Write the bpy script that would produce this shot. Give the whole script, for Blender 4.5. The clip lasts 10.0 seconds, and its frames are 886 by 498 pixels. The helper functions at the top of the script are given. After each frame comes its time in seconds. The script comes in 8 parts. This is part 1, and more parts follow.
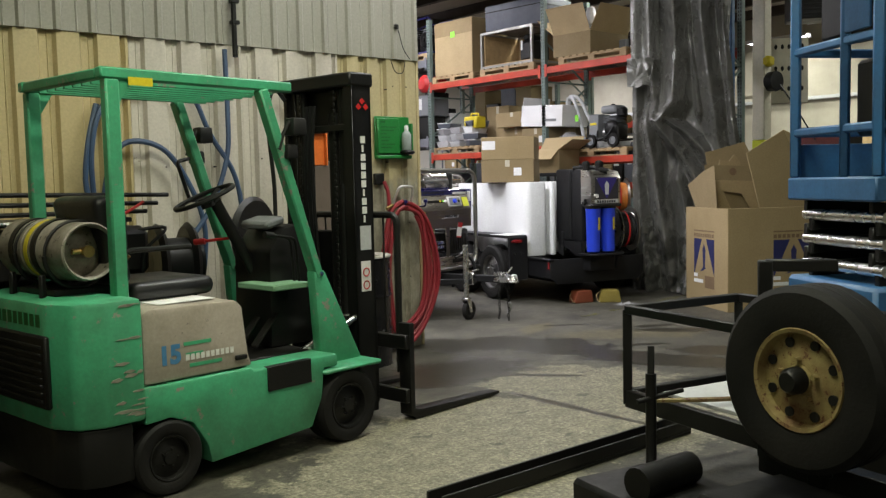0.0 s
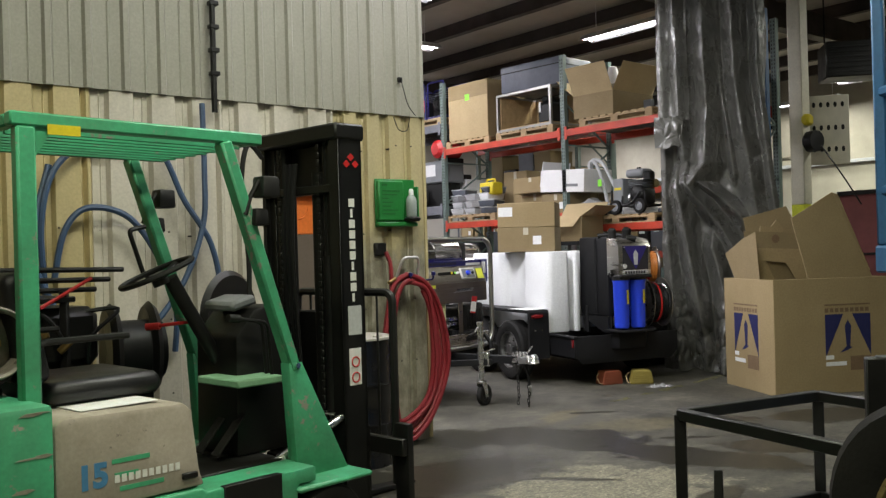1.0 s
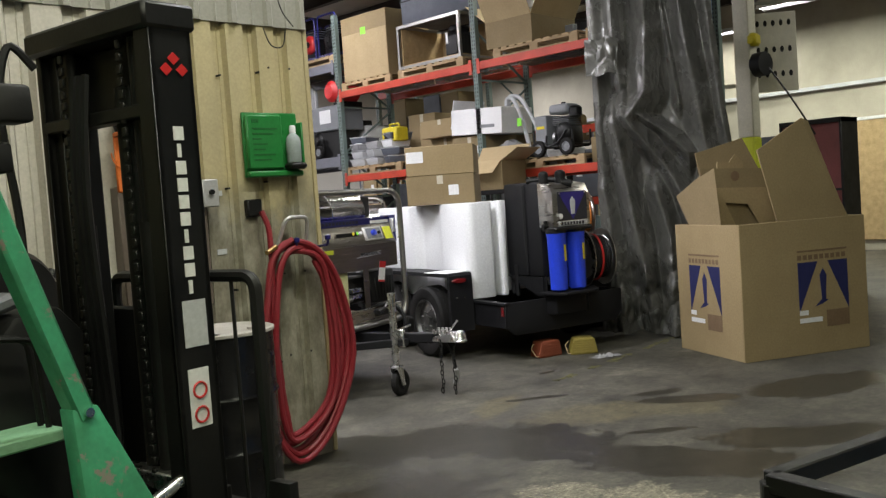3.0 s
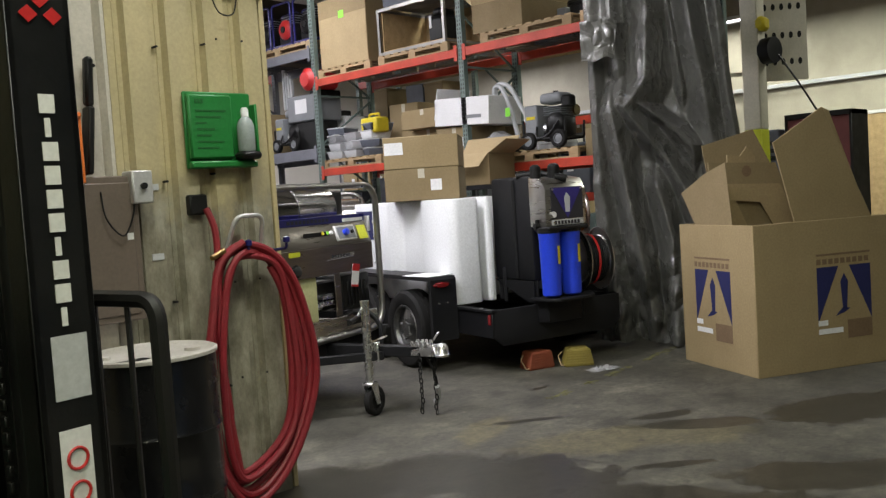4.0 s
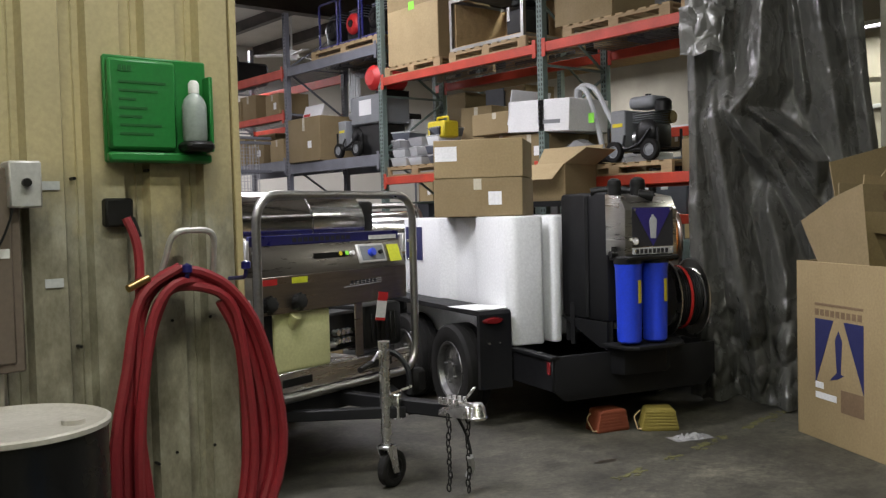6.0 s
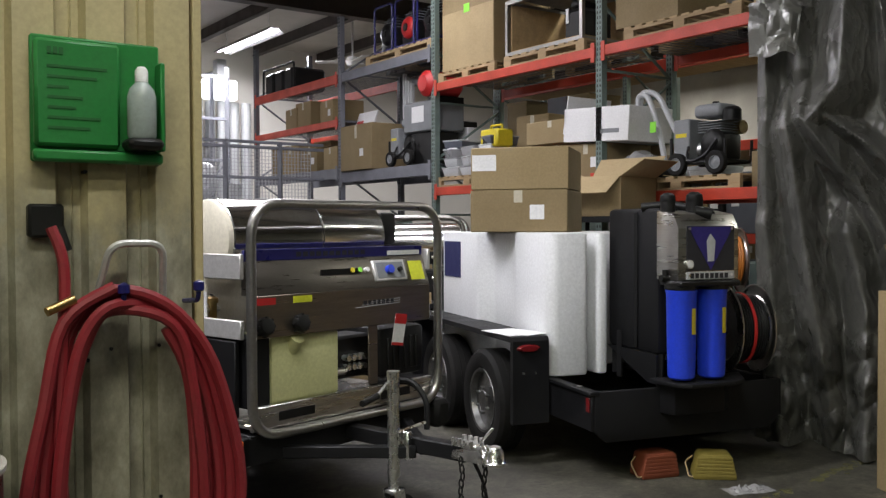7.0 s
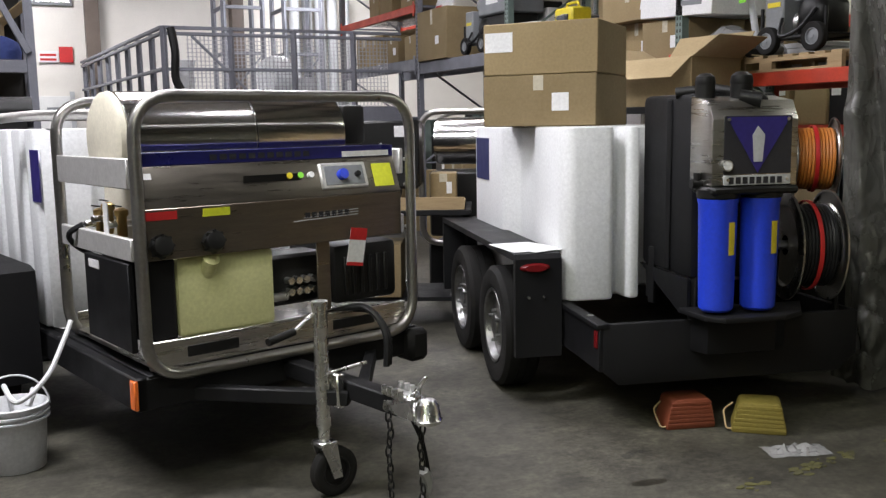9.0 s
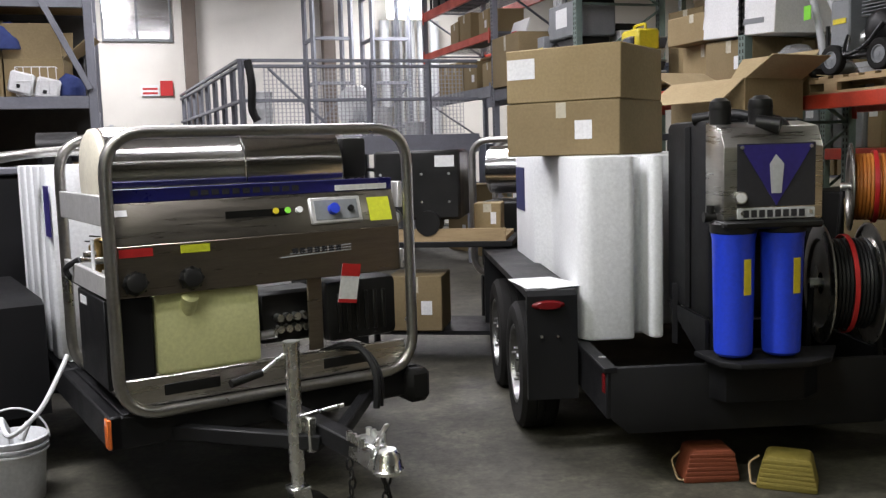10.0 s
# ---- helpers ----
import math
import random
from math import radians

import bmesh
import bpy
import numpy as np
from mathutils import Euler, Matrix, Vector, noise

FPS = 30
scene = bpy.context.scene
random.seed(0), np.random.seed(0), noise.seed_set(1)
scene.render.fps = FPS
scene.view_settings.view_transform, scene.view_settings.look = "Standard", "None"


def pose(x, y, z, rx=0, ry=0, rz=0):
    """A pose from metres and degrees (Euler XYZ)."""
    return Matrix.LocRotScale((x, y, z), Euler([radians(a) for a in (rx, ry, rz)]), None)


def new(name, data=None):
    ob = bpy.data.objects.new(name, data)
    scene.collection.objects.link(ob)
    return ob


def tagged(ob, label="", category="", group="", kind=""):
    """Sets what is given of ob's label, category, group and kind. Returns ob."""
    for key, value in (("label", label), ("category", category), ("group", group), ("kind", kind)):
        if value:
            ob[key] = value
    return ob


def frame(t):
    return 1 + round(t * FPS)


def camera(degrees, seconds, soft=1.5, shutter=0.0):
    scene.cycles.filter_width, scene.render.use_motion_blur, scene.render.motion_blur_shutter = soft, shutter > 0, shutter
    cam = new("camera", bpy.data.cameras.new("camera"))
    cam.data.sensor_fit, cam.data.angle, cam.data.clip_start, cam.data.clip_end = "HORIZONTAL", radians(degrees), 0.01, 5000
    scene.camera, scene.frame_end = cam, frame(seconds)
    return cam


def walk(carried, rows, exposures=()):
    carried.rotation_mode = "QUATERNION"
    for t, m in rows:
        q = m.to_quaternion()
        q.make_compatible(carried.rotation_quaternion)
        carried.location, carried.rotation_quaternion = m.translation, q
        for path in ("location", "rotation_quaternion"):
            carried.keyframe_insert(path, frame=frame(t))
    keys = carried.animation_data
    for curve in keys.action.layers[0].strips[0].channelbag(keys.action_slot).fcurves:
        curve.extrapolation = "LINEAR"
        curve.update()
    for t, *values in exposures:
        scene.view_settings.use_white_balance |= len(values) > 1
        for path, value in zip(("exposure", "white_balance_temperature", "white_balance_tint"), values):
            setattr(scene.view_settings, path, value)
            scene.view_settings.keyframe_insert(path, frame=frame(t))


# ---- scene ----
cam = camera(52.0, 10.0, 1.35)
METRES, EYE, TILT, LEAN, TURN = 7.5, 1.5, 0.0, 0.0, -40.0
ROWS = [
    (0.0, 0.0, 0.0, 0.0, -0.1, -4.21, 1.31),
    (0.5, 0.0111, 0.0652, 0.002, 3.09, -0.7, 1.35),
    (1.0, 0.0105, 0.128, 0.0008, 1.13, 0.18, 1.62),
    (1.5, 0.0183, 0.1908, 0.0013, 1.0, -0.3, 2.7),
    (2.0, 0.0122, 0.2459, -0.0006, 0.83, -1.81, 3.02),
    (2.5, 0.0103, 0.3035, -0.0006, -3.31, -2.35, 4.14),
    (4.0, 0.0253, 0.4648, 0.0005, -5.88, -3.33, 3.74),
    (4.5, 0.0371, 0.5143, 0.002, -5.97, -2.07, 2.54),
    (5.0, 0.0426, 0.559, 0.0024, -6.48, -1.16, 1.74),
    (5.5, 0.0618, 0.6022, 0.0002, -2.98, -2.11, 1.48),
    (7.0, 0.1142, 0.7242, 0.0025, 4.8, -1.43, 0.21),
    (7.5, 0.1362, 0.7618, 0.0005, 7.78, -3.17, -0.67),
    (8.0, 0.155, 0.8032, 0.0019, 8.23, -5.53, -0.3),
    (8.5, 0.1898, 0.8345, 0.0017, 9.15, -7.13, 0.25),
    (9.0, 0.213, 0.8655, 0.0009, 14.15, -7.91, 0.96),
    (9.5, 0.2352, 0.8939, 0.0018, 17.49, -7.73, 1.64),
    (10.0, 0.2751, 0.9108, 0.0033, 21.46, -6.19, 1.69),
]
walk(cam, [(t, pose(0, 0, EYE, TILT, LEAN, TURN) @ pose(METRES * x, METRES * y, METRES * z, 90 + pitch, roll, yaw)) for t, x, y, z, yaw, pitch, roll in ROWS],
     exposures=[(0, -0.42), (2.5, -0.47), (4, -0.49), (5.5, -0.57), (7.5, -0.8), (8.5, -0.62), (9.5, -0.52), (10, -0.56)])

# ---- light ----
CEIL = 5.4
world = bpy.data.worlds.new("world")
scene.world = world
world.use_nodes = True
world.node_tree.nodes["Background"].inputs[0].default_value = (0.9, 0.92, 1.0, 1)
world.node_tree.nodes["Background"].inputs[1].default_value = 0.012


# ---- materials ----
def nodes_of(name):
    m = bpy.data.materials.new(name)
    m.use_nodes = True
    nt = m.node_tree
    return m, nt, nt.nodes["Principled BSDF"]


def ramp(nt, src, stops):
    r = nt.nodes.new("ShaderNodeValToRGB")
    el = r.color_ramp.elements
    while len(el) < len(stops):
        el.new(0.5)
    for e, (p, c) in zip(el, stops):
        e.position = p
        e.color = (*c, 1) if len(c) == 3 else c
    nt.links.new(src, r.inputs[0])
    return r


def noise_node(nt, vec, scale, detail=4.0, rough=0.6, stretch=None):
    n = nt.nodes.new("ShaderNodeTexNoise")
    n.inputs["Scale"].default_value = scale
    n.inputs["Detail"].default_value = detail
    n.inputs["Roughness"].default_value = rough
    if stretch:
        mp = nt.nodes.new("ShaderNodeMapping")
        mp.inputs["Scale"].default_value = stretch
        nt.links.new(vec, mp.inputs[0])
        vec = mp.outputs[0]
    nt.links.new(vec, n.inputs["Vector"])
    return n


def mix(nt, fac, a, b):
    m = nt.nodes.new("ShaderNodeMix")
    m.data_type = "RGBA"
    if isinstance(fac, float):
        m.inputs[0].default_value = fac
    else:
        nt.links.new(fac, m.inputs[0])
    for i, v in ((6, a), (7, b)):
        if isinstance(v, tuple):
            m.inputs[i].default_value = (*v, 1)
        else:
            nt.links.new(v, m.inputs[i])
    return m.outputs[2]


def surf(name, col, rough=0.5, metal=0.0, dirt=None, amount=0.5, scale=3.0, fine=60.0, bump=0.15, wear=None, wear_at=0.68, stretch=None, vary=0.0, spec=0.5, coat=0.0):
    """Paint, plastic, card or metal: a base colour with dirt at a large scale, grain at a fine one, and chips of another colour."""
    m, nt, p = nodes_of(name)
    tc = nt.nodes.new("ShaderNodeTexCoord")
    vec = tc.outputs["Object"]
    big = noise_node(nt, vec, scale, 5, 0.65, stretch)
    small = noise_node(nt, vec, fine, 3, 0.6, stretch if stretch and max(stretch) > 5 else None)
    dirt = dirt or tuple(c * 0.45 for c in col)
    f = ramp(nt, big.outputs[0], [(0.38, (0, 0, 0)), (0.75, (amount,) * 3)])
    c = mix(nt, f.outputs[0], col, dirt)
    g = ramp(nt, small.outputs[0], [(0.3, (0.82,) * 3), (0.7, (1.1,) * 3)])
    mul = nt.nodes.new("ShaderNodeMix")
    mul.data_type, mul.blend_type = "RGBA", "MULTIPLY"
    mul.inputs[0].default_value = 0.6
    nt.links.new(c, mul.inputs[6])
    nt.links.new(g.outputs[0], mul.inputs[7])
    c = mul.outputs[2]
    if vary:
        oi = nt.nodes.new("ShaderNodeObjectInfo")
        hs = nt.nodes.new("ShaderNodeHueSaturation")
        mr = nt.nodes.new("ShaderNodeMapRange")
        mr.inputs[3].default_value, mr.inputs[4].default_value = 1 - vary, 1 + vary
        nt.links.new(oi.outputs["Random"], mr.inputs[0])
        nt.links.new(mr.outputs[0], hs.inputs["Value"])
        nt.links.new(c, hs.inputs["Color"])
        c = hs.outputs[0]
    if wear:
        w = noise_node(nt, vec, scale * 4.3, 8, 0.75)
        wf = ramp(nt, w.outputs[0], [(wear_at, (0, 0, 0)), (wear_at + 0.03, (1, 1, 1))])
        c = mix(nt, wf.outputs[0], c, wear)
    nt.links.new(c, p.inputs["Base Color"])
    rr = ramp(nt, big.outputs[0], [(0.3, (max(rough - 0.08, 0.02),) * 3), (0.75, (min(rough + 0.18, 1),) * 3)])
    nt.links.new(rr.outputs[0], p.inputs["Roughness"])
    p.inputs["Metallic"].default_value = metal
    p.inputs["Specular IOR Level"].default_value = spec
    p.inputs["Coat Weight"].default_value = coat
    if bump:
        b = nt.nodes.new("ShaderNodeBump")
        b.inputs["Strength"].default_value = bump
        b.inputs["Distance"].default_value = 0.004 if fine > 15 else 0.02
        nt.links.new(small.outputs[0], b.inputs["Height"])
        nt.links.new(b.outputs[0], p.inputs["Normal"])
    return m


def glow(name, col, strength):
    m, nt, p = nodes_of(name)
    p.inputs["Base Color"].default_value = (*col, 1)
    p.inputs["Emission Color"].default_value = (*col, 1)
    p.inputs["Emission Strength"].default_value = strength
    return m


def spots(nt, vec, rough, places):
    """Ragged stains: (x, y, half length, half width, turn) of each, as one mask."""
    out = None
    for x, y, rx, ry, turn in places:
        mp = nt.nodes.new("ShaderNodeMapping")
        mp.vector_type = "TEXTURE"
        mp.inputs["Location"].default_value = (x, y, 0)
        mp.inputs["Rotation"].default_value = (0, 0, radians(turn))
        mp.inputs["Scale"].default_value = (rx, ry, 1000)
        nt.links.new(vec, mp.inputs[0])
        ln = nt.nodes.new("ShaderNodeVectorMath")
        ln.operation = "LENGTH"
        nt.links.new(mp.outputs[0], ln.inputs[0])
        if out is None:
            out = ln.outputs["Value"]
        else:
            mn = nt.nodes.new("ShaderNodeMath")
            mn.operation = "MINIMUM"
            nt.links.new(out, mn.inputs[0])
            nt.links.new(ln.outputs["Value"], mn.inputs[1])
            out = mn.outputs[0]
    ad = nt.nodes.new("ShaderNodeMath")
    ad.operation = "MULTIPLY_ADD"
    nt.links.new(rough, ad.inputs[0])
    ad.inputs[1].default_value = 2.6
    nt.links.new(out, ad.inputs[2])
    return ad.outputs[0]


def concrete_floor():
    m, nt, p = nodes_of("concrete floor")
    tc = nt.nodes.new("ShaderNodeTexCoord")
    vec = tc.outputs["Object"]
    a = noise_node(nt, vec, 0.55, 7, 0.62)
    b = noise_node(nt, vec, 1.7, 9, 0.7)
    c = noise_node(nt, vec, 30, 6, 0.75)
    d = noise_node(nt, vec, 2.0, 10, 0.72)
    base = ramp(nt, b.outputs[0], [(0.32, (0.030, 0.028, 0.021)), (0.46, (0.058, 0.054, 0.041)), (0.57, (0.082, 0.077, 0.058)), (0.7, (0.14, 0.13, 0.096))])
    oil = ramp(nt, a.outputs[0], [(0.5, (0, 0, 0)), (0.62, (0.55,) * 3)])
    col = mix(nt, oil.outputs[0], base.outputs[0], (0.042, 0.039, 0.030))
    # pale worn slab with the aggregate showing
    pale = spots(nt, vec, d.outputs[0], ((3.75, 3.85, 1.35, 0.85, -8), (2.9, 3.5, 1.0, 0.7, 0), (5.0, 4.45, 0.75, 0.6, -40), (4.6, 3.6, 0.7, 0.9, 0)))
    half = nt.nodes.new("ShaderNodeMath")
    half.operation = "MULTIPLY"
    half.inputs[1].default_value = 0.43
    nt.links.new(pale, half.inputs[0])
    pf = ramp(nt, half.outputs[0], [(0.95, (1, 1, 1)), (1.0, (0, 0, 0))])
    grit = noise_node(nt, vec, 48, 5, 0.8)
    gc = ramp(nt, grit.outputs[0], [(0.36, (0.085, 0.078, 0.055)), (0.52, (0.20, 0.185, 0.13)), (0.66, (0.36, 0.335, 0.25))])
    col = mix(nt, pf.outputs[0], col, gc.outputs[0])
    # rusty yellow tint on the walkway
    tint = spots(nt, vec, d.outputs[0], ((6.9, 5.5, 0.8, 0.3, -40), (6.6, 6.4, 0.4, 0.15, 20)))
    th = nt.nodes.new("ShaderNodeMath")
    th.operation = "MULTIPLY"
    th.inputs[1].default_value = 0.43
    nt.links.new(tint, th.inputs[0])
    tf = ramp(nt, th.outputs[0], [(0.85, (0.5,) * 3), (1.0, (0, 0, 0))])
    col = mix(nt, tf.outputs[0], col, (0.125, 0.105, 0.05))
    # damp patches and runs of water
    damp = spots(nt, vec, d.outputs[0], ((5.65, 6.05, 0.95, 0.42, -42), (5.95, 5.45, 0.62, 0.2, -30), (6.05, 4.75, 1.05, 0.3, -70), (4.5, 5.45, 0.85, 0.5, -8), (5.2, 6.5, 0.5, 0.3, 0),
                                         (7.45, 5.3, 0.42, 0.13, -44), (7.5, 5.62, 0.22, 0.08, -30), (8.2, 4.75, 0.7, 0.32, -25), (6.6, 5.05, 0.3, 0.05, -40), (6.9, 4.3, 0.7, 0.22, -45), (7.75, 6.85, 0.09, 0.03, -10),
                                         (6.95, 6.3, 0.3, 0.05, -35), (5.3, 3.9, 0.35, 0.12, 10), (4.43, 4.05, 0.66, 0.05, 90), (4.9, 4.95, 0.6, 0.05, -50)))
    dh = nt.nodes.new("ShaderNodeMath")
    dh.operation = "MULTIPLY"
    dh.inputs[1].default_value = 0.43
    nt.links.new(damp, dh.inputs[0])
    wet = ramp(nt, dh.outputs[0], [(0.93, (0.85,) * 3), (0.985, (0, 0, 0))])
    col = mix(nt, wet.outputs[0], col, (0.030, 0.027, 0.020))
    sp = noise_node(nt, vec, 3.1, 5, 0.6, (1.0, 1.5, 1))
    sf = ramp(nt, sp.outputs[0], [(0.635, (0, 0, 0)), (0.66, (0.7,) * 3)])
    col = mix(nt, sf.outputs[0], col, (0.032, 0.030, 0.024))
    mott = noise_node(nt, vec, 8.5, 7, 0.72)
    for src, lo, hi in ((c, 0.5, 1.4), (mott, 0.55, 1.38)):
        gr = ramp(nt, src.outputs[0], [(0.34, (lo,) * 3), (0.66, (hi,) * 3)])
        mul = nt.nodes.new("ShaderNodeMix")
        mul.data_type, mul.blend_type = "RGBA", "MULTIPLY"
        mul.inputs[0].default_value = 0.8
        nt.links.new(col, mul.inputs[6])
        nt.links.new(gr.outputs[0], mul.inputs[7])
        col = mul.outputs[2]
    nt.links.new(col, p.inputs["Base Color"])
    r = ramp(nt, dh.outputs[0], [(0.90, (0.34,) * 3), (1.0, (0.62,) * 3)])
    nt.links.new(r.outputs[0], p.inputs["Roughness"])
    bp = nt.nodes.new("ShaderNodeBump")
    bp.inputs["Strength"].default_value, bp.inputs["Distance"].default_value = 0.3, 0.006
    nt.links.new(c.outputs[0], bp.inputs["Height"])
    nt.links.new(bp.outputs[0], p.inputs["Normal"])
    return m


def mesh_wire(name, col, pitch):
    """Fine welded wire: a see-through sheet with a grid of wires."""
    m, nt, p = nodes_of(name)
    p.inputs["Base Color"].default_value = (*col, 1)
    p.inputs["Roughness"].default_value = 0.6
    tc = nt.nodes.new("ShaderNodeTexCoord")
    sep = nt.nodes.new("ShaderNodeSeparateXYZ")
    nt.links.new(tc.outputs["Object"], sep.inputs[0])
    add = nt.nodes.new("ShaderNodeMath")
    add.operation = "ADD"
    nt.links.new(sep.outputs[0], add.inputs[0])
    nt.links.new(sep.outputs[1], add.inputs[1])
    outs = []
    for s in (add.outputs[0], sep.outputs[2]):
        w = nt.nodes.new("ShaderNodeMath")
        w.operation = "PINGPONG"
        w.inputs[1].default_value = pitch / 2
        nt.links.new(s, w.inputs[0])
        g = nt.nodes.new("ShaderNodeMath")
        g.operation = "LESS_THAN"
        g.inputs[1].default_value = pitch * 0.07
        nt.links.new(w.outputs[0], g.inputs[0])
        outs.append(g.outputs[0])
    mx = nt.nodes.new("ShaderNodeMath")
    mx.operation = "MAXIMUM"
    nt.links.new(outs[0], mx.inputs[0])
    nt.links.new(outs[1], mx.inputs[1])
    nt.links.new(mx.outputs[0], p.inputs["Alpha"])
    return m


def worn_panel():
    """Cream sheet metal whose paint is rubbed to a chalky grey by the hoses and trolleys."""
    m = surf("scuffed cream sheet metal", (0.48, 0.40, 0.22), 0.5, dirt=(0.27, 0.24, 0.15), amount=0.65, scale=1.6, stretch=(1, 1, 0.35), bump=0.1, wear=(0.14, 0.12, 0.09), wear_at=0.72)
    nt = m.node_tree
    p = nt.nodes["Principled BSDF"]
    src = p.inputs["Base Color"].links[0].from_socket
    tc = nt.nodes.new("ShaderNodeTexCoord")
    sep = nt.nodes.new("ShaderNodeSeparateXYZ")
    nt.links.new(tc.outputs["Object"], sep.inputs[0])
    mr = nt.nodes.new("ShaderNodeMapRange")
    mr.inputs[1].default_value, mr.inputs[2].default_value = 1.95, 1.3
    nt.links.new(sep.outputs[2], mr.inputs[0])
    n = noise_node(nt, tc.outputs["Object"], 3.0, 7, 0.72, (1.2, 1, 0.8))
    mul = nt.nodes.new("ShaderNodeMath")
    mul.operation = "MULTIPLY"
    nt.links.new(mr.outputs[0], mul.inputs[0])
    nt.links.new(n.outputs[0], mul.inputs[1])
    r = ramp(nt, mul.outputs[0], [(0.16, (0, 0, 0)), (0.36, (0.88,) * 3)])
    n2 = noise_node(nt, tc.outputs["Object"], 5.0, 8, 0.72, (1.3, 1, 0.7))
    grey = ramp(nt, n2.outputs[0], [(0.35, (0.085, 0.08, 0.06)), (0.5, (0.20, 0.19, 0.15)), (0.66, (0.36, 0.345, 0.28))])
    nt.links.new(mix(nt, r.outputs[0], src, grey.outputs[0]), p.inputs["Base Color"])
    return m


M = {}
M["floor"] = concrete_floor()
M["green"] = surf("green truck paint", (0.060, 0.36, 0.185), 0.40, dirt=(0.045, 0.16, 0.085), amount=0.9, scale=2.2, wear=(0.24, 0.21, 0.18), wear_at=0.60, bump=0.08)
M["beige"] = surf("beige hood paint", (0.36, 0.32, 0.27), 0.45, dirt=(0.2, 0.17, 0.13), amount=0.7, wear=(0.12, 0.1, 0.09), wear_at=0.635)
M["black"] = surf("black steel", (0.006, 0.006, 0.006), 0.42, dirt=(0.012, 0.011, 0.010), amount=0.7, spec=0.3)
M["satin_black"] = surf("black powder coat", (0.006, 0.006, 0.007), 0.52, dirt=(0.011, 0.011, 0.011), bump=0.25, fine=220, spec=0.25)
M["rubber"] = surf("tyre rubber", (0.0075, 0.0075, 0.0075), 0.7, dirt=(0.02, 0.018, 0.016), amount=0.7, bump=0.4, spec=0.2)
M["vinyl"] = surf("black vinyl", (0.008, 0.008, 0.009), 0.35, bump=0.3, fine=120)
M["chrome"] = surf("zinc plated steel", (0.78, 0.78, 0.77), 0.24, 1.0, dirt=(0.5, 0.49, 0.47), amount=0.35, scale=9)
# chrome coloured darker to stand in for the shade under the fenders
M["rim_chrome_shaded"] = surf("chrome rim with fender shade in its colour", (0.24, 0.24, 0.24), 0.3, 1.0, dirt=(0.12, 0.12, 0.11), amount=0.8, scale=14)
M["steel"] = surf("brushed stainless steel", (0.55, 0.53, 0.50), 0.27, 1.0, dirt=(0.36, 0.34, 0.31), amount=0.4, stretch=(1, 1, 14), fine=40, bump=0.05)
M["mirror_steel"] = surf("polished stainless steel", (0.84, 0.83, 0.82), 0.10, 1.0, dirt=(0.5, 0.48, 0.46), amount=0.3, bump=0.02)
M["tube"] = surf("stainless tube", (0.40, 0.39, 0.37), 0.33, 1.0, dirt=(0.25, 0.24, 0.22), amount=0.5)
M["alu"] = surf("aluminium rail", (0.62, 0.61, 0.6), 0.45, 0.6, amount=0.3)
M["dark_steel"] = surf("brown tinted stainless panel", (0.21, 0.18, 0.145), 0.32, 0.9, dirt=(0.13, 0.11, 0.09), amount=0.5, stretch=(1, 1, 14), fine=40, bump=0.05)
M["mid_steel"] = surf("tinted stainless panel", (0.19, 0.172, 0.15), 0.3, 0.9, dirt=(0.18, 0.16, 0.13), amount=0.5, stretch=(1, 1, 14), fine=40, bump=0.05)
for link in list(M["mirror_steel"].node_tree.links):
    if link.to_socket.name == "Roughness" and link.to_node.type == "BSDF_PRINCIPLED":
        M["mirror_steel"].node_tree.links.remove(link)
M["mirror_steel"].node_tree.nodes["Principled BSDF"].inputs["Roughness"].default_value = 0.15
M["poly"] = surf("white polyethylene", (0.74, 0.75, 0.76), 0.42, dirt=(0.58, 0.58, 0.58), amount=0.3, bump=0.1)
M["poly_yellow"] = surf("cream polyethylene", (0.60, 0.60, 0.30), 0.42, dirt=(0.47, 0.46, 0.24), amount=0.4, bump=0.08)
M["cream"] = surf("cream plastic", (0.62, 0.58, 0.47), 0.5, amount=0.2)
M["blue_bb"] = surf("blue filter plastic", (0.02, 0.055, 0.62), 0.33, dirt=(0.015, 0.04, 0.4), amount=0.4, bump=0.03)
M["blue_lift"] = surf("blue lift paint", (0.028, 0.12, 0.29), 0.45, dirt=(0.025, 0.065, 0.14), amount=0.8, wear=(0.12, 0.1, 0.09), wear_at=0.72)
M["blue_strip"] = surf("blue stripe film", (0.012, 0.012, 0.11), 0.3, amount=0.2)
M["card"] = surf("brown cardboard", (0.262, 0.196, 0.100), 0.85, dirt=(0.195, 0.142, 0.07), amount=0.5, scale=2, bump=0.1, vary=0.16)
M["card_in"] = surf("pale cardboard inside", (0.40, 0.305, 0.165), 0.85, amount=0.25, bump=0.1)
M["tape"] = surf("packing tape", (0.5, 0.46, 0.36), 0.25, amount=0.2)
M["paper"] = surf("white paper label", (0.72, 0.72, 0.72), 0.7, amount=0.15, bump=0.02)
M["wood"] = surf("pallet wood", (0.40, 0.29, 0.155), 0.8, dirt=(0.2, 0.14, 0.08), amount=0.6, stretch=(1, 8, 8), vary=0.2, bump=0.3)
M["rack_red"] = surf("red rack paint", (0.52, 0.05, 0.022), 0.45, dirt=(0.24, 0.035, 0.02), amount=0.7, wear=(0.15, 0.12, 0.1), wear_at=0.73)
M["rack_green"] = surf("grey green rack upright", (0.14, 0.19, 0.17), 0.5, dirt=(0.08, 0.1, 0.09), amount=0.5)
M["rack_grey"] = surf("grey rack paint", (0.16, 0.165, 0.19), 0.5, dirt=(0.09, 0.09, 0.1), amount=0.5)
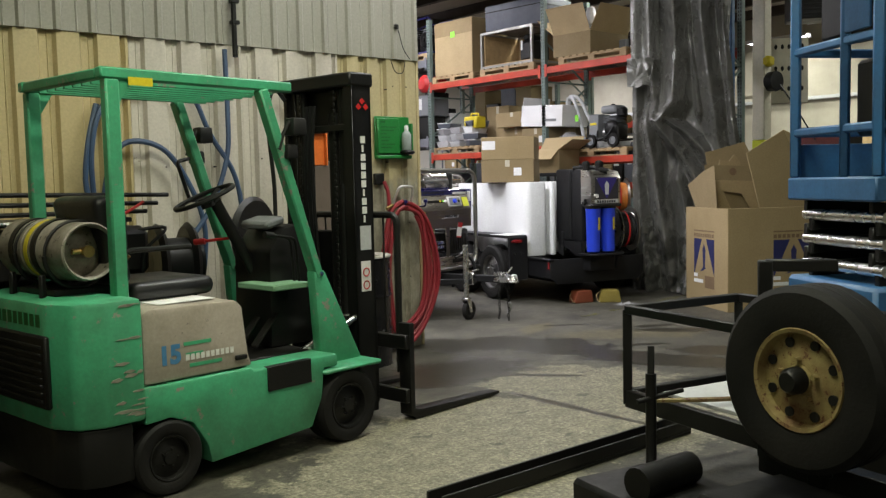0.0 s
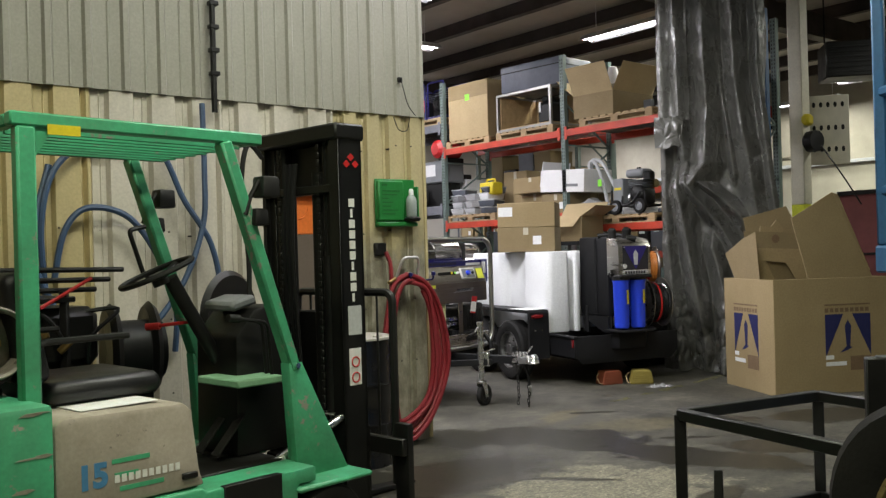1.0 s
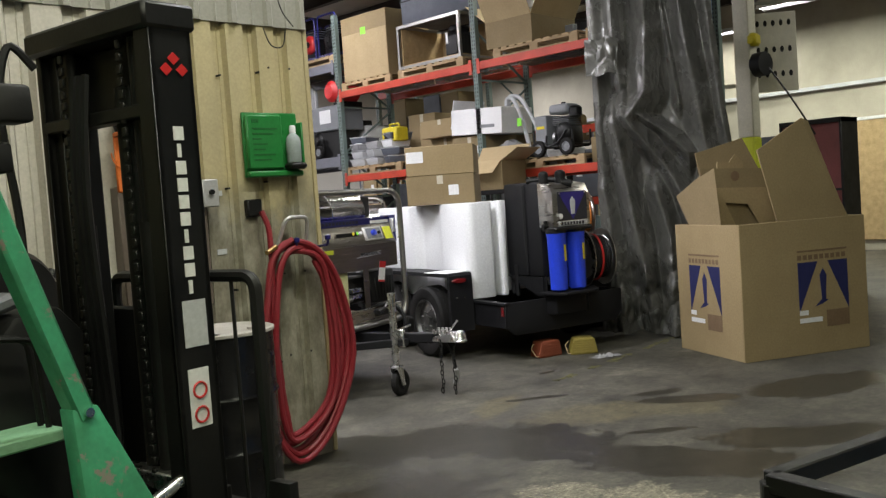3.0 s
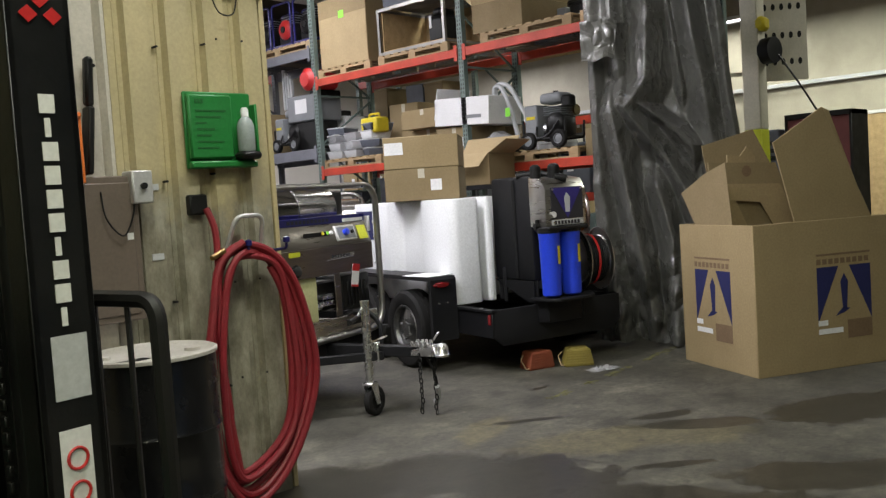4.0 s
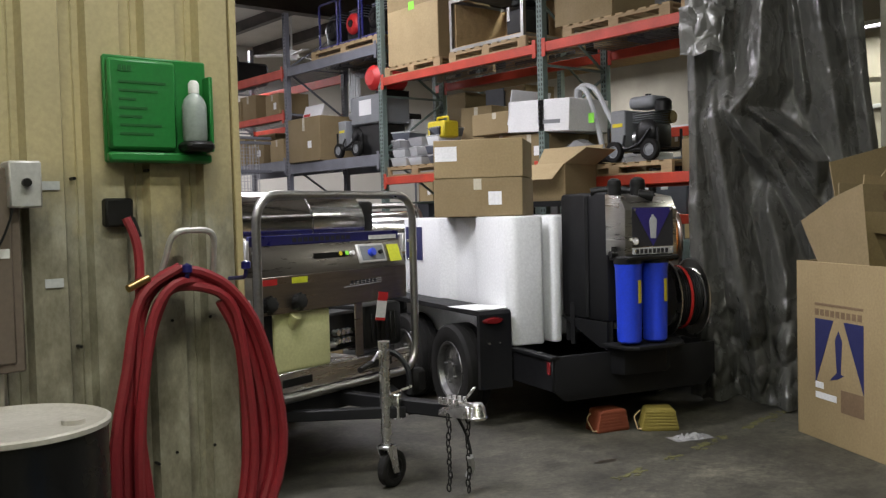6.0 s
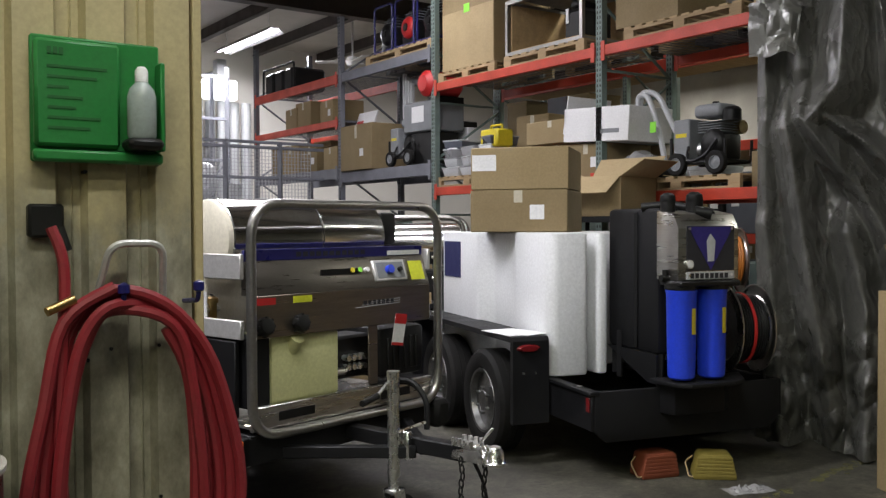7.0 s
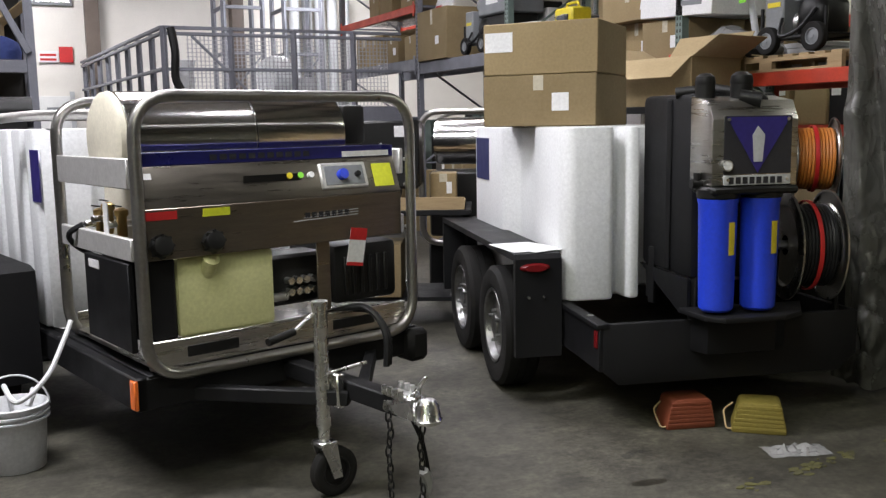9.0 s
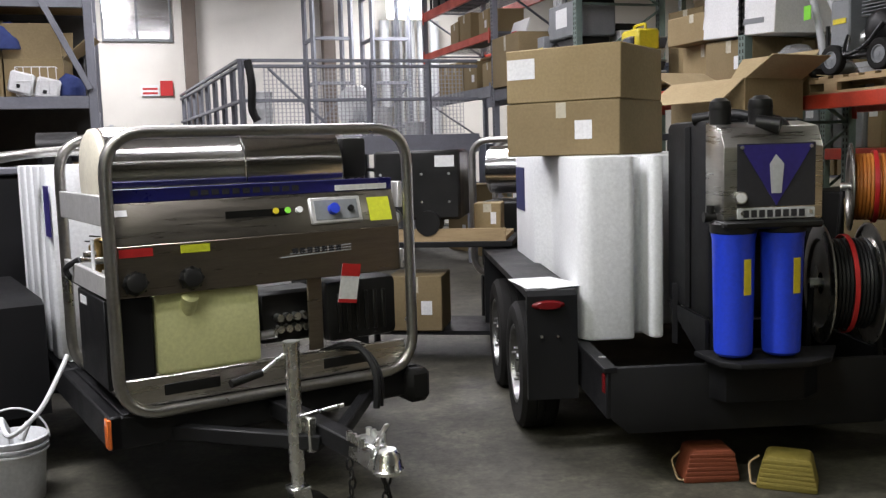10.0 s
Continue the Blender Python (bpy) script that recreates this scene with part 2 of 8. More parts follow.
M["red"] = surf("red plastic", (0.5, 0.02, 0.02), 0.4, amount=0.3)
M["redhose"] = surf("red rubber hose", (0.25, 0.018, 0.026), 0.45, dirt=(0.16, 0.015, 0.02), amount=0.6, bump=0.05)
M["bluehose"] = surf("blue rubber hose", (0.045, 0.085, 0.17), 0.45, dirt=(0.025, 0.04, 0.08), amount=0.6, bump=0.05)
M["blackhose"] = surf("black hose", (0.010, 0.010, 0.011), 0.45, spec=0.3)
M["orange"] = surf("orange plastic", (0.72, 0.17, 0.03), 0.45, amount=0.3)
M["yellow"] = surf("yellow plastic", (0.62, 0.5, 0.02), 0.45, amount=0.4)
M["lime"] = surf("lime sticker", (0.25, 0.75, 0.06), 0.5, amount=0.1)
M["greenbox"] = surf("green eyewash plastic", (0.016, 0.175, 0.035), 0.4, dirt=(0.015, 0.14, 0.03), amount=0.4)
M["greenbar"] = surf("dark green print", (0.01, 0.1, 0.02), 0.5, amount=0.1)
M["bottle"] = surf("clear bottle with saline", (0.30, 0.34, 0.33), 0.15, amount=0.1, bump=0)
M["wall_cream"] = surf("cream painted sheet metal", (0.50, 0.41, 0.215), 0.5, dirt=(0.30, 0.26, 0.16), amount=0.55, scale=1.6, stretch=(1, 1, 0.35), bump=0.08, wear=(0.2, 0.17, 0.12), wear_at=0.74)
M["wall_worn"] = worn_panel()
M["wall_white"] = surf("white painted sheet metal", (0.56, 0.52, 0.45), 0.5, dirt=(0.26, 0.235, 0.19), amount=0.8, scale=2.2, stretch=(1, 1, 0.3), bump=0.08, wear=(0.2, 0.16, 0.12), wear_at=0.66)
M["wall_grey"] = surf("grey painted sheet metal", (0.31, 0.30, 0.255), 0.45, dirt=(0.21, 0.20, 0.17), amount=0.5, scale=1.2, stretch=(1, 1, 0.3), bump=0.06)
# Near-black that puts shade into gaps, rack slots and the grey rack's back
M["shade_dark"] = surf("dark colour for shade in gaps and behind shelves", (0.03, 0.028, 0.025), 0.8)
M["east_block"] = surf("cream grey painted block wall", (0.42, 0.39, 0.31), 0.75, dirt=(0.24, 0.22, 0.17), amount=0.7, scale=0.9, bump=0.25, wear=(0.1, 0.09, 0.08), wear_at=0.72)
M["plaster"] = surf("white painted block wall", (0.72, 0.69, 0.63), 0.7, dirt=(0.5, 0.47, 0.42), amount=0.4, scale=0.8, bump=0.2)
M["insul"] = surf("roof insulation sheet", (0.5, 0.46, 0.4), 0.6, dirt=(0.28, 0.25, 0.21), amount=0.5, scale=0.7)
M["purlin"] = surf("dark red oxide purlin", (0.055, 0.042, 0.035), 0.6)
M["tarp"] = surf("silver grey tarpaulin", (0.185, 0.183, 0.165), 0.24, dirt=(0.075, 0.074, 0.066), amount=0.75, scale=2.2, fine=20, bump=0.28, spec=1.0)


def crinkle(mat):
    """Sharp creases of a crumpled plastic sheet, longer down its fall than across it."""
    nt = mat.node_tree
    shader = next(n for n in nt.nodes if n.type == 'BSDF_PRINCIPLED')
    before = shader.inputs["Normal"].links[0].from_socket if shader.inputs["Normal"].links else None
    where = nt.nodes.new("ShaderNodeTexCoord")
    bend = nt.nodes.new("ShaderNodeTexNoise")
    bend.inputs["Scale"].default_value = 3.0
    mix = nt.nodes.new("ShaderNodeVectorMath")
    mix.operation = 'MULTIPLY_ADD'
    mix.inputs[1].default_value = (0.25, 0.25, 0.25)
    stretch = nt.nodes.new("ShaderNodeVectorMath")
    stretch.operation = 'MULTIPLY'
    stretch.inputs[1].default_value = (1.0, 1.0, 0.45)
    nt.links.new(where.outputs["Object"], bend.inputs["Vector"])
    nt.links.new(bend.outputs["Color"], mix.inputs[0])
    nt.links.new(where.outputs["Object"], mix.inputs[2])
    nt.links.new(mix.outputs[0], stretch.inputs[0])
    for scale, depth in ((7.0, 0.035), (19.0, 0.010)):
        cell = nt.nodes.new("ShaderNodeTexVoronoi")
        cell.feature = 'F1'
        cell.inputs["Scale"].default_value = scale
        bump = nt.nodes.new("ShaderNodeBump")
        bump.inputs["Strength"].default_value = 0.6
        bump.inputs["Distance"].default_value = depth
        nt.links.new(stretch.outputs[0], cell.inputs["Vector"])
        nt.links.new(cell.outputs["Distance"], bump.inputs["Height"])
        if before:
            nt.links.new(before, bump.inputs["Normal"])
        before = bump.outputs["Normal"]
    nt.links.new(before, shader.inputs["Normal"])


crinkle(M["tarp"])
M["panelbox"] = surf("grey brown cabinet paint", (0.135, 0.105, 0.085), 0.45, dirt=(0.085, 0.065, 0.05), amount=0.6, wear=(0.26, 0.16, 0.06), wear_at=0.74)
M["rust"] = surf("rusty cream wheel rim", (0.27, 0.215, 0.085), 0.6, dirt=(0.11, 0.045, 0.018), amount=1.0, scale=7, wear=(0.09, 0.033, 0.012), wear_at=0.56)
M["bare"] = surf("scraped primer and steel", (0.25, 0.26, 0.20), 0.55, dirt=(0.12, 0.09, 0.07), amount=0.8, scale=14)
M["lpg"] = surf("scuffed white gas cylinder", (0.30, 0.275, 0.23), 0.5, dirt=(0.085, 0.065, 0.045), amount=1.0, scale=5, wear=(0.05, 0.035, 0.025), wear_at=0.585)
M["drum_lid"] = surf("pale grey drum lid", (0.55, 0.52, 0.48), 0.45, dirt=(0.3, 0.27, 0.24), amount=0.6, wear=(0.15, 0.12, 0.1), wear_at=0.7)
M["drum"] = surf("glossy black drum paint", (0.007, 0.007, 0.008), 0.22, dirt=(0.013, 0.012, 0.012), amount=0.6)
M["chock_red"] = surf("red orange chock", (0.20, 0.045, 0.016), 0.7, dirt=(0.13, 0.033, 0.014), amount=0.6, bump=0.3)
M["chock_yellow"] = surf("yellow chock", (0.24, 0.19, 0.032), 0.7, dirt=(0.15, 0.115, 0.03), amount=0.6, bump=0.3)
M["plastic_bag"] = surf("clear plastic film", (0.30, 0.30, 0.30), 0.12, amount=0.2, scale=12)
M["film"] = surf("clear wrapping film", (0.62, 0.62, 0.64), 0.14, amount=0.2, scale=12)
M["film"].node_tree.nodes["Principled BSDF"].inputs["Alpha"].default_value = 0.42
M["brass"] = surf("brass fitting", (0.55, 0.38, 0.15), 0.3, 1.0)
M["grey"] = surf("grey plastic", (0.20, 0.21, 0.22), 0.5, amount=0.3)
M["dull_red"] = surf("dull red cabinet paint", (0.16, 0.035, 0.035), 0.5, dirt=(0.09, 0.025, 0.025), amount=0.6)
M["blue_cloth"] = surf("blue cloth", (0.03, 0.05, 0.18), 0.8, amount=0.6, scale=8, bump=0.4)
M["slate"] = surf("slate blue plastic case", (0.09, 0.1, 0.125), 0.5, amount=0.4)
M["lightgrey"] = surf("light grey plastic", (0.48, 0.49, 0.5), 0.45, amount=0.3)
M["osb"] = surf("strand board", (0.45, 0.32, 0.16), 0.8, amount=0.6, scale=9)
M["purple"] = surf("purple blue print", (0.03, 0.022, 0.17), 0.4, amount=0.5, scale=6)
M["logo_blue"] = surf("dark blue print", (0.012, 0.015, 0.085), 0.7, amount=0.1)
M["print_white"] = surf("white lettering", (0.7, 0.7, 0.68), 0.5, amount=0.2)
M["print_blue"] = surf("light blue print", (0.06, 0.2, 0.38), 0.5, amount=0.2)
M["print_dark"] = surf("dark lettering", (0.02, 0.02, 0.025), 0.5, amount=0.1)
M["print_brown"] = surf("brown print on card", (0.17, 0.11, 0.06), 0.8, amount=0.2)
M["taillight"] = surf("red lens", (0.14, 0.006, 0.008), 0.2, amount=0.1, bump=0)
M["amber"] = surf("amber reflector", (0.75, 0.16, 0.03), 0.25, amount=0.1, bump=0)
M["post_white"] = surf("cream column paint", (0.68, 0.64, 0.52), 0.5, amount=0.4)
M["hiviz"] = surf("safety yellow paint", (0.62, 0.66, 0.03), 0.5, amount=0.3)
M["orange_hose"] = surf("orange hose", (0.55, 0.19, 0.03), 0.5, amount=0.3)
M["wire"] = mesh_wire("welded wire mesh", (0.3, 0.3, 0.31), 0.05)
M["line"] = surf("worn yellow floor paint", (0.125, 0.118, 0.038), 0.7, dirt=(0.06, 0.058, 0.042), amount=1.0, scale=9)
M["tube_glow"] = glow("fluorescent tube", (0.93, 0.86, 1.0), 14.0)
M["skylight"] = glow("daylit wall light", (0.95, 0.97, 1.0), 6.0)


# ---- mesh helpers ----
def B():
    return bmesh.new()


def merge(bm, tmp, m=None):
    if m is not None:
        tmp.transform(m)
    me = bpy.data.meshes.new("tmp")
    tmp.to_mesh(me)
    tmp.free()
    bm.from_mesh(me)
    bpy.data.meshes.remove(me)
    return bm


def box(bm, lo, hi, bev=0.0, m=None, seg=1):
    t = B()
    bmesh.ops.create_cube(t, size=1.0)
    s = [hi[i] - lo[i] for i in range(3)]
    c = [(hi[i] + lo[i]) / 2 for i in range(3)]
    t.transform(Matrix.Translation(c) @ Matrix.Diagonal((*s, 1)))
    if bev:
        bmesh.ops.bevel(t, geom=t.edges[:], offset=min(bev, min(abs(v) for v in s) * 0.45), segments=seg, affect="EDGES", profile=0.5)
    return merge(bm, t, m)


def tap_box(bm, lo, hi, top, bev=0.0, m=None):
    """A box whose top is (x0, y0, x1, y1)."""
    v = [bm.verts.new(Vector(p) if m is None else m @ Vector(p)) for p in
         ((lo[0], lo[1], lo[2]), (hi[0], lo[1], lo[2]), (hi[0], hi[1], lo[2]), (lo[0], hi[1], lo[2]),
          (top[0], top[1], hi[2]), (top[2], top[1], hi[2]), (top[2], top[3], hi[2]), (top[0], top[3], hi[2]))]
    fs = [bm.faces.new([v[i] for i in q]) for q in ((3, 2, 1, 0), (4, 5, 6, 7), (0, 1, 5, 4), (1, 2, 6, 5), (2, 3, 7, 6), (3, 0, 4, 7))]
    if bev:
        es = {e for f in fs for e in f.edges}
        bmesh.ops.bevel(bm, geom=list(es), offset=bev, segments=2, affect="EDGES", profile=0.5)
    return bm


def prism(bm, outline, axis, a, b, bev=0.0):
    """Outline of 2D points, pushed from a to b along an axis (0: points are y,z; 1: x,z; 2: x,y)."""
    t = B()

    def at(p, d):
        return (d, p[0], p[1]) if axis == 0 else (p[0], d, p[1]) if axis == 1 else (p[0], p[1], d)
    va = [t.verts.new(at(p, a)) for p in outline]
    vb = [t.verts.new(at(p, b)) for p in outline]
    n = len(outline)
    t.faces.new(va)
    t.faces.new(vb[::-1])
    for i in range(n):
        t.faces.new((va[i], vb[i], vb[(i + 1) % n], va[(i + 1) % n]))
    bmesh.ops.recalc_face_normals(t, faces=t.faces[:])
    if bev:
        bmesh.ops.bevel(t, geom=t.edges[:], offset=bev, segments=2, affect="EDGES", profile=0.5)
    return merge(bm, t)


def cyl(bm, p0, p1, r, seg=16, r2=None, cap=True, bev=0.0):
    p0, p1 = Vector(p0), Vector(p1)
    d = p1 - p0
    t = B()
    bmesh.ops.create_cone(t, cap_ends=cap, segments=seg, radius1=r, radius2=r if r2 is None else r2, depth=d.length)
    if bev:
        es = [e for e in t.edges if abs(e.verts[0].co.z - e.verts[1].co.z) < 1e-6]
        bmesh.ops.bevel(t, geom=es, offset=bev, segments=2, affect="EDGES", profile=0.5)
    q = Vector((0, 0, 1)).rotation_difference(d.normalized())
    return merge(bm, t, Matrix.Translation((p0 + p1) / 2) @ q.to_matrix().to_4x4())


def lathe(bm, prof, m=None, seg=24):
    """Profile of (radius, height) turned round z, then placed by m."""
    t = B()
    rings = []
    for r, z in prof:
        rings.append([t.verts.new((r * math.cos(2 * math.pi * i / seg), r * math.sin(2 * math.pi * i / seg), z)) for i in range(seg)] if r > 1e-5 else [t.verts.new((0, 0, z))])
    for a, b in zip(rings, rings[1:]):
        for i in range(seg):
            j = (i + 1) % seg
            q = [a[i % len(a)], a[j % len(a)], b[j % len(b)], b[i % len(b)]]
            q = list(dict.fromkeys(q))
            if len(q) > 2:
                t.faces.new(q)
    bmesh.ops.recalc_face_normals(t, faces=t.faces[:])
    return merge(bm, t, m)


def along(p, d):
    """A frame at p with z along d."""
    return Matrix.Translation(p) @ Vector((0, 0, 1)).rotation_difference(Vector(d).normalized()).to_matrix().to_4x4()


def curve_pts(pts, n=8, closed=False):
    pts = [Vector(p) for p in pts]
    out = []
    m = len(pts)
    for i in range(m if closed else m - 1):
        if closed:
            p = [pts[(i + k - 1) % m] for k in range(4)]
        else:
            p = [pts[max(i - 1, 0)], pts[i], pts[i + 1], pts[min(i + 2, m - 1)]]
        for k in range(n):
            s = k / n
            out.append(0.5 * (2 * p[1] + (p[2] - p[0]) * s + (2 * p[0] - 5 * p[1] + 4 * p[2] - p[3]) * s * s + (3 * p[1] - p[0] - 3 * p[2] + p[3]) * s ** 3))
    if not closed:
        out.append(pts[-1])
    return out


def rounded(pts, rad, n=6, closed=False):
    """A polyline with its corners rounded."""
    pts = [Vector(p) for p in pts]
    out = []
    m = len(pts)
    for i in range(m):
        if not closed and i in (0, m - 1):
            out.append(pts[i])
            continue
        a, b, c = pts[i - 1], pts[i], pts[(i + 1) % m]
        u, v = (a - b), (c - b)
        r = min(rad, u.length * 0.49, v.length * 0.49)
        p, q = b + u.normalized() * r, b + v.normalized() * r
        for k in range(n + 1):
            s = k / n
            out.append(p * (1 - s) ** 2 + b * 2 * s * (1 - s) + q * s * s)
    return out


def sweep(bm, pts, r, seg=8, closed=False, flat=1.0):
    """A round (or flattened) tube along points."""
    pts = [Vector(p) for p in pts]
    t = B()
    n = len(pts)
    rings = []
    nrm = None
    for i in range(n):
        a = pts[i - 1] if (i or closed) else pts[0]
        b = pts[(i + 1) % n] if (i < n - 1 or closed) else pts[-1]
        d = (b - a).normalized()
        if nrm is None:
            nrm = d.orthogonal().normalized()
        nrm = (nrm - d * nrm.dot(d)).normalized()
        bi = d.cross(nrm)
        rings.append([t.verts.new(pts[i] + (nrm * math.cos(2 * math.pi * k / seg) + bi * math.sin(2 * math.pi * k / seg) * flat) * r) for k in range(seg)])
    for i in range(n if closed else n - 1):
        a, b = rings[i], rings[(i + 1) % n]
        if closed and i == n - 1:
            o = min(range(seg), key=lambda s: (a[0].co - b[s].co).length)
            b = b[o:] + b[:o]
        for k in range(seg):
            t.faces.new((a[k], a[(k + 1) % seg], b[(k + 1) % seg], b[k]))
    if not closed:
        t.faces.new(rings[0][::-1])
        t.faces.new(rings[-1])
    bmesh.ops.recalc_face_normals(t, faces=t.faces[:])
    return merge(bm, t)


def bar(bm, p0, p1, w, h, bev=0.004, up=(0, 0, 1)):
    """A rectangular bar from p0 to p1, w across and h along up."""
    p0, p1 = Vector(p0), Vector(p1)
    d = (p1 - p0)
    z = d.normalized()
    x = Vector(up).cross(z)
    x = x.normalized() if x.length > 1e-4 else z.orthogonal().normalized()
    y = z.cross(x)
    m = Matrix((x, y, z)).transposed().to_4x4()
    m.translation = (p0 + p1) / 2
    return box(bm, (-w / 2, -h / 2, -d.length / 2), (w / 2, h / 2, d.length / 2), bev, m)


def mesh_of(name, bm, material, angle=38):
    bmesh.ops.remove_doubles(bm, verts=bm.verts[:], dist=1e-6) if len(bm.verts) < 4000 else None
    me = bpy.data.meshes.new(name)
    bm.to_mesh(me)
    bm.free()
    me.materials.append(M[material] if isinstance(material, str) else material)
    me.polygons.foreach_set("use_smooth", [True] * len(me.polygons))
    me.set_sharp_from_angle(angle=radians(angle))
    return me


def part(name, bm, material, parent, label="", angle=38):
    ob = new(name, mesh_of(name, bm, material, angle))
    ob.parent = parent
    return tagged(ob, label)


def thing(name, m, label, category, group="", kind=""):
    ob = new(name)
    ob.empty_display_size = 0.1
    ob.matrix_basis = m
    return tagged(ob, label, category, group, kind)


def solo(name, bm, material, label, category, group="", kind="", m=None, angle=38):
    ob = new(name, mesh_of(name, bm, material, angle))
    if m is not None:
        ob.matrix_basis = m
    return tagged(ob, label, category, group, kind)


# ---- the hall ----
def hall():
    x0, x1, y0, y1 = -7.0, 20.3, -7.0, 22.3
    solo("floor", box(B(), (x0, y0, -0.2), (x1, y1, 0.0)), "floor", "stained grey concrete workshop floor with dark damp patches", "floor", kind="structure")
    solo("wall_north", box(B(), (x0, y1 - 0.3, 0.0), (x1, y1, CEIL)), "plaster", "bright white painted block wall at the far end", "wall", kind="structure")
    # South and west walls are assumed, out of view, grey to cut bounced light.
    solo("wall_south", box(B(), (x0, y0, 0.0), (x1, y0 + 0.3, CEIL)), "wall_grey", "assumed unseen wall, grey to cut bounced light", "wall", kind="structure")
    solo("wall_east", box(B(), (x1 - 0.3, y0 + 0.3, 0.0), (x1, y1 - 0.3, CEIL)), "east_block", "cream painted block wall with a ledge", "wall", kind="structure")
    solo("wall_west", box(B(), (x0, y0 + 0.3, 0.0), (x0 + 0.3, y1 - 0.3, CEIL)), "wall_grey", "assumed unseen wall, grey to cut bounced light", "wall", kind="structure")
    solo("ceiling", box(B(), (x0, y0, CEIL), (x1, y1, CEIL + 0.2)), "insul", "pale roof insulation sheeting", "ceiling", kind="structure")
    bm = B()
    for i in range(18):
        x = x0 + 0.9 + i * 1.52
        box(bm, (x, y0 + 0.3, CEIL - 0.2), (x + 0.07, y1 - 0.3, CEIL - 0.002))
        box(bm, (x - 0.03, y0 + 0.3, CEIL - 0.215), (x + 0.1, y1 - 0.3, CEIL - 0.2))
    for y in (0.5, 8.2, 16.0):
        box(bm, (x0 + 0.3, y, CEIL - 0.62), (x1 - 0.3, y + 0.02, CEIL - 0.22))
        box(bm, (x0 + 0.3, y - 0.09, CEIL - 0.64), (x1 - 0.3, y + 0.11, CEIL - 0.62))
    solo("ceiling_beams", bm, "purlin", "dark steel roof purlins and beams", "roof beams", kind="structure")
    bm = box(B(), (x1 - 0.42, 2.0, 3.18), (x1 - 0.3, y1 - 0.3, 3.26), 0.01)
    solo("trim", bm, "lightgrey", "grey ledge along the white wall", "ledge", kind="structure")


def corrugated(bm, x0, x1, z0, z1, y, pitch, depth, rib=0.5):
    pts = []
    x = x0
    while x < x1 - 0.001:
        e = min(x + pitch, x1)
        w = e - x
        q = 0.07 * pitch
        ra = w * (1 - rib)
        for px, py in ((x, y), (x + ra * 0.45, y), (x + ra * 0.5, y - 0.006), (x + ra * 0.55, y), (x + ra - q, y), (x + ra, y - depth), (x + w - q, y - depth)):
            pts.append((px, py))
        x = e
    pts.append((x1, y))
    pts += [(x1, y + 0.012), (x0, y + 0.012)]
    return prism(bm, pts, 2, z0, z1)


WY = 6.56


def metal_wall():
    wall = thing("wall_partition", pose(0, 0, 0), "corrugated sheet metal partition wall, cream and white below, grey above", "wall", kind="structure")
    part("core", box(B(), (-6.7, WY + 0.03, 0.0), (5.2, WY + 0.16, CEIL)), "shade_dark", wall)
    x = 2.57
    low = [(3.47, 4.37, "wall_white"), (2.57, 3.47, "wall_white"), (4.37, 5.205, "wall_worn")]
    while x > -6.6:
        low.append((max(x - 0.9, -6.69), x, "wall_cream"))
        x -= 0.9
    for a, b, mt in low:
        part("lower_panel", corrugated(B(), a + 0.001, b - 0.001, 0.0, 2.63, WY, 0.28 if b - a > 0.89 else 0.2085, 0.038, 0.62), mt, wall, angle=20)
    x = 5.22
    while x > -6.6:
        a = max(x - 0.96, -6.69)
        part("upper_panel", corrugated(B(), a + 0.001, x - 0.001, 2.60, CEIL - 0.02, WY - 0.047, 0.24, 0.02, 0.2), "wall_grey", wall, angle=20)
        x -= 0.96
    bm = B()
    box(bm, (5.205, WY - 0.03, 0.0), (5.235, WY + 0.17, 4.0), 0.004)
    part("end_trim", bm, "wall_cream", wall)
    # conduit with clips
    bm = B()
    cyl(bm, (3.37, WY - 0.1, 2.5), (3.37, WY - 0.1, CEIL - 0.05), 0.02, 12)
    z = 2.75
    while z < CEIL - 0.1:
        box(bm, (3.345, WY - 0.125, z), (3.41, WY - 0.07, z + 0.03), 0.004)
        z += 0.16
    part("conduit", bm, "black", wall)
    bm = B()
    for i, x in enumerate((0.9, 1.6, 2.35, 2.8, 3.05, 3.6, 3.78, 4.1, 4.93, 4.6, 4.86, 5.08, 3.2)):
        for z in (0.59, 1.08, 1.66, 2.3):
            cyl(bm, (x, WY - 0.001, z + 0.03 * (i % 3)), (x, WY - 0.012 - 0.03, z + 0.03 * (i % 3)), 0.006, 8)
    part("screws", bm, "black", wall)


hall()
metal_wall()


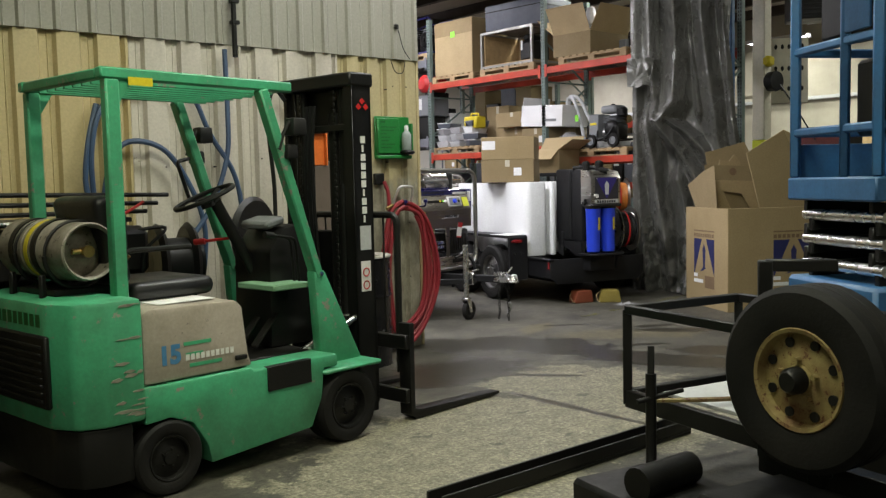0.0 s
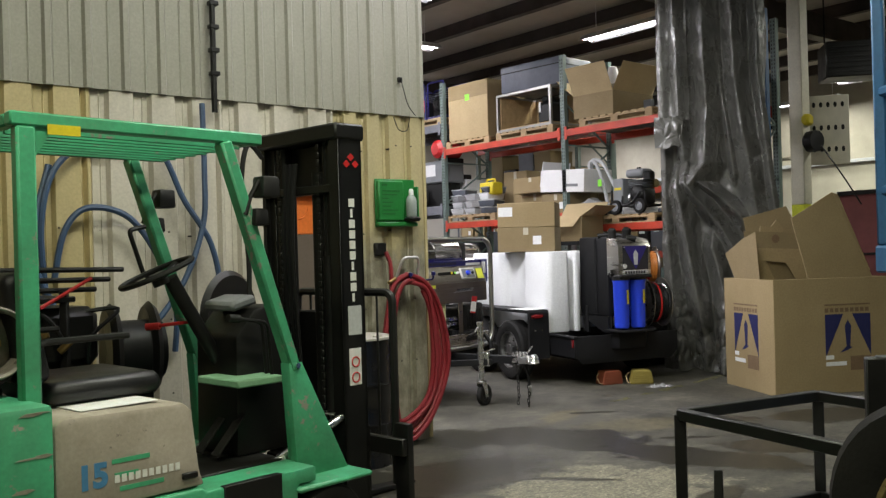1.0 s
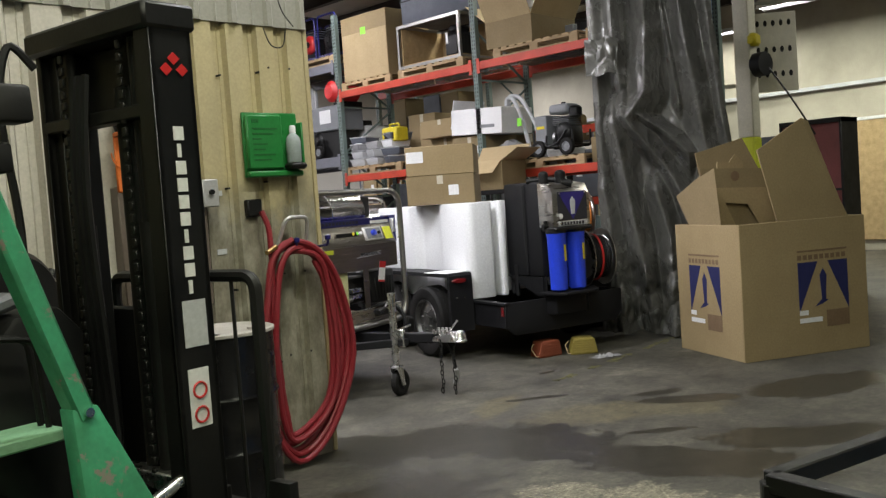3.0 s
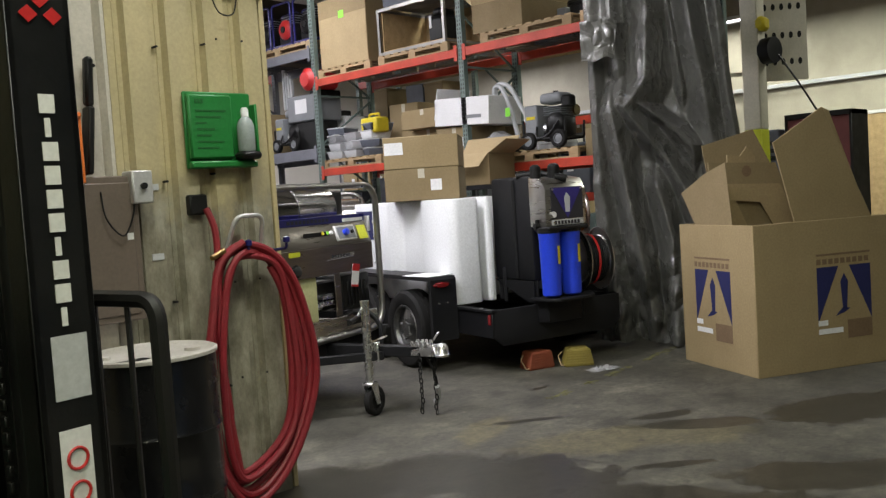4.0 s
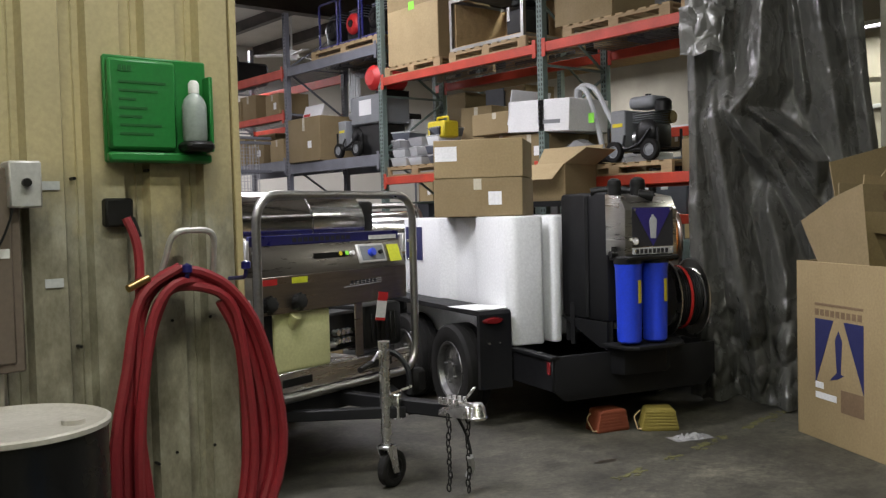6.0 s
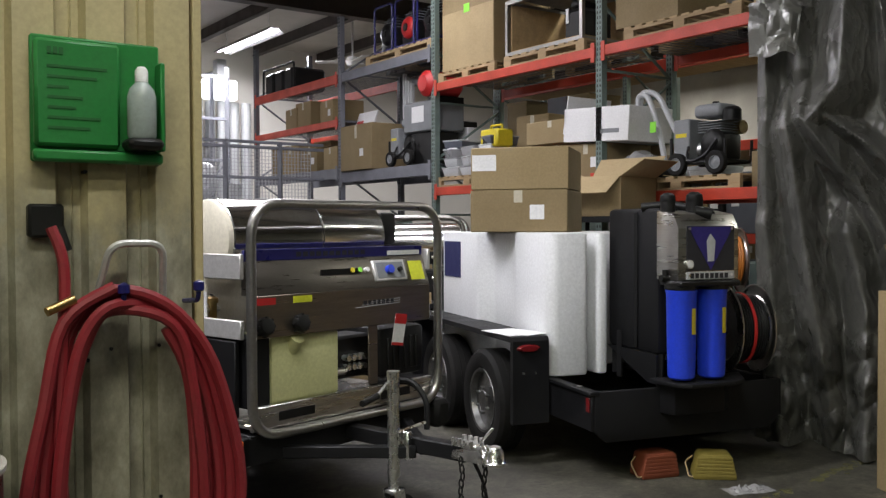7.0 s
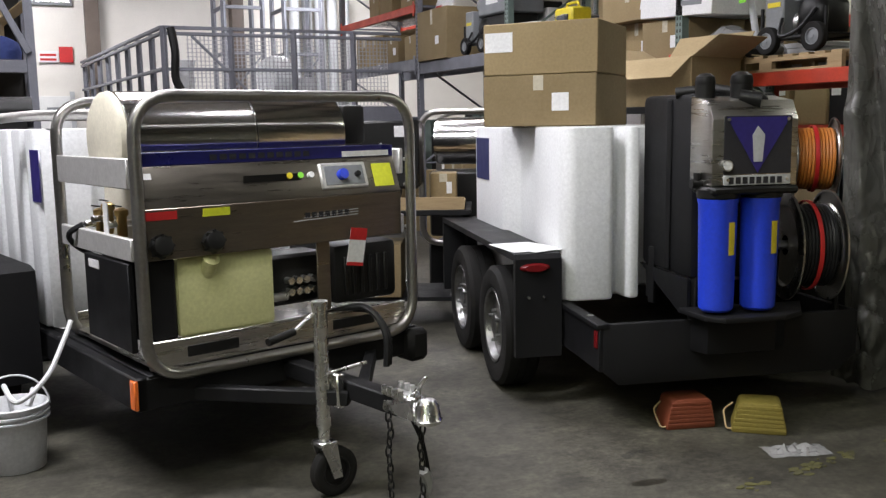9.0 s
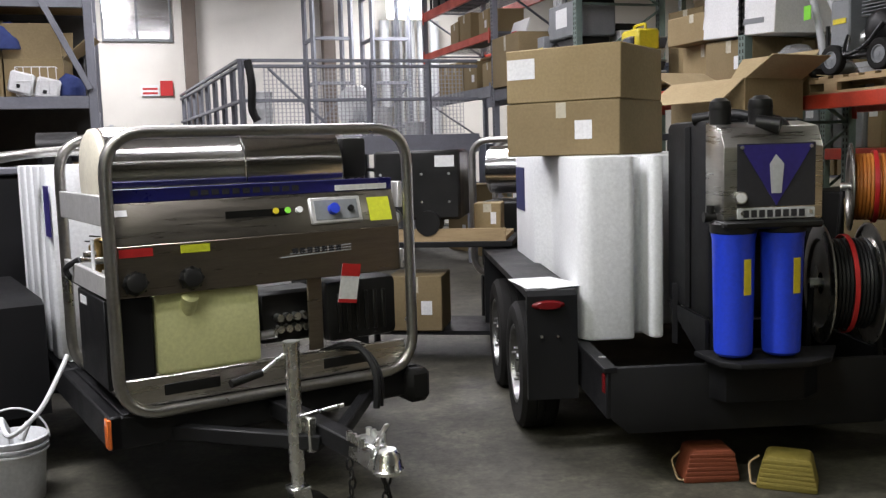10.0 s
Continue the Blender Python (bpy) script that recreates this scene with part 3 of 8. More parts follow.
def fixture(x, y, z, turn, length=2.4, watts=60.0):
    ob = thing("seen_or_added_light", pose(x, y, z, 0, 0, turn), "seen or added ceiling fluorescent with two glowing tubes and white reflector", "light", "ceiling lights")
    bm = B()
    prism(bm, [(-0.17, 0.0), (-0.08, 0.09), (0.08, 0.09), (0.17, 0.0), (0.165, -0.004), (0.07, 0.07), (-0.07, 0.07), (-0.165, -0.004)], 0, -length / 2, length / 2)
    for s in (-1, 1):
        cyl(bm, (s * length * 0.4, 0, 0.08), (s * length * 0.4, 0, CEIL - z), 0.006, 6)
    part("reflector", bm, "print_white", ob)
    for s in (-0.07, 0.07):
        part("tube", cyl(B(), (-length / 2 + 0.03, s, 0.03), (length / 2 - 0.03, s, 0.03), 0.022, 10), "tube_glow", ob)
    la = bpy.data.lights.new("seen_or_added_lamp", "AREA")
    la.shape, la.size, la.size_y, la.energy, la.color = "RECTANGLE", length, 0.3, watts, (0.97, 0.985, 0.72) if y < 3 else (0.97, 1.0, 0.86) if y < 5.5 else (0.97, 1.0, 0.86) if x > 11 and y < 12 else (0.96, 0.95, 1.0)
    lo = new("seen_or_added_lamp", la)
    lo.matrix_basis = pose(x, y, z - 0.03, 0, 0, turn)


# Few of these hang in view; the others are added, unseen, to brighten things.
SEEN_AND_ADDED_LIGHTS = ((1.4, 2.4, 215, 0), (-2.5, -2.5, 120, 90), (3.5, -2.5, 120, 90), (4.4, 4.0, 175, 0), (11.8, 9.45, 95, 90), (13.5, 4.0, 130, 90), (17.5, 8.7, 330, 90), (18.3, 16.4, 160, 90), (19.2, 11.0, 60, 90),
          # Added for the drum highlight: (6.3, 10.7), (6.5, 12.7); for the tank: (4.2, 7.4)
          (5.95, 5.9, 88, 14), (7.1, 9.8, 95, 14), (6.3, 10.7, 60, 14), (7.5, 11.6, 95, 14), (6.5, 12.7, 60, 14), (8.9, 12.4, 90, 0), (5.5, 19.2, 420, 90), (10.8, 19.2, 480, 90), (4.2, 7.4, 460, 0), (14.0, 17.5, 160, 90), (-1.5, 11.5, 120, 90))
for x, y, w, turn in SEEN_AND_ADDED_LIGHTS:
    fixture(x, y, 4.85 if x < 15 else 4.5, turn, 2.4 if x < 15 else 1.5, w)


# ---- small shared pieces ----
def wheel_parts(parent, c, r, w, axis, rim_mat, name="wheel", rim=0.55, lugs=5, holes=0):
    """Tyre and rim at c with the outer face along axis."""
    m = along(c, axis)
    g = part(name, lathe(B(), [(r * rim, -w * 0.42), (r * 0.72, -w * 0.5), (r * 0.93, -w * 0.47), (r, -w * 0.36), (r, -w * 0.12), (r * 0.985, -w * 0.1), (r, -w * 0.08), (r, w * 0.08), (r * 0.985, w * 0.1), (r, w * 0.12), (r, w * 0.36), (r * 0.93, w * 0.47), (r * 0.72, w * 0.5), (r * rim, w * 0.42)], m, 40), "rubber", parent)
    bm = lathe(B(), [(r * rim + 0.004, -w * 0.42), (r * rim + 0.004, w * 0.42), (r * rim, w * 0.46), (r * rim * 0.93, w * 0.44), (r * rim * 0.88, w * 0.25), (r * rim * 0.6, w * 0.28), (r * rim * 0.42, w * 0.36), (r * rim * 0.3, w * 0.36), (r * rim * 0.28, w * 0.42), (0, w * 0.44)], m, 32)
    for i in range(lugs):
        a = 2 * math.pi * i / lugs
        p = m @ Vector((r * rim * 0.4 * math.cos(a), r * rim * 0.4 * math.sin(a), w * 0.34))
        cyl(bm, p, p + Vector(axis).normalized() * w * 0.14, r * 0.03, 6)
    part("rim", bm, rim_mat, g)
    if holes:
        for i in range(holes):
            a = 2 * math.pi * (i + 0.5) / holes
            p = m @ Vector((r * rim * 0.74 * math.cos(a), r * rim * 0.74 * math.sin(a), w * 0.245))
            part("rim_hole", cyl(B(), p, p + Vector(axis).normalized() * w * 0.06, r * 0.055, 12), "black", g)
    return g


def letter_bars(bm, u0, v0, u1, v1, n, place, thick=0.002, gap=0.3):
    """n plain bars in a box of a plane; place(u, v, d) gives the point."""
    w = (u1 - u0) / n
    for i in range(n):
        a, b = u0 + i * w, u0 + (i + 1 - gap) * w
        p, q = place(a, v0, 0.0), place(b, v1, thick)
        box(bm, [min(p[k], q[k]) for k in range(3)], [max(p[k], q[k]) for k in range(3)])
    return bm


def lettering(name, text, size, m, material, parent):
    """Raised text in the built-in font; m has x along the line and y up."""
    cu = bpy.data.curves.new(name, "FONT")
    cu.body, cu.size, cu.extrude, cu.offset = text, size, 0.001, 0.006
    tmp = bpy.data.objects.new(name, cu)
    me = bpy.data.meshes.new_from_object(tmp)
    bpy.data.objects.remove(tmp)
    bpy.data.curves.remove(cu)
    me.transform(m)
    me.materials.clear()
    me.materials.append(M[material])
    ob = new(name, me)
    ob.parent = parent
    return tagged(ob)


def carton(m, s, label, tape=True, group="", sticker=True, name="carton"):
    """A closed carton of size s on m's origin (front at -y)."""
    ob = thing(name, m, label, "cardboard box", group)
    w, d, h = s
    part("body", box(B(), (-w / 2, -d / 2, 0), (w / 2, d / 2, h), 0.006), "card", ob)
    if tape:
        part("tape", box(B(), (-0.03, -d / 2 - 0.0015, h * 0.7), (0.03, -d / 2 + 0.001, h - 0.004)), "tape", ob)
    if sticker:
        part("label", box(B(), (w * 0.12, -d / 2 - 0.002, h * 0.3), (w * 0.12 + min(0.1, w * 0.2), -d / 2 - 0.0005, h * 0.3 + min(0.1, h * 0.4))), "paper", ob, "white address label")
    return ob


def open_carton(m, s, label, flap=0.3, tilt=(60, 40, 70, 30)):
    ob = thing("open_carton", m, label, "cardboard box")
    w, d, h = s
    bm = B()
    t = 0.006
    box(bm, (-w / 2, -d / 2, 0), (w / 2, -d / 2 + t, h))
    box(bm, (-w / 2, d / 2 - t, 0), (w / 2, d / 2, h))
    box(bm, (-w / 2, -d / 2 + t, 0), (-w / 2 + t, d / 2 - t, h))
    box(bm, (w / 2 - t, -d / 2 + t, 0), (w / 2, d / 2 - t, h))
    box(bm, (-w / 2 + t, -d / 2 + t, 0), (w / 2 - t, d / 2 - t, t))
    part("body", bm, "card", ob)
    for k, (c, turn, ln) in enumerate((((0, -d / 2, h), 0, w), ((w / 2, 0, h), 90, d), ((0, d / 2, h), 180, w), ((-w / 2, 0, h), 270, d))):
        f = box(B(), (-ln / 2 + 0.004, -flap, 0), (ln / 2 - 0.004, 0, t))
        f.transform(Matrix.Translation(c) @ pose(0, 0, 0, 0, 0, turn) @ pose(0, 0, 0, -tilt[k]))
        part("flap", f, "card_in", ob, "raised cardboard flap")
    return ob


def pallet(m, w, d, label="wooden pallet of pale boards", h=0.12):
    ob = thing("pallet", m, label, "pallet", "pallets on the racks")
    n = max(3, int(w / 0.13))
    for i in range(n):
        x = -w / 2 + i * (w - 0.09) / (n - 1)
        part("board", box(B(), (x, -d / 2, h - 0.018), (x + 0.09, d / 2, h), 0.002), "wood", ob)
    for y in (-d / 2, -0.02, d / 2 - 0.04):
        bm = B()
        box(bm, (-w / 2, y, h - 0.045), (w / 2, y + 0.04, h - 0.018))
        box(bm, (-w / 2, y, 0.0), (w / 2, y + 0.04, 0.02))
        for x in (-w / 2, -0.06, w / 2 - 0.12):
            box(bm, (x, y, 0.02), (x + 0.12, y + 0.04, h - 0.045))
        part("stringer", bm, "wood", ob)
    return ob


# ---- forklift ----
def forklift():
    f = thing("forklift", pose(1.25, 4.12, 0, 0, 0, 8), "green forklift truck with a beige hood and a black mast", "forklift")
    W = 1.08
    # counterweight with rounded corners
    bm = B()
    out = [(0.02, 0.2), (0.08, 0.06), (0.2, 0.0), (0.40, 0.0), (0.40, W), (0.2, W), (0.08, W - 0.06), (0.02, W - 0.2)]
    prism(bm, out, 2, 0.40, 0.99, 0.025)
    part("counterweight", bm, "green", f, "green counterweight with scraped corners")
    bm = B()
    prism(bm, [(0.04, 0.2), (0.1, 0.07), (0.2, 0.02), (0.34, 0.02), (0.34, W - 0.02), (0.2, W - 0.02), (0.1, W - 0.07), (0.04, W - 0.2)], 2, 0.12, 0.40, 0.02)
    part("lower_weight", bm, "black", f)
    bm = box(B(), (0.0, 0.17, 0.50), (0.03, W - 0.17, 0.84), 0.01)
    for i in range(8):
        box(bm, (-0.012, 0.2, 0.53 + i * 0.036), (0.005, W - 0.2, 0.545 + i * 0.036), 0.003)
    part("grille", bm, "black", f)
    part("rear_lettering", letter_bars(B(), 0.24, 0.875, 0.84, 0.935, 10, lambda u, v, d: (0.018 - d, u, v)), "greenbar", f)
    # side body
    bm = B()
    prism(bm, [(0.40, 0.37), (0.54, 0.38), (0.66, 0.33), (0.74, 0.2), (0.76, 0.10), (1.42, 0.14), (1.5, 0.3), (1.52, 0.46), (1.62, 0.46), (1.62, 0.53), (1.04, 0.53), (1.02, 0.55), (0.40, 0.55)], 1, 0.02, W - 0.02, 0.012)
    part("chassis", bm, "green", f, "green lower body")
    part("anti_slip_patch", box(B(), (1.12, 0.012, 0.40), (1.42, 0.05, 0.534), 0.003), "black", f)
    # hood
    bm = B()
    prism(bm, [(0.41, 0.555), (1.045, 0.555), (1.02, 0.62), (0.99, 0.88), (0.95, 0.915), (0.45, 0.925), (0.41, 0.9)], 1, 0.035, W - 0.035, 0.02)
    part("seat_hood", bm, "beige", f, "scuffed beige engine hood")
    lettering("hood_number", "15", 0.125, Matrix.Translation((0.49, 0.0335, 0.645)) @ pose(0, 0, 0, 90), "print_blue", f)
    part("hood_lettering", letter_bars(B(), 0.64, 0.645, 0.93, 0.675, 10, lambda u, v, d: (u, 0.034 - d, v)), "print_white", f)
    bm = B()
    for i, (a, b) in enumerate(((0.63, 0.79), (0.64, 0.74), (0.66, 0.85))):
        box(bm, (a, 0.0325, 0.72 - i * 0.055), (b, 0.0345, 0.738 - i * 0.055))
    part("hood_stripes", bm, "green", f)
    # bare patches scraped off the rear corner and the chassis edge
    rng = random.Random(12)
    for k in range(20):
        z, wd, ht = rng.uniform(0.43, 0.97), rng.uniform(0.03, 0.11), rng.uniform(0.004, 0.018)
        x = rng.uniform(0.22, 0.36)
        part("paint_chip", prism(B(), [(x, z), (x + wd * 0.6, z - ht * 0.3), (x + wd, z + ht * 0.4), (x + wd * 0.7, z + ht), (x + wd * 0.2, z + ht * 0.8)], 1, -0.0022, 0.002), "bare", f)
    part("hood_latch", box(B(), (0.93, 0.02, 0.60), (1.0, 0.04, 0.625), 0.004), "black", f)
    part("paper_sheet", box(B(), (0.55, 0.12, 0.926), (0.88, 0.33, 0.929)), "paper", f, "loose paper on the hood")
    # seat
    bm = B()
    box(bm, (0.5, 0.28, 0.93), (1.0, 0.8, 1.03), 0.045, seg=3)
    part("seat", bm, "vinyl", f, "black vinyl seat")
    bm = box(B(), (-0.05, -0.24, 0.0), (0.06, 0.24, 0.46), 0.045, seg=3)
    bm.transform(pose(0.48, 0.54, 1.02, 0, -12, 0))
    part("backrest", bm, "vinyl", f)
    for y in (0.2, 0.86):
        part("hip_rail", sweep(B(), rounded([(0.42, y, 1.0), (0.42, y, 1.2), (0.8, y, 1.2)], 0.05), 0.014), "black", f)
    # overhead guard
    gy0, gy1 = 0.19, 1.03
    for name, y in (("guard_rail", gy0), ("guard_rail", gy1)):
        part(name, bar(B(), (0.33, y, 2.055), (1.47, y, 2.05), 0.06, 0.055, 0.008), "green", f)
    for x in (0.36, 1.44):
        part("guard_crossbar", bar(B(), (x, gy0 + 0.03, 2.053), (x, gy1 - 0.03, 2.053), 0.055, 0.05, 0.008), "green", f)
    for i in range(8):
        y = gy0 + 0.09 + i * (gy1 - gy0 - 0.18) / 7
        part("guard_slat", bar(B(), (0.39, y, 2.04), (1.42, y, 2.035), 0.012, 0.045, 0.003), "green", f)
    for y in (gy0, gy1):
        part("rear_post", bar(B(), (0.39, y, 0.96), (0.39, y, 2.03), 0.075, 0.06, 0.01, (0, 1, 0)), "green", f)
        bm = prism(B(), [(0.42, 2.03), (0.42, 1.9), (0.5, 2.03)], 1, y - 0.015, y + 0.015)
        part("gusset", bm, "green", f)
        part("front_post", bar(B(), (1.27, y, 2.03), (1.63, y, 0.96), 0.06, 0.075, 0.01, (0, 1, 0)), "green", f)
        s = -1 if y < 0.5 else 1
        bm = prism(B(), [(1.58, 1.0), (1.66, 1.0), (1.93, 0.45), (1.93, 0.42), (1.62, 0.42), (1.6, 0.7)], 1, y - 0.035, y + 0.035, 0.008)
        part("post_foot", bm, "green", f)
        part("bolt", cyl(B(), (1.625, y - 0.05, 0.985), (1.625, y + 0.05, 0.985), 0.014, 8), "chrome", f)
    part("fender", box(B(), (1.5, -0.01, 0.425), (1.95, 0.23, 0.45), 0.01), "green", f)
    part("fender", box(B(), (1.5, W - 0.23, 0.425), (1.95, W + 0.01, 0.45), 0.01), "green", f)
    part("yellow_tag", box(B(), (0.47, gy0 - 0.033, 2.0), (0.6, gy0 - 0.030, 2.04)), "yellow", f)
    # floor pan, cowl, pedals
    part("floor_plate", box(B(), (1.04, 0.24, 0.50), (1.6, W - 0.24, 0.54), 0.005), "black", f)
    bm = B()
    prism(bm, [(1.46, 0.54), (1.78, 0.54), (1.8, 1.18), (1.72, 1.27), (1.58, 1.25), (1.47, 1.12)], 1, 0.42, W - 0.30, 0.02)
    part("dashboard_cowl", bm, "black", f)
    part("instrument_panel", box(B(), (-0.07, -0.13, 0.0), (0.08, 0.13, 0.05), 0.015, pose(1.56, 0.6, 1.255, 0, -14, 0)), "grey", f, "pale grey instrument panel")
    part("step_plate", box(B(), (1.36, 0.25, 0.90), (1.62, 0.6, 0.935), 0.006), "greenlight", f, "pale green ledge plate")
    bm = B()
    for y in (0.42, 0.56):
        bar(bm, (1.5, y, 0.75), (1.33, y, 0.57), 0.06, 0.012)
    part("pedal", bm, "rubber", f)
    # steering
    bm = cyl(B(), (1.52, 0.62, 0.95), (1.24, 0.62, 1.42), 0.035, 14)
    part("steering_column", bm, "black", f)
    m = along((1.18, 0.62, 1.425), (-0.37, 0.11, 0.92))
    bm = B()
    sweep(bm, [m @ Vector((0.175 * math.cos(a), 0.175 * math.sin(a), 0.02)) for a in [2 * math.pi * i / 32 for i in range(32)]], 0.014, 8, True)
    for a in (0.4, 2.5, 4.6):
        bar(bm, m @ Vector((0, 0, -0.01)), m @ Vector((0.17 * math.cos(a), 0.17 * math.sin(a), 0.02)), 0.03, 0.012)
    cyl(bm, m @ Vector((0, 0, -0.04)), m @ Vector((0, 0, 0.02)), 0.04, 14)
    part("steering_wheel", bm, "black", f)
    for i in range(2):
        y = 0.36 - i * 0.045
        bm = sweep(B(), rounded([(1.6, y, 0.9), (1.58, y, 1.19), (1.42 - 0.03 * i, y, 1.22)], 0.04), 0.009)
        cyl(bm, (1.45 - 0.03 * i, y, 1.215), (1.39 - 0.03 * i, y, 1.225), 0.018, 10)
        part("lever", bm, "black", f)
    bm = sweep(B(), rounded([(1.36, 0.62, 1.2), (1.25, 0.78, 1.18)], 0.04), 0.009)
    part("gear_lever", cyl(bm, (1.26, 0.765, 1.18), (1.22, 0.82, 1.177), 0.018, 10), "red", f)
    # lamps on the front posts
    for y in (gy0 - 0.03, gy1 + 0.05):
        for x, z, s in ((1.46, 1.83, 0.05), (1.41, 1.69, 0.04)):
            x += 0.02
            bm = tap_box(B(), (x - s, y - s, z - s), (x + s, y + s, z + s), (x - s * 0.8, y - s * 0.8, x + s, y + s), 0.012)
            part("work_lamp", bm, "black", f)
        part("lamp_bracket", sweep(B(), [(1.36, y, 1.7), (1.39, y, 1.78), (1.44, y, 1.86)], 0.012), "black", f)
    bm = sweep(B(), rounded([(1.33, gy1 - 0.02, 1.68), (1.22, gy1 - 0.06, 1.66), (1.3, gy1 - 0.06, 1.42), (1.41, gy1 - 0.02, 1.43)], 0.03), 0.012)
    part("grab_handle", bm, "black", f)
    # mast: two stages, chains, cylinders
    my0, my1 = 0.27, 0.90
    for y in (my0, my1):
        s = 1 if y < 0.5 else -1
        bm = B()
        box(bm, (1.99, y - 0.03, 0.06), (2.15, y - 0.015, 2.17), 0.003)
        box(bm, (1.99, y - 0.03, 0.06), (2.01, y + 0.05 * s if s > 0 else y, 2.17), 0.003)
        box(bm, (2.13, y - 0.03, 0.06), (2.15, y + 0.05 if s > 0 else y, 2.17), 0.003)
        part("outer_mast_rail", bm, "black", f)
        bm = B()
        yy = y + 0.05 * s
        box(bm, (2.02, yy - 0.012, 0.1), (2.13, yy + 0.012, 2.13), 0.003)
        box(bm, (2.02, yy - 0.03, 0.1), (2.035, yy + 0.03, 2.13), 0.003)
        part("inner_mast_rail", bm, "black", f)
        part("lift_cylinder", cyl(cyl(B(), (2.05, y + 0.13 * s, 0.1), (2.05, y + 0.13 * s, 1.5), 0.035, 16), (2.05, y + 0.13 * s, 1.5), (2.05, y + 0.13 * s, 2.1), 0.024, 14), "black", f)
        bm = B()
        for i in range(40):
            z = 0.5 + i * 0.04
            box(bm, (1.992, y + 0.145 * s - 0.012, z), (2.004, y + 0.145 * s + 0.012, z + 0.03), 0.003)
        part("lift_chain", bm, "black", f)
        part("tilt_cylinder", cyl(cyl(B(), (1.55, y - 0.0, 0.5), (1.8, y, 0.6), 0.035, 14), (1.8, y, 0.6), (2.02, y, 0.68), 0.02, 12), "chrome", f)
    part("mast_crosshead", box(B(), (1.97, my0 - 0.04, 2.1), (2.17, my1 + 0.04, 2.185), 0.012), "black", f)
    part("mast_brace", box(B(), (1.99, my0, 1.83), (2.06, my1, 1.875), 0.006), "black", f)
    part("mast_brace", box(B(), (1.99, my0, 0.62), (2.06, my1, 0.68), 0.006), "chrome", f)
    part("mast_brace", box(B(), (1.97, my0, 0.2), (2.06, my1, 0.42), 0.006), "black", f)
    part("centre_cylinder", cyl(B(), (2.08, 0.49, 0.3), (2.08, 0.49, 1.95), 0.05, 20), "black", f)
    part("hose_guide", box(B(), (2.09, 0.42, 0.5), (2.12, 0.55, 2.05), 0.01), "black", f)
    part("top_plate", box(B(), (2.09, 0.40, 1.865), (2.115, 0.80, 2.1), 0.006), "black", f)
    part("carriage_plate", box(B(), (2.16, 0.3, 0.3), (2.19, 0.86, 1.2), 0.01), "black", f)
    for y in (0.36, 0.8):
        part("channel_web", box(B(), (2.03, y - 0.05, 0.3), (2.12, y + 0.05, 2.1), 0.008), "black", f)
    for k in range(3):
        part("hydraulic_hose", sweep(B(), curve_pts([(1.98, 0.58 + 0.035 * k, 2.0), (1.95, 0.585 + 0.035 * k, 1.6), (1.96, 0.56 + 0.04 * k, 1.0), (1.94, 0.5 + 0.04 * k, 0.55)], 6), 0.013, 6), "blackhose", f)
    part("hydraulic_hose", sweep(B(), curve_pts([(1.94, 0.82, 2.05), (1.86, 0.84, 2.12), (1.82, 0.85, 1.9), (1.86, 0.86, 1.5), (1.82, 0.8, 1.1), (1.8, 0.66, 0.75)], 6), 0.014, 6), "blackhose", f)
    bm = B()
    for i in range(10):
        z = 1.795 - i * 0.0545
        box(bm, (2.052 if i not in (1, 6, 9) else 2.062, my0 - 0.033, z - 0.043), (2.09 if i not in (1, 6, 9) else 2.076, my0 - 0.0295, z))
    part("mast_lettering", bm, "print_white", f)
    bm = B()
    for dx, dz in ((0, 0.035), (-0.03, 0.0), (0.03, 0.0)):
        prism(bm, [(2.075 + dx, 1.955 + dz), (2.098 + dx, 1.975 + dz), (2.075 + dx, 1.995 + dz), (2.052 + dx, 1.975 + dz)], 1, my0 - 0.033, my0 - 0.0295)
    part("mast_badge", bm, "red", f)
    bm = box(B(), (2.03, my0 - 0.032, 1.09), (2.12, my0 - 0.0295, 1.24))
    part("data_plate", bm, "lightgrey", f)
    bm = box(B(), (2.03, my0 - 0.032, 0.83), (2.11, my0 - 0.0295, 1.02))
    part("warning_label", bm, "paper", f)
    bm = B()
    for z in (0.87, 0.95):
        sweep(bm, [(2.07 + 0.025 * math.cos(a), my0 - 0.0335, z + 0.025 * math.sin(a)) for a in [math.pi * i / 8 for i in range(16)]], 0.004, 5, True)
    part("warning_print", bm, "red", f)
    # carriage, backrest and forks
    bm = B()
    for z in (0.12, 0.46):
        box(bm, (2.19, 0.03, z), (2.225, W - 0.08, z + 0.09), 0.006)
    for y in (0.3, 0.8):
        box(bm, (2.15, y - 0.03, 0.1), (2.19, y + 0.03, 0.6), 0.004)
    part("carriage", bm, "black", f)
    bm = B()
    for i in range(5):
        y = 0.26 + i * 0.14
        part("backrest_bar", bar(B(), (2.25, y, 0.5), (2.25, y, 1.29), 0.025, 0.012), "black", f)
    sweep(bm, rounded([(2.25, 0.14, 0.3), (2.25, 0.14, 1.3), (2.25, W - 0.14, 1.3), (2.25, W - 0.14, 0.3)], 0.06), 0.022, 8)
    part("load_backrest", bm, "black", f)
    for y in (0.08, 0.93):
        bm = B()
        prism(bm, [(2.23, 0.62), (2.27, 0.62), (2.27, 0.075), (2.33, 0.06), (3.12, 0.03), (3.12, 0.012), (2.28, 0.006), (2.23, 0.04)], 1, y - 0.05, y + 0.05, 0.004)
        part("fork", bm, "black", f)
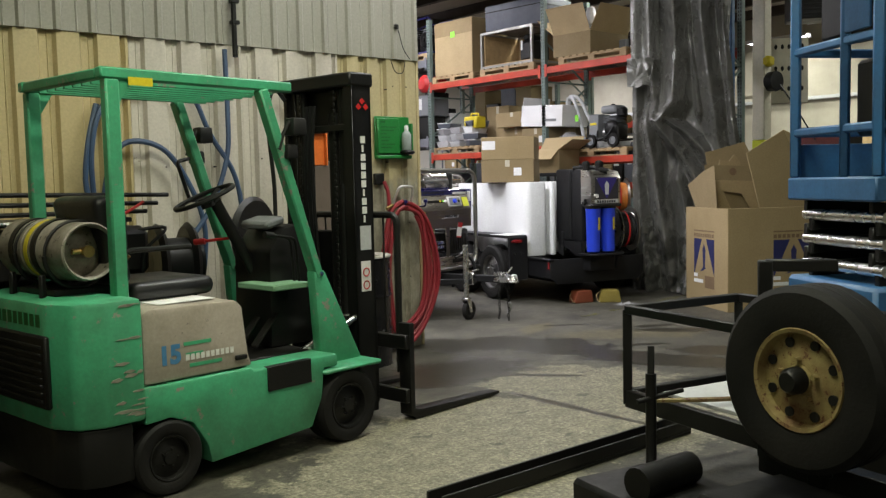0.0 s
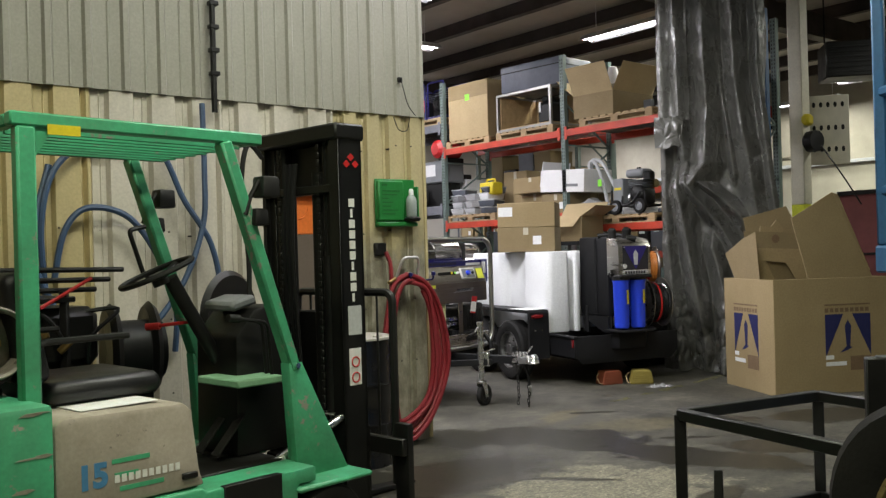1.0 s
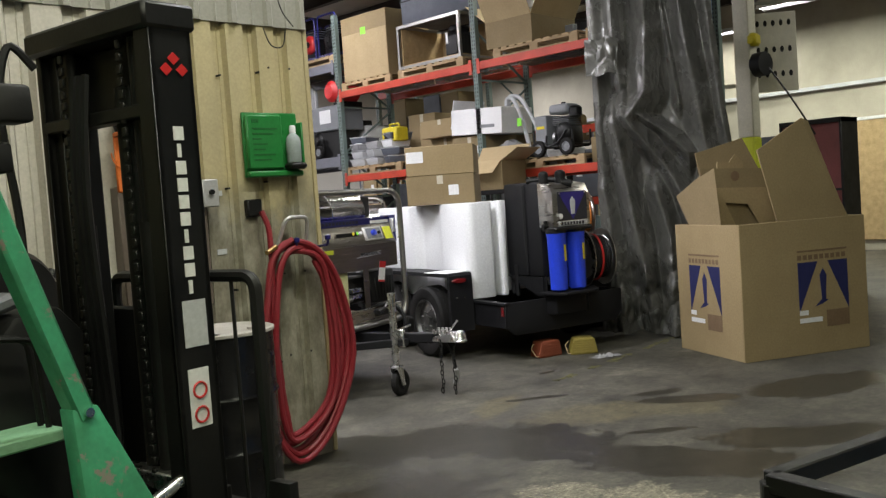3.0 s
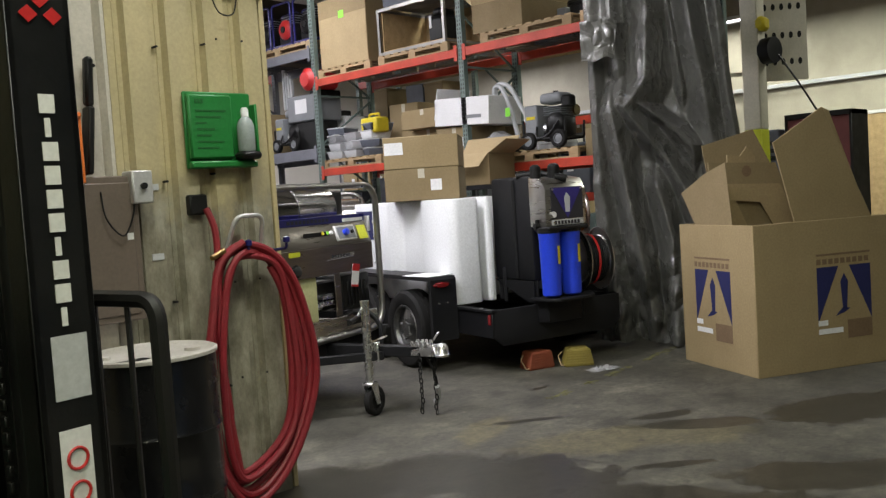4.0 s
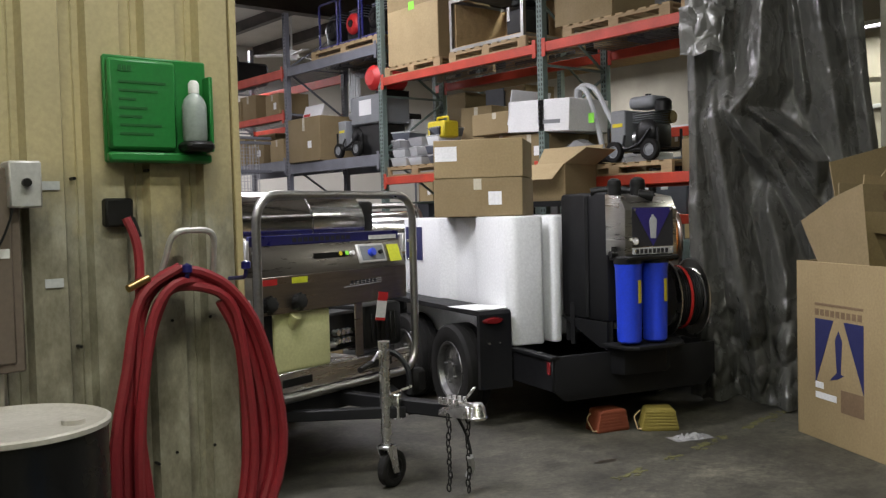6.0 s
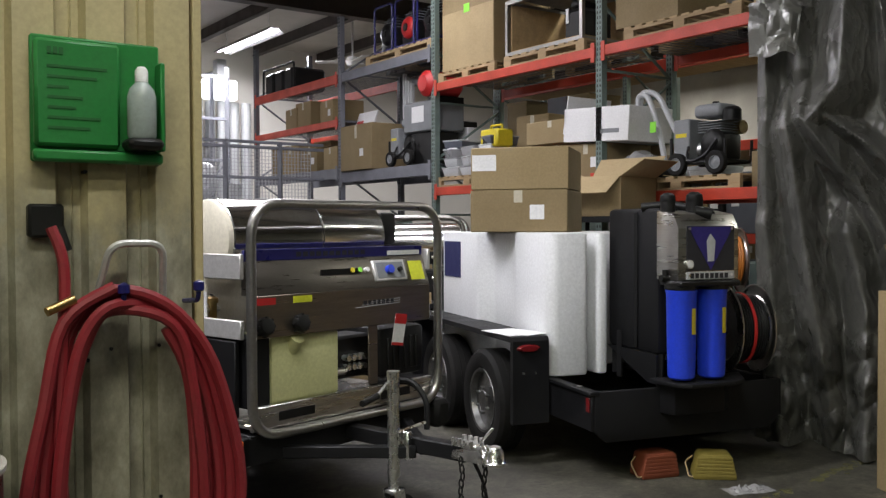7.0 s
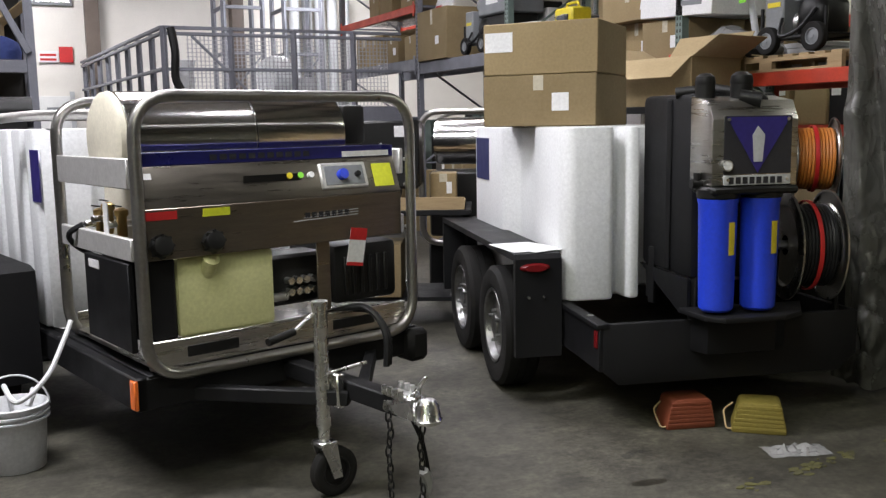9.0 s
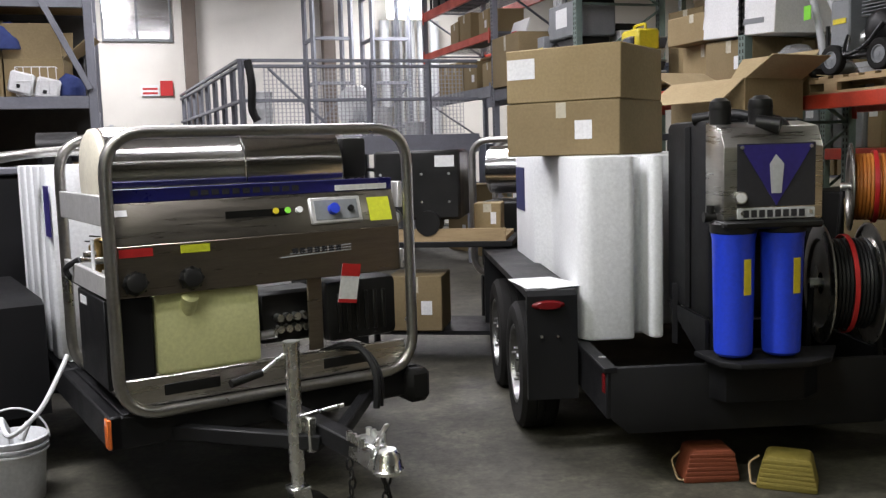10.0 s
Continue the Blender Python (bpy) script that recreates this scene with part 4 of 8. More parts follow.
    # wheels
    for y, s in ((0.02, -1), (W - 0.02, 1)):
        wheel_parts(f, (1.69, y + 0.07 * -s, 0.215), 0.215, 0.19, (0, s, 0), "black", lugs=6, rim=0.6)
        wheel_parts(f, (0.52, y + 0.06 * -s, 0.185), 0.185, 0.15, (0, s, 0), "black", lugs=5, rim=0.6)
    # cradle
    bm = B()
    for y in (0.42, 0.75):
        bar(bm, (0.12, y, 0.99), (0.12, y, 1.1), 0.05, 0.02)
        sweep(bm, [(0.30 + 0.165 * math.cos(a), y, 1.19 + 0.165 * math.sin(a)) for a in [math.pi * (1 + i / 12) for i in range(13)]], 0.012)
        sweep(bm, [(0.30 + 0.163 * math.cos(a), y, 1.19 + 0.163 * math.sin(a)) for a in [math.pi * i / 12 for i in range(13)]], 0.008)
    bar(bm, (0.27, 0.4, 1.005), (0.27, 0.8, 1.005), 0.2, 0.03)
    part("cylinder_cradle", bm, "black", f)
    return f


M["greenlight"] = surf("pale green paint", (0.22, 0.42, 0.26), 0.5, amount=0.5)
forklift()


def gas_cylinder():
    g = thing("gas_cylinder", pose(1.25, 4.12, 0, 0, 0, 8) @ along((0.30, 1.06, 1.205), (0, -1, 0)), "scuffed white propane cylinder strapped on the forklift", "gas cylinder")
    r = 0.152
    part("shell", lathe(B(), [(0, 0), (0.08, 0.005), (0.13, 0.03), (r, 0.08), (r, 0.33), (r + 0.005, 0.335), (r + 0.005, 0.36), (r, 0.365), (r, 0.60), (0.13, 0.65), (0.08, 0.68), (0, 0.69)], None, 36), "lpg", g)
    part("collar", lathe(B(), [(0.135, 0.61), (0.142, 0.61), (0.142, 0.77), (0.135, 0.778), (0.126, 0.77), (0.128, 0.62)], None, 36), "lpg", g)
    for z in (0.22, 0.47):
        part("band", lathe(B(), [(r + 0.001, z), (r + 0.007, z), (r + 0.007, z + 0.05), (r + 0.001, z + 0.05)], None, 36), "black", g)
    part("yellow_band", lathe(B(), [(r + 0.001, 0.39), (r + 0.003, 0.39), (r + 0.003, 0.43), (r + 0.001, 0.43)], None, 36), "yellow", g)
    bm = cyl(B(), (0, 0, 0.68), (0, 0, 0.75), 0.02, 10)
    cyl(bm, (0.03, 0, 0.71), (-0.06, 0, 0.71), 0.014, 8)
    cyl(bm, (0, 0, 0.75), (0, 0, 0.765), 0.03, 10)
    part("valve", bm, "brass", g)
    part("foot_ring", sweep(B(), [(0.1 * math.cos(a), 0.1 * math.sin(a), 0.0) for a in [math.pi * i / 12 for i in range(24)]], 0.008, 6, True), "lpg", g)


gas_cylinder()


# ---- fittings on the sheet metal wall ----
def red_hose():
    h = thing("red_air_hose", pose(4.96, WY - 0.13, 0), "coiled red rubber air hose hanging on a wall bracket", "hose")
    rng = random.Random(4)
    pts = []
    for k in range(6):
        y = -0.05 + 0.022 * (k % 4)
        j = [rng.uniform(-0.012, 0.012) for _ in range(10)]
        for x, z, w in ((-0.05, 1.345 - 0.014 * k, 0), (-0.19 + 0.012 * k, 1.25 - 0.012 * k, 1), (-0.255 + 0.015 * k, 1.0, 2), (-0.305 + 0.02 * k, 0.70, 3), (-0.285 + 0.02 * k, 0.32, 4), (-0.12, 0.045 + 0.032 * k, 5),
                        (0.13 - 0.004 * k, 0.19 + 0.03 * k, 6), (0.325 - 0.026 * k, 0.60, 7), (0.265 - 0.018 * k, 1.02, 8), (0.14 - 0.006 * k, 1.26 - 0.01 * k, 9)):
            pts.append((x + j[w], y, z + j[w] * 0.5))
    part("coil", sweep(B(), curve_pts(pts, 5), 0.0185, 8), "redhose", h)
    tail = curve_pts([(-0.22, 0.0, 1.52), (-0.19, -0.02, 1.40), (-0.2, -0.03, 1.15), (-0.21, -0.02, 0.85), (-0.17, 0, 0.5)], 6)
    part("feed", sweep(B(), tail, 0.0165, 8), "redhose", h)
    part("nozzle", cyl(B(), (-0.17, -0.05, 1.31), (-0.25, -0.07, 1.28), 0.014, 10), "brass", h)
    br = thing("hose_bracket", pose(4.98, WY - 0.05, 0), "grey bent tube bracket for the hose", "bracket")
    part("loop", sweep(B(), rounded([(-0.1, 0, 1.28), (-0.07, -0.07, 1.47), (0.09, -0.07, 1.47), (0.11, 0, 1.28)], 0.05), 0.012), "alu", br)
    for x in (-0.05, 0.18):
        bm = sweep(B(), rounded([(x, 0.0, 1.28), (x, -0.13, 1.29), (x, -0.135, 1.33)], 0.02), 0.008)
        lathe(bm, [(0, -0.02), (0.018, -0.012), (0.018, 0.012), (0, 0.02)], pose(x, -0.135, 1.335), 10)
        part("peg", bm, "blue_strip", br)


def eyewash():
    e = thing("eyewash_station", pose(4.89, WY - 0.06, 0), "green plastic eyewash station with a clear bottle", "eyewash station")
    part("back_plate", box(B(), (-0.19, -0.012, 1.715), (0.19, 0.01, 2.09), 0.006), "greenbox", e)
    part("tray", box(B(), (-0.19, -0.05, 1.715), (0.19, -0.0125, 1.75), 0.008), "greenbox", e)
    part("front_panel", box(B(), (-0.185, -0.045, 1.76), (0.06, -0.0125, 2.075), 0.01), "greenbox", e)
    part("side_lip", box(B(), (0.175, -0.07, 1.755), (0.19, -0.0125, 2.03), 0.004), "greenbox", e)
    bm = B()
    letter_bars(bm, -0.15, 2.03, -0.1, 2.05, 3, lambda u, v, d: (u, -0.046 - d, v))
    for i, w in enumerate((0.17, 0.14, 0.06, 0.1, 0.08, 0.15, 0.12)):
        box(bm, (-0.15, -0.047, 1.99 - i * 0.03), (-0.15 + w, -0.0455, 1.998 - i * 0.03))
    part("print", bm, "greenbar", e)
    b = part("bottle", lathe(B(), [(0, 1.79), (0.04, 1.792), (0.044, 1.80), (0.044, 1.92), (0.036, 1.945), (0.018, 1.965), (0.018, 1.97)], pose(0.12, -0.058, 0), 20), "bottle", e, "clear saline bottle")
    part("cap", lathe(B(), [(0.02, 1.965), (0.02, 2.0), (0.012, 2.012), (0, 2.012)], pose(0.12, -0.058, 0), 14), "paper", b)
    part("cup", box(B(), (0.065, -0.12, 1.755), (0.172, -0.02, 1.79), 0.012), "black", e)


def wall_bits():
    o = thing("air_outlet", pose(4.74, WY - 0.04, 1.54), "dirty black air outlet with a fitting", "air outlet")
    bm = box(B(), (-0.05, -0.035, -0.05), (0.05, 0.02, 0.05), 0.008)
    cyl(bm, (0.03, -0.05, -0.02), (0.05, -0.06, -0.09), 0.016, 10)
    part("body", bm, "black", o)
    c = thing("electrical_cabinet", pose(4.2, WY - 0.03, 0), "brown grey steel cabinet with worn paint on the wall", "cabinet")
    part("body", box(B(), (-0.3, -0.09, 1.03), (0.2, 0.01, 1.69), 0.006), "panelbox", c)
    part("door", box(B(), (-0.27, -0.1, 1.06), (0.17, -0.088, 1.66), 0.006), "panelbox", c)
    k = part("switch_box", box(B(), (0.16, -0.13, 1.56), (0.26, -0.03, 1.71), 0.006), "alu", c, "small galvanised switch box")
    part("switch", cyl(B(), (0.21, -0.13, 1.64), (0.21, -0.15, 1.64), 0.014, 10), "black", k)
    bm = sweep(B(), curve_pts([(0.02, -0.105, 1.62), (0.03, -0.12, 1.5), (0.1, -0.13, 1.42), (0.16, -0.12, 1.52), (0.17, -0.11, 1.6)], 6), 0.004, 6)
    part("cord", bm, "black", c)
    part("paint_mark", box(B(), (0.13, -0.1015, 1.40), (0.16, -0.0995, 1.43)), "paper", c)
    cap = thing("wall_hook", pose(4.98, WY - 0.06, 2.5), "dark wire and hook hanging from the upper panel", "hook")
    bm = sweep(B(), curve_pts([(-0.02, -0.03, 0.38), (-0.01, -0.05, 0.3), (0.03, -0.05, 0.18), (0.1, -0.05, 0.1)], 6), 0.004, 6)
    sweep(bm, curve_pts([(-0.1, -0.03, 0.08), (-0.06, -0.04, -0.02), (0.02, -0.04, -0.02), (0.05, -0.04, 0.08)], 6), 0.004, 6)
    box(bm, (-0.04, -0.03, 0.36), (0.0, 0.0, 0.4), 0.004)
    part("wire", bm, "black", cap)
    for x, z in ((4.49, 1.62), (4.49, 1.29)):
        part("sticker", box(B(), (x, WY - 0.043, z), (x + 0.06, WY - 0.0385, z + 0.03)), "lightgrey", bpy.data.objects["wall_partition"])


def blue_hoses():
    h = thing("blue_hose", pose(0, WY - 0.09, 0), "loops of blue rubber hose hanging on the metal wall", "hose")
    loops = (
        [(2.25, 0, 1.3), (2.22, -0.05, 1.75), (2.32, -0.06, 2.1), (2.62, -0.06, 2.3), (2.95, -0.05, 2.22), (3.12, -0.04, 1.9), (3.3, -0.05, 1.6), (3.36, -0.04, 1.25), (3.28, -0.05, 0.95)],
        [(2.3, 0, 1.4), (2.36, -0.03, 1.7), (2.5, -0.04, 1.84), (2.75, -0.05, 1.78), (2.95, -0.04, 1.5), (3.05, -0.03, 1.2), (3.05, 0, 0.9)],
        [(3.27, -0.03, 2.55), (3.27, -0.04, 2.1), (3.25, -0.05, 1.75), (3.12, -0.06, 1.4), (2.95, -0.05, 1.15), (2.8, -0.04, 1.0)],
        [(2.28, -0.02, 2.1), (2.2, -0.04, 1.8), (2.18, -0.04, 1.5), (2.28, -0.04, 1.25)],
    )
    for p in loops:
        part("loop", sweep(B(), curve_pts(p, 7), 0.02, 8), "bluehose", h)
    b = thing("black_hose", pose(0, WY - 0.11, 0), "black corrugated hose loop against the wall", "hose")
    part("loop", sweep(B(), curve_pts([(3.55, 0, 1.3), (3.4, -0.03, 1.05), (3.42, -0.05, 0.75), (3.62, -0.05, 0.55), (3.85, -0.03, 0.6)], 8), 0.026, 8), "blackhose", b)
    hk = thing("hose_hook", pose(2.62, WY - 0.05, 2.3), "steel wall hook holding the hoses", "hook")
    part("hook", sweep(B(), rounded([(0, 0.02, 0), (0, -0.1, -0.02), (0, -0.12, 0.05)], 0.03), 0.012), "black", hk)


def steel_drum():
    d = thing("steel_drum", pose(4.29, 6.235, 0), "glossy black steel drum with a pale grey lid", "drum")
    r = 0.282
    prof = [(0, 0.02), (r - 0.01, 0.02), (r, 0.0), (r, 0.012), (r - 0.004, 0.02)]
    for z in (0.3, 0.58):
        prof += [(r - 0.004, z - 0.02), (r + 0.006, z), (r - 0.004, z + 0.02)]
    prof += [(r - 0.004, 0.89), (r - 0.004, 0.902)]
    part("shell", lathe(B(), prof, None, 48), "drum", d)
    part("lid", lathe(B(), [(r - 0.006, 0.892), (r + 0.004, 0.896), (r + 0.005, 0.91), (r - 0.006, 0.915), (r - 0.02, 0.904), (r - 0.03, 0.898), (0, 0.898)], None, 48), "drum_lid", d, "pale grey drum lid")
    part("bung", cyl(B(), (0.16, -0.08, 0.898), (0.16, -0.08, 0.912), 0.035, 16), "drum_lid", d)
    part("bung", cyl(B(), (-0.17, 0.07, 0.898), (-0.17, 0.07, 0.91), 0.02, 12), "drum_lid", d)
    part("spill", box(B(), (-0.24, -0.11, 0.898), (-0.06, -0.06, 0.9005)), "black", d)


def hanging_tools():
    h = thing("hand_brush", pose(3.98, WY - 0.1, 0), "black hand brush hanging on the wall above a cabinet", "brush")
    part("handle", bar(B(), (-0.22, 0, 2.28), (-0.02, 0, 2.06), 0.05, 0.03, 0.01), "black", h)
    part("bristles", lathe(B(), [(0, 0.06), (0.07, 0.05), (0.09, 0.0), (0.07, -0.06), (0, -0.07)], pose(0.02, 0, 2.02) @ Matrix.Diagonal((1.0, 0.6, 1, 1)), 14), "black", h)
    d = thing("dustpan", pose(4.03, WY - 0.12, 0), "orange plastic dustpan hanging on the wall", "dustpan")
    bm = box(B(), (-0.13, -0.01, 1.66), (0.11, 0.005, 1.955), 0.008)
    box(bm, (-0.13, -0.07, 1.94), (0.11, 0.005, 1.965), 0.006)
    box(bm, (0.10, -0.05, 1.66), (0.115, 0.005, 1.955), 0.004)
    part("pan", bm, "orange", d)
    part("rib", sweep(B(), [(0.09 * math.cos(a) - 0.06, -0.012, 1.86 - 0.09 * math.sin(a)) for a in [math.pi * i / 12 for i in range(13)]], 0.004, 5), "orange", d)
    b = thing("baton", pose(4.2, WY - 0.09, 0), "black rubber handled tool hanging on the wall", "tool")
    part("grip", bar(B(), (0.02, 0, 2.0), (0.035, 0, 2.22), 0.045, 0.04, 0.012), "black", b)
    part("blade", bar(B(), (-0.01, 0, 1.70), (0.02, 0, 2.0), 0.075, 0.03, 0.008), "black", b)
    part("peg", cyl(B(), (0.05, -0.02, 2.18), (0.05, 0.06, 2.18), 0.008, 8), "black", b)


hanging_tools()
red_hose()
eyewash()
wall_bits()
blue_hoses()
steel_drum()


# ---- washer skid on its trailer ----
S1 = pose(5.82, 7.62, 0, 0, 0, 14)


def skid():
    s = thing("pressure_washer", S1, "stainless pressure washer in a bent tube frame on a trailer", "pressure washer")
    W, D, Z0, Z1 = 1.36, 0.88, 0.565, 1.63
    for y in (-0.05, D):
        pts = rounded([(0.02, y, Z0 - 0.04), (0.02, y, Z1), (W - 0.02, y, Z1), (W - 0.02, y, Z0 - 0.04)], 0.17, 8, True)
        part("tube_frame", sweep(B(), pts, 0.025, 10, True), "tube", s)
    for x in (0.02, W - 0.02):
        for z in (1.27, 0.985):
            part("side_rail", box(B(), (x - 0.012, 0.02, z), (x + 0.012, D - 0.02, z + (0.12 if z > 1.1 else 0.09)), 0.004), "alu", s, "pale aluminium side rail")
    part("base_tray", box(B(), (0.05, 0.008, 0.555), (W - 0.05, D - 0.008, 0.575), 0.003), "steel", s)
    part("tray_front", box(B(), (0.045, -0.02, 0.545), (W - 0.045, 0.006, 0.66), 0.004), "steel", s)
    part("tray_back", box(B(), (0.06, D - 0.006, 0.56), (W - 0.06, D + 0.004, 0.655), 0.004), "steel", s)
    for x in (0.2, 0.9):
        part("fork_slot", box(B(), (x, -0.024, 0.58), (x + 0.23, -0.019, 0.625), 0.02), "black", s)
    # burner drum
    dm = along((0.02, 0.36, 1.46), (1, 0, 0))
    part("burner_drum", lathe(B(), [(0, 0.06), (0.19, 0.06), (0.2, 0.07), (0.2, 0.62), (0.203, 0.625), (0.203, 0.635), (0.2, 0.64), (0.2, 1.1), (0.19, 1.11), (0, 1.11)], dm, 48), "mirror_steel", s, "polished stainless burner drum")
    part("drum_end", lathe(B(), [(0, 0.02), (0.17, 0.02), (0.195, 0.035), (0.2, 0.06), (0, 0.06)], dm, 40), "cream", s, "cream drum end cap")
    part("drum_wrap", lathe(B(), [(0.204, 0.64), (0.208, 0.64), (0.206, 0.9), (0.2, 1.1)], dm @ pose(0, 0, 0, 0, 0, 3), 40), "mirror_steel", s)
    # front panels
    bm = box(B(), (0.05, 0.045, 1.355), (W - 0.05, 0.065, 1.41), 0.003)
    part("blue_stripe", bm, "blue_strip", s, "dark blue stripe")
    bm = B()
    letter_bars(bm, 0.37, 1.37, 0.86, 1.394, 11, lambda u, v, d: (u, 0.0445 - d, v))
    part("stripe_lettering", bm, "print_dark", s)
    bm = tap_box(B(), (0.05, -0.012, 1.19), (W - 0.05, 0.07, 1.355), (0.05, 0.045, W - 0.05, 0.07), 0.004)
    part("sloped_panel", bm, "mid_steel", s)
    bm = box(B(), (0.05, -0.014, 0.985), (W - 0.05, 0.03, 1.19), 0.004)
    part("lower_panel", bm, "dark_steel", s, "brown tinted stainless panel")
    bm = box(B(), (0.5, 0.006, 1.27), (0.78, 0.01, 1.3))
    part("dark_window", bm, "black", s)
    tilt = Matrix.Translation((0, -0.012, 1.19)) @ pose(0, 0, 0, -19.05)
    c = part("control_panel", box(B(), (0.88, -0.014, 0.03), (1.13, 0.01, 0.15), 0.006, tilt), "alu", s, "small control panel with knobs")
    part("panel_face", box(B(), (0.9, -0.017, 0.045), (1.11, -0.013, 0.135), 0.002, tilt), "grey", c)
    part("knob", cyl(B(), tilt @ Vector((0.985, -0.017, 0.09)), tilt @ Vector((0.985, -0.045, 0.09)), 0.024, 16), "blue_bb", c)
    part("knob", cyl(B(), tilt @ Vector((1.07, -0.017, 0.09)), tilt @ Vector((1.07, -0.035, 0.09)), 0.013, 12), "black", c)
    for x, mt in ((0.72, "yellow"), (0.775, "lime"), (0.83, "paper")):
        part("indicator", cyl(B(), tilt @ Vector((x, 0.0, 0.1)), tilt @ Vector((x, -0.02, 0.1)), 0.014, 12), mt, s)
    part("yellow_label", box(B(), (1.17, -0.004, 0.03), (1.28, -0.0015, 0.14), 0, tilt), "hiviz", s)
    part("name_plate", box(B(), (1.02, 0.041, 1.36), (1.28, 0.0445, 1.385)), "paper", s)
    part("corner_label", box(B(), (0.06, -0.003, 0.12), (0.11, -0.001, 0.145), 0, tilt), "paper", s)
    part("red_sticker", box(B(), (0.06, -0.0165, 1.145), (0.19, -0.0135, 1.178)), "red", s)
    part("yellow_sticker", box(B(), (0.30, -0.0165, 1.145), (0.42, -0.0135, 1.178)), "hiviz", s)
    bm = B()
    letter_bars(bm, 0.78, 1.1, 1.02, 1.125, 7, lambda u, v, d: (u, -0.0145 - d, v))
    part("badge", bm, "print_dark", s)
    bm = B()
    for i in range(3):
        bar(bm, (0.72 + 0.05 * i, -0.0155, 1.09 + 0.012 * i), (1.06, -0.0155, 1.10 + 0.012 * i), 0.002, 0.004)
    part("badge_swoosh", bm, "lightgrey", s)
    for x in (0.11, 0.33):
        k = part("filler_cap", lathe(B(), [(0, 0.0), (0.042, 0), (0.046, 0.008), (0.046, 0.03), (0.038, 0.044), (0.02, 0.05), (0, 0.045)], along((x, -0.02, 1.04), (0, -1, 0.25)), 20), "black", s, "black ribbed cap")
        for i in range(8):
            a = i * math.pi / 4
            part("grip", cyl(B(), (x + 0.043 * math.cos(a), -0.025, 1.04 + 0.043 * math.sin(a)), (x + 0.043 * math.cos(a), -0.055, 1.047 + 0.043 * math.sin(a)), 0.007, 6), "black", k)
    # fuel tanks, pump, engine
    bm = box(B(), (0.19, 0.02, 0.65), (0.635, 0.42, 0.985), 0.02, seg=2)
    cyl(bm, (0.33, -0.01, 0.97), (0.33, 0.05, 0.9), 0.035, 14)
    part("fuel_tank", bm, "poly_yellow", s, "pale yellow plastic fuel tank")
    bm = box(B(), (0.045, 0.02, 0.65), (0.185, 0.46, 0.985), 0.01)
    part("dark_tank", bm, "satin_black", s)
    bm = box(B(), (0.004, 0.06, 0.61), (0.03, 0.56, 0.975), 0.004)
    part("side_panel", bm, "satin_black", s)
    part("side_label", box(B(), (0.001, 0.38, 0.92), (0.005, 0.5, 0.955)), "paper", s)
    p = part("pump", box(B(), (0.66, 0.1, 0.7), (0.95, 0.3, 0.93), 0.015), "black", s)
    for i in range(4):
        for z in (0.765, 0.815):
            part("pump_plug", cyl(B(), (0.74 + i * 0.04, 0.1, z), (0.74 + i * 0.04, 0.055, z), 0.017, 10), "chrome", p)
    part("pump_shaft", cyl(B(), (0.645, 0.07, 0.75), (0.72, 0.07, 0.75), 0.02, 10), "chrome", p)
    part("bracket_plate", box(B(), (0.86, 0.03, 0.66), (0.93, 0.04, 0.985), 0.003), "dark_steel", s)
    e = part("engine", box(B(), (0.95, 0.03, 0.68), (1.31, 0.45, 0.96), 0.03, seg=2), "black", s, "black engine block")
    for i in range(6):
        part("engine_fin", box(B(), (1.0 + i * 0.045, 0.02, 0.72), (1.02 + i * 0.045, 0.032, 0.9), 0.003), "black", e)
    part("exhaust_box", box(B(), (1.15, 0.22, 1.41), (1.28, 0.5, 1.60), 0.02, seg=2), "black", s)
    part("inner_cover", box(B(), (0.20, 0.08, 0.99), (0.22, 0.82, 1.34), 0.006), "cream", s, "cream inner side cover")
    # brass valve group behind the left side
    for x, y, z in ((0.1, 0.5, 1.12), (0.1, 0.6, 1.09), (0.12, 0.40, 1.1)):
        v = part("valve", lathe(B(), [(0, -0.07), (0.016, -0.07), (0.022, -0.05), (0.022, 0.03), (0.03, 0.04), (0.03, 0.06), (0.012, 0.07), (0, 0.07)], pose(x, y, z), 14), "brass", s, "brass valve")
        part("port", cyl(B(), (x - 0.07, y, z), (x + 0.05, y + 0.02, z), 0.015, 10), "chrome", v)
        part("lever", bar(B(), (x, y, z + 0.075), (x - 0.05, y - 0.05, z + 0.085), 0.014, 0.006, 0.002), "black", v)
    part("valve_hose", sweep(B(), curve_pts([(0.03, 0.62, 1.09), (-0.02, 0.66, 1.05), (0.02, 0.72, 0.99), (0.12, 0.74, 0.92)], 6), 0.013, 8), "blackhose", s)
    part("hang_tag", box(B(), (0.035, 0.33, 1.02), (0.04, 0.38, 1.2)), "paper", s)
    part("side_tag_edge", box(B(), (0.033, 0.33, 1.02), (0.042, 0.38, 1.04)), "red", s)
    t = part("tag", box(B(), (0, -0.002, 0), (0.09, 0.0, 0.17), 0, Matrix.Translation((0.98, -0.024, 0.87)) @ pose(0, 0, 0, 4, 8, 0)), "paper", s, "white and red paper tag")
    part("tag_head", box(B(), (0.0, -0.0035, 0.12), (0.09, -0.001, 0.175), 0, Matrix.Translation((0.98, -0.024, 0.87)) @ pose(0, 0, 0, 4, 8, 0)), "red", t)
    part("tag_foot", box(B(), (0.0, -0.0035, 0.0), (0.09, -0.001, 0.016), 0, Matrix.Translation((0.98, -0.024, 0.87)) @ pose(0, 0, 0, 4, 8, 0)), "red", t)
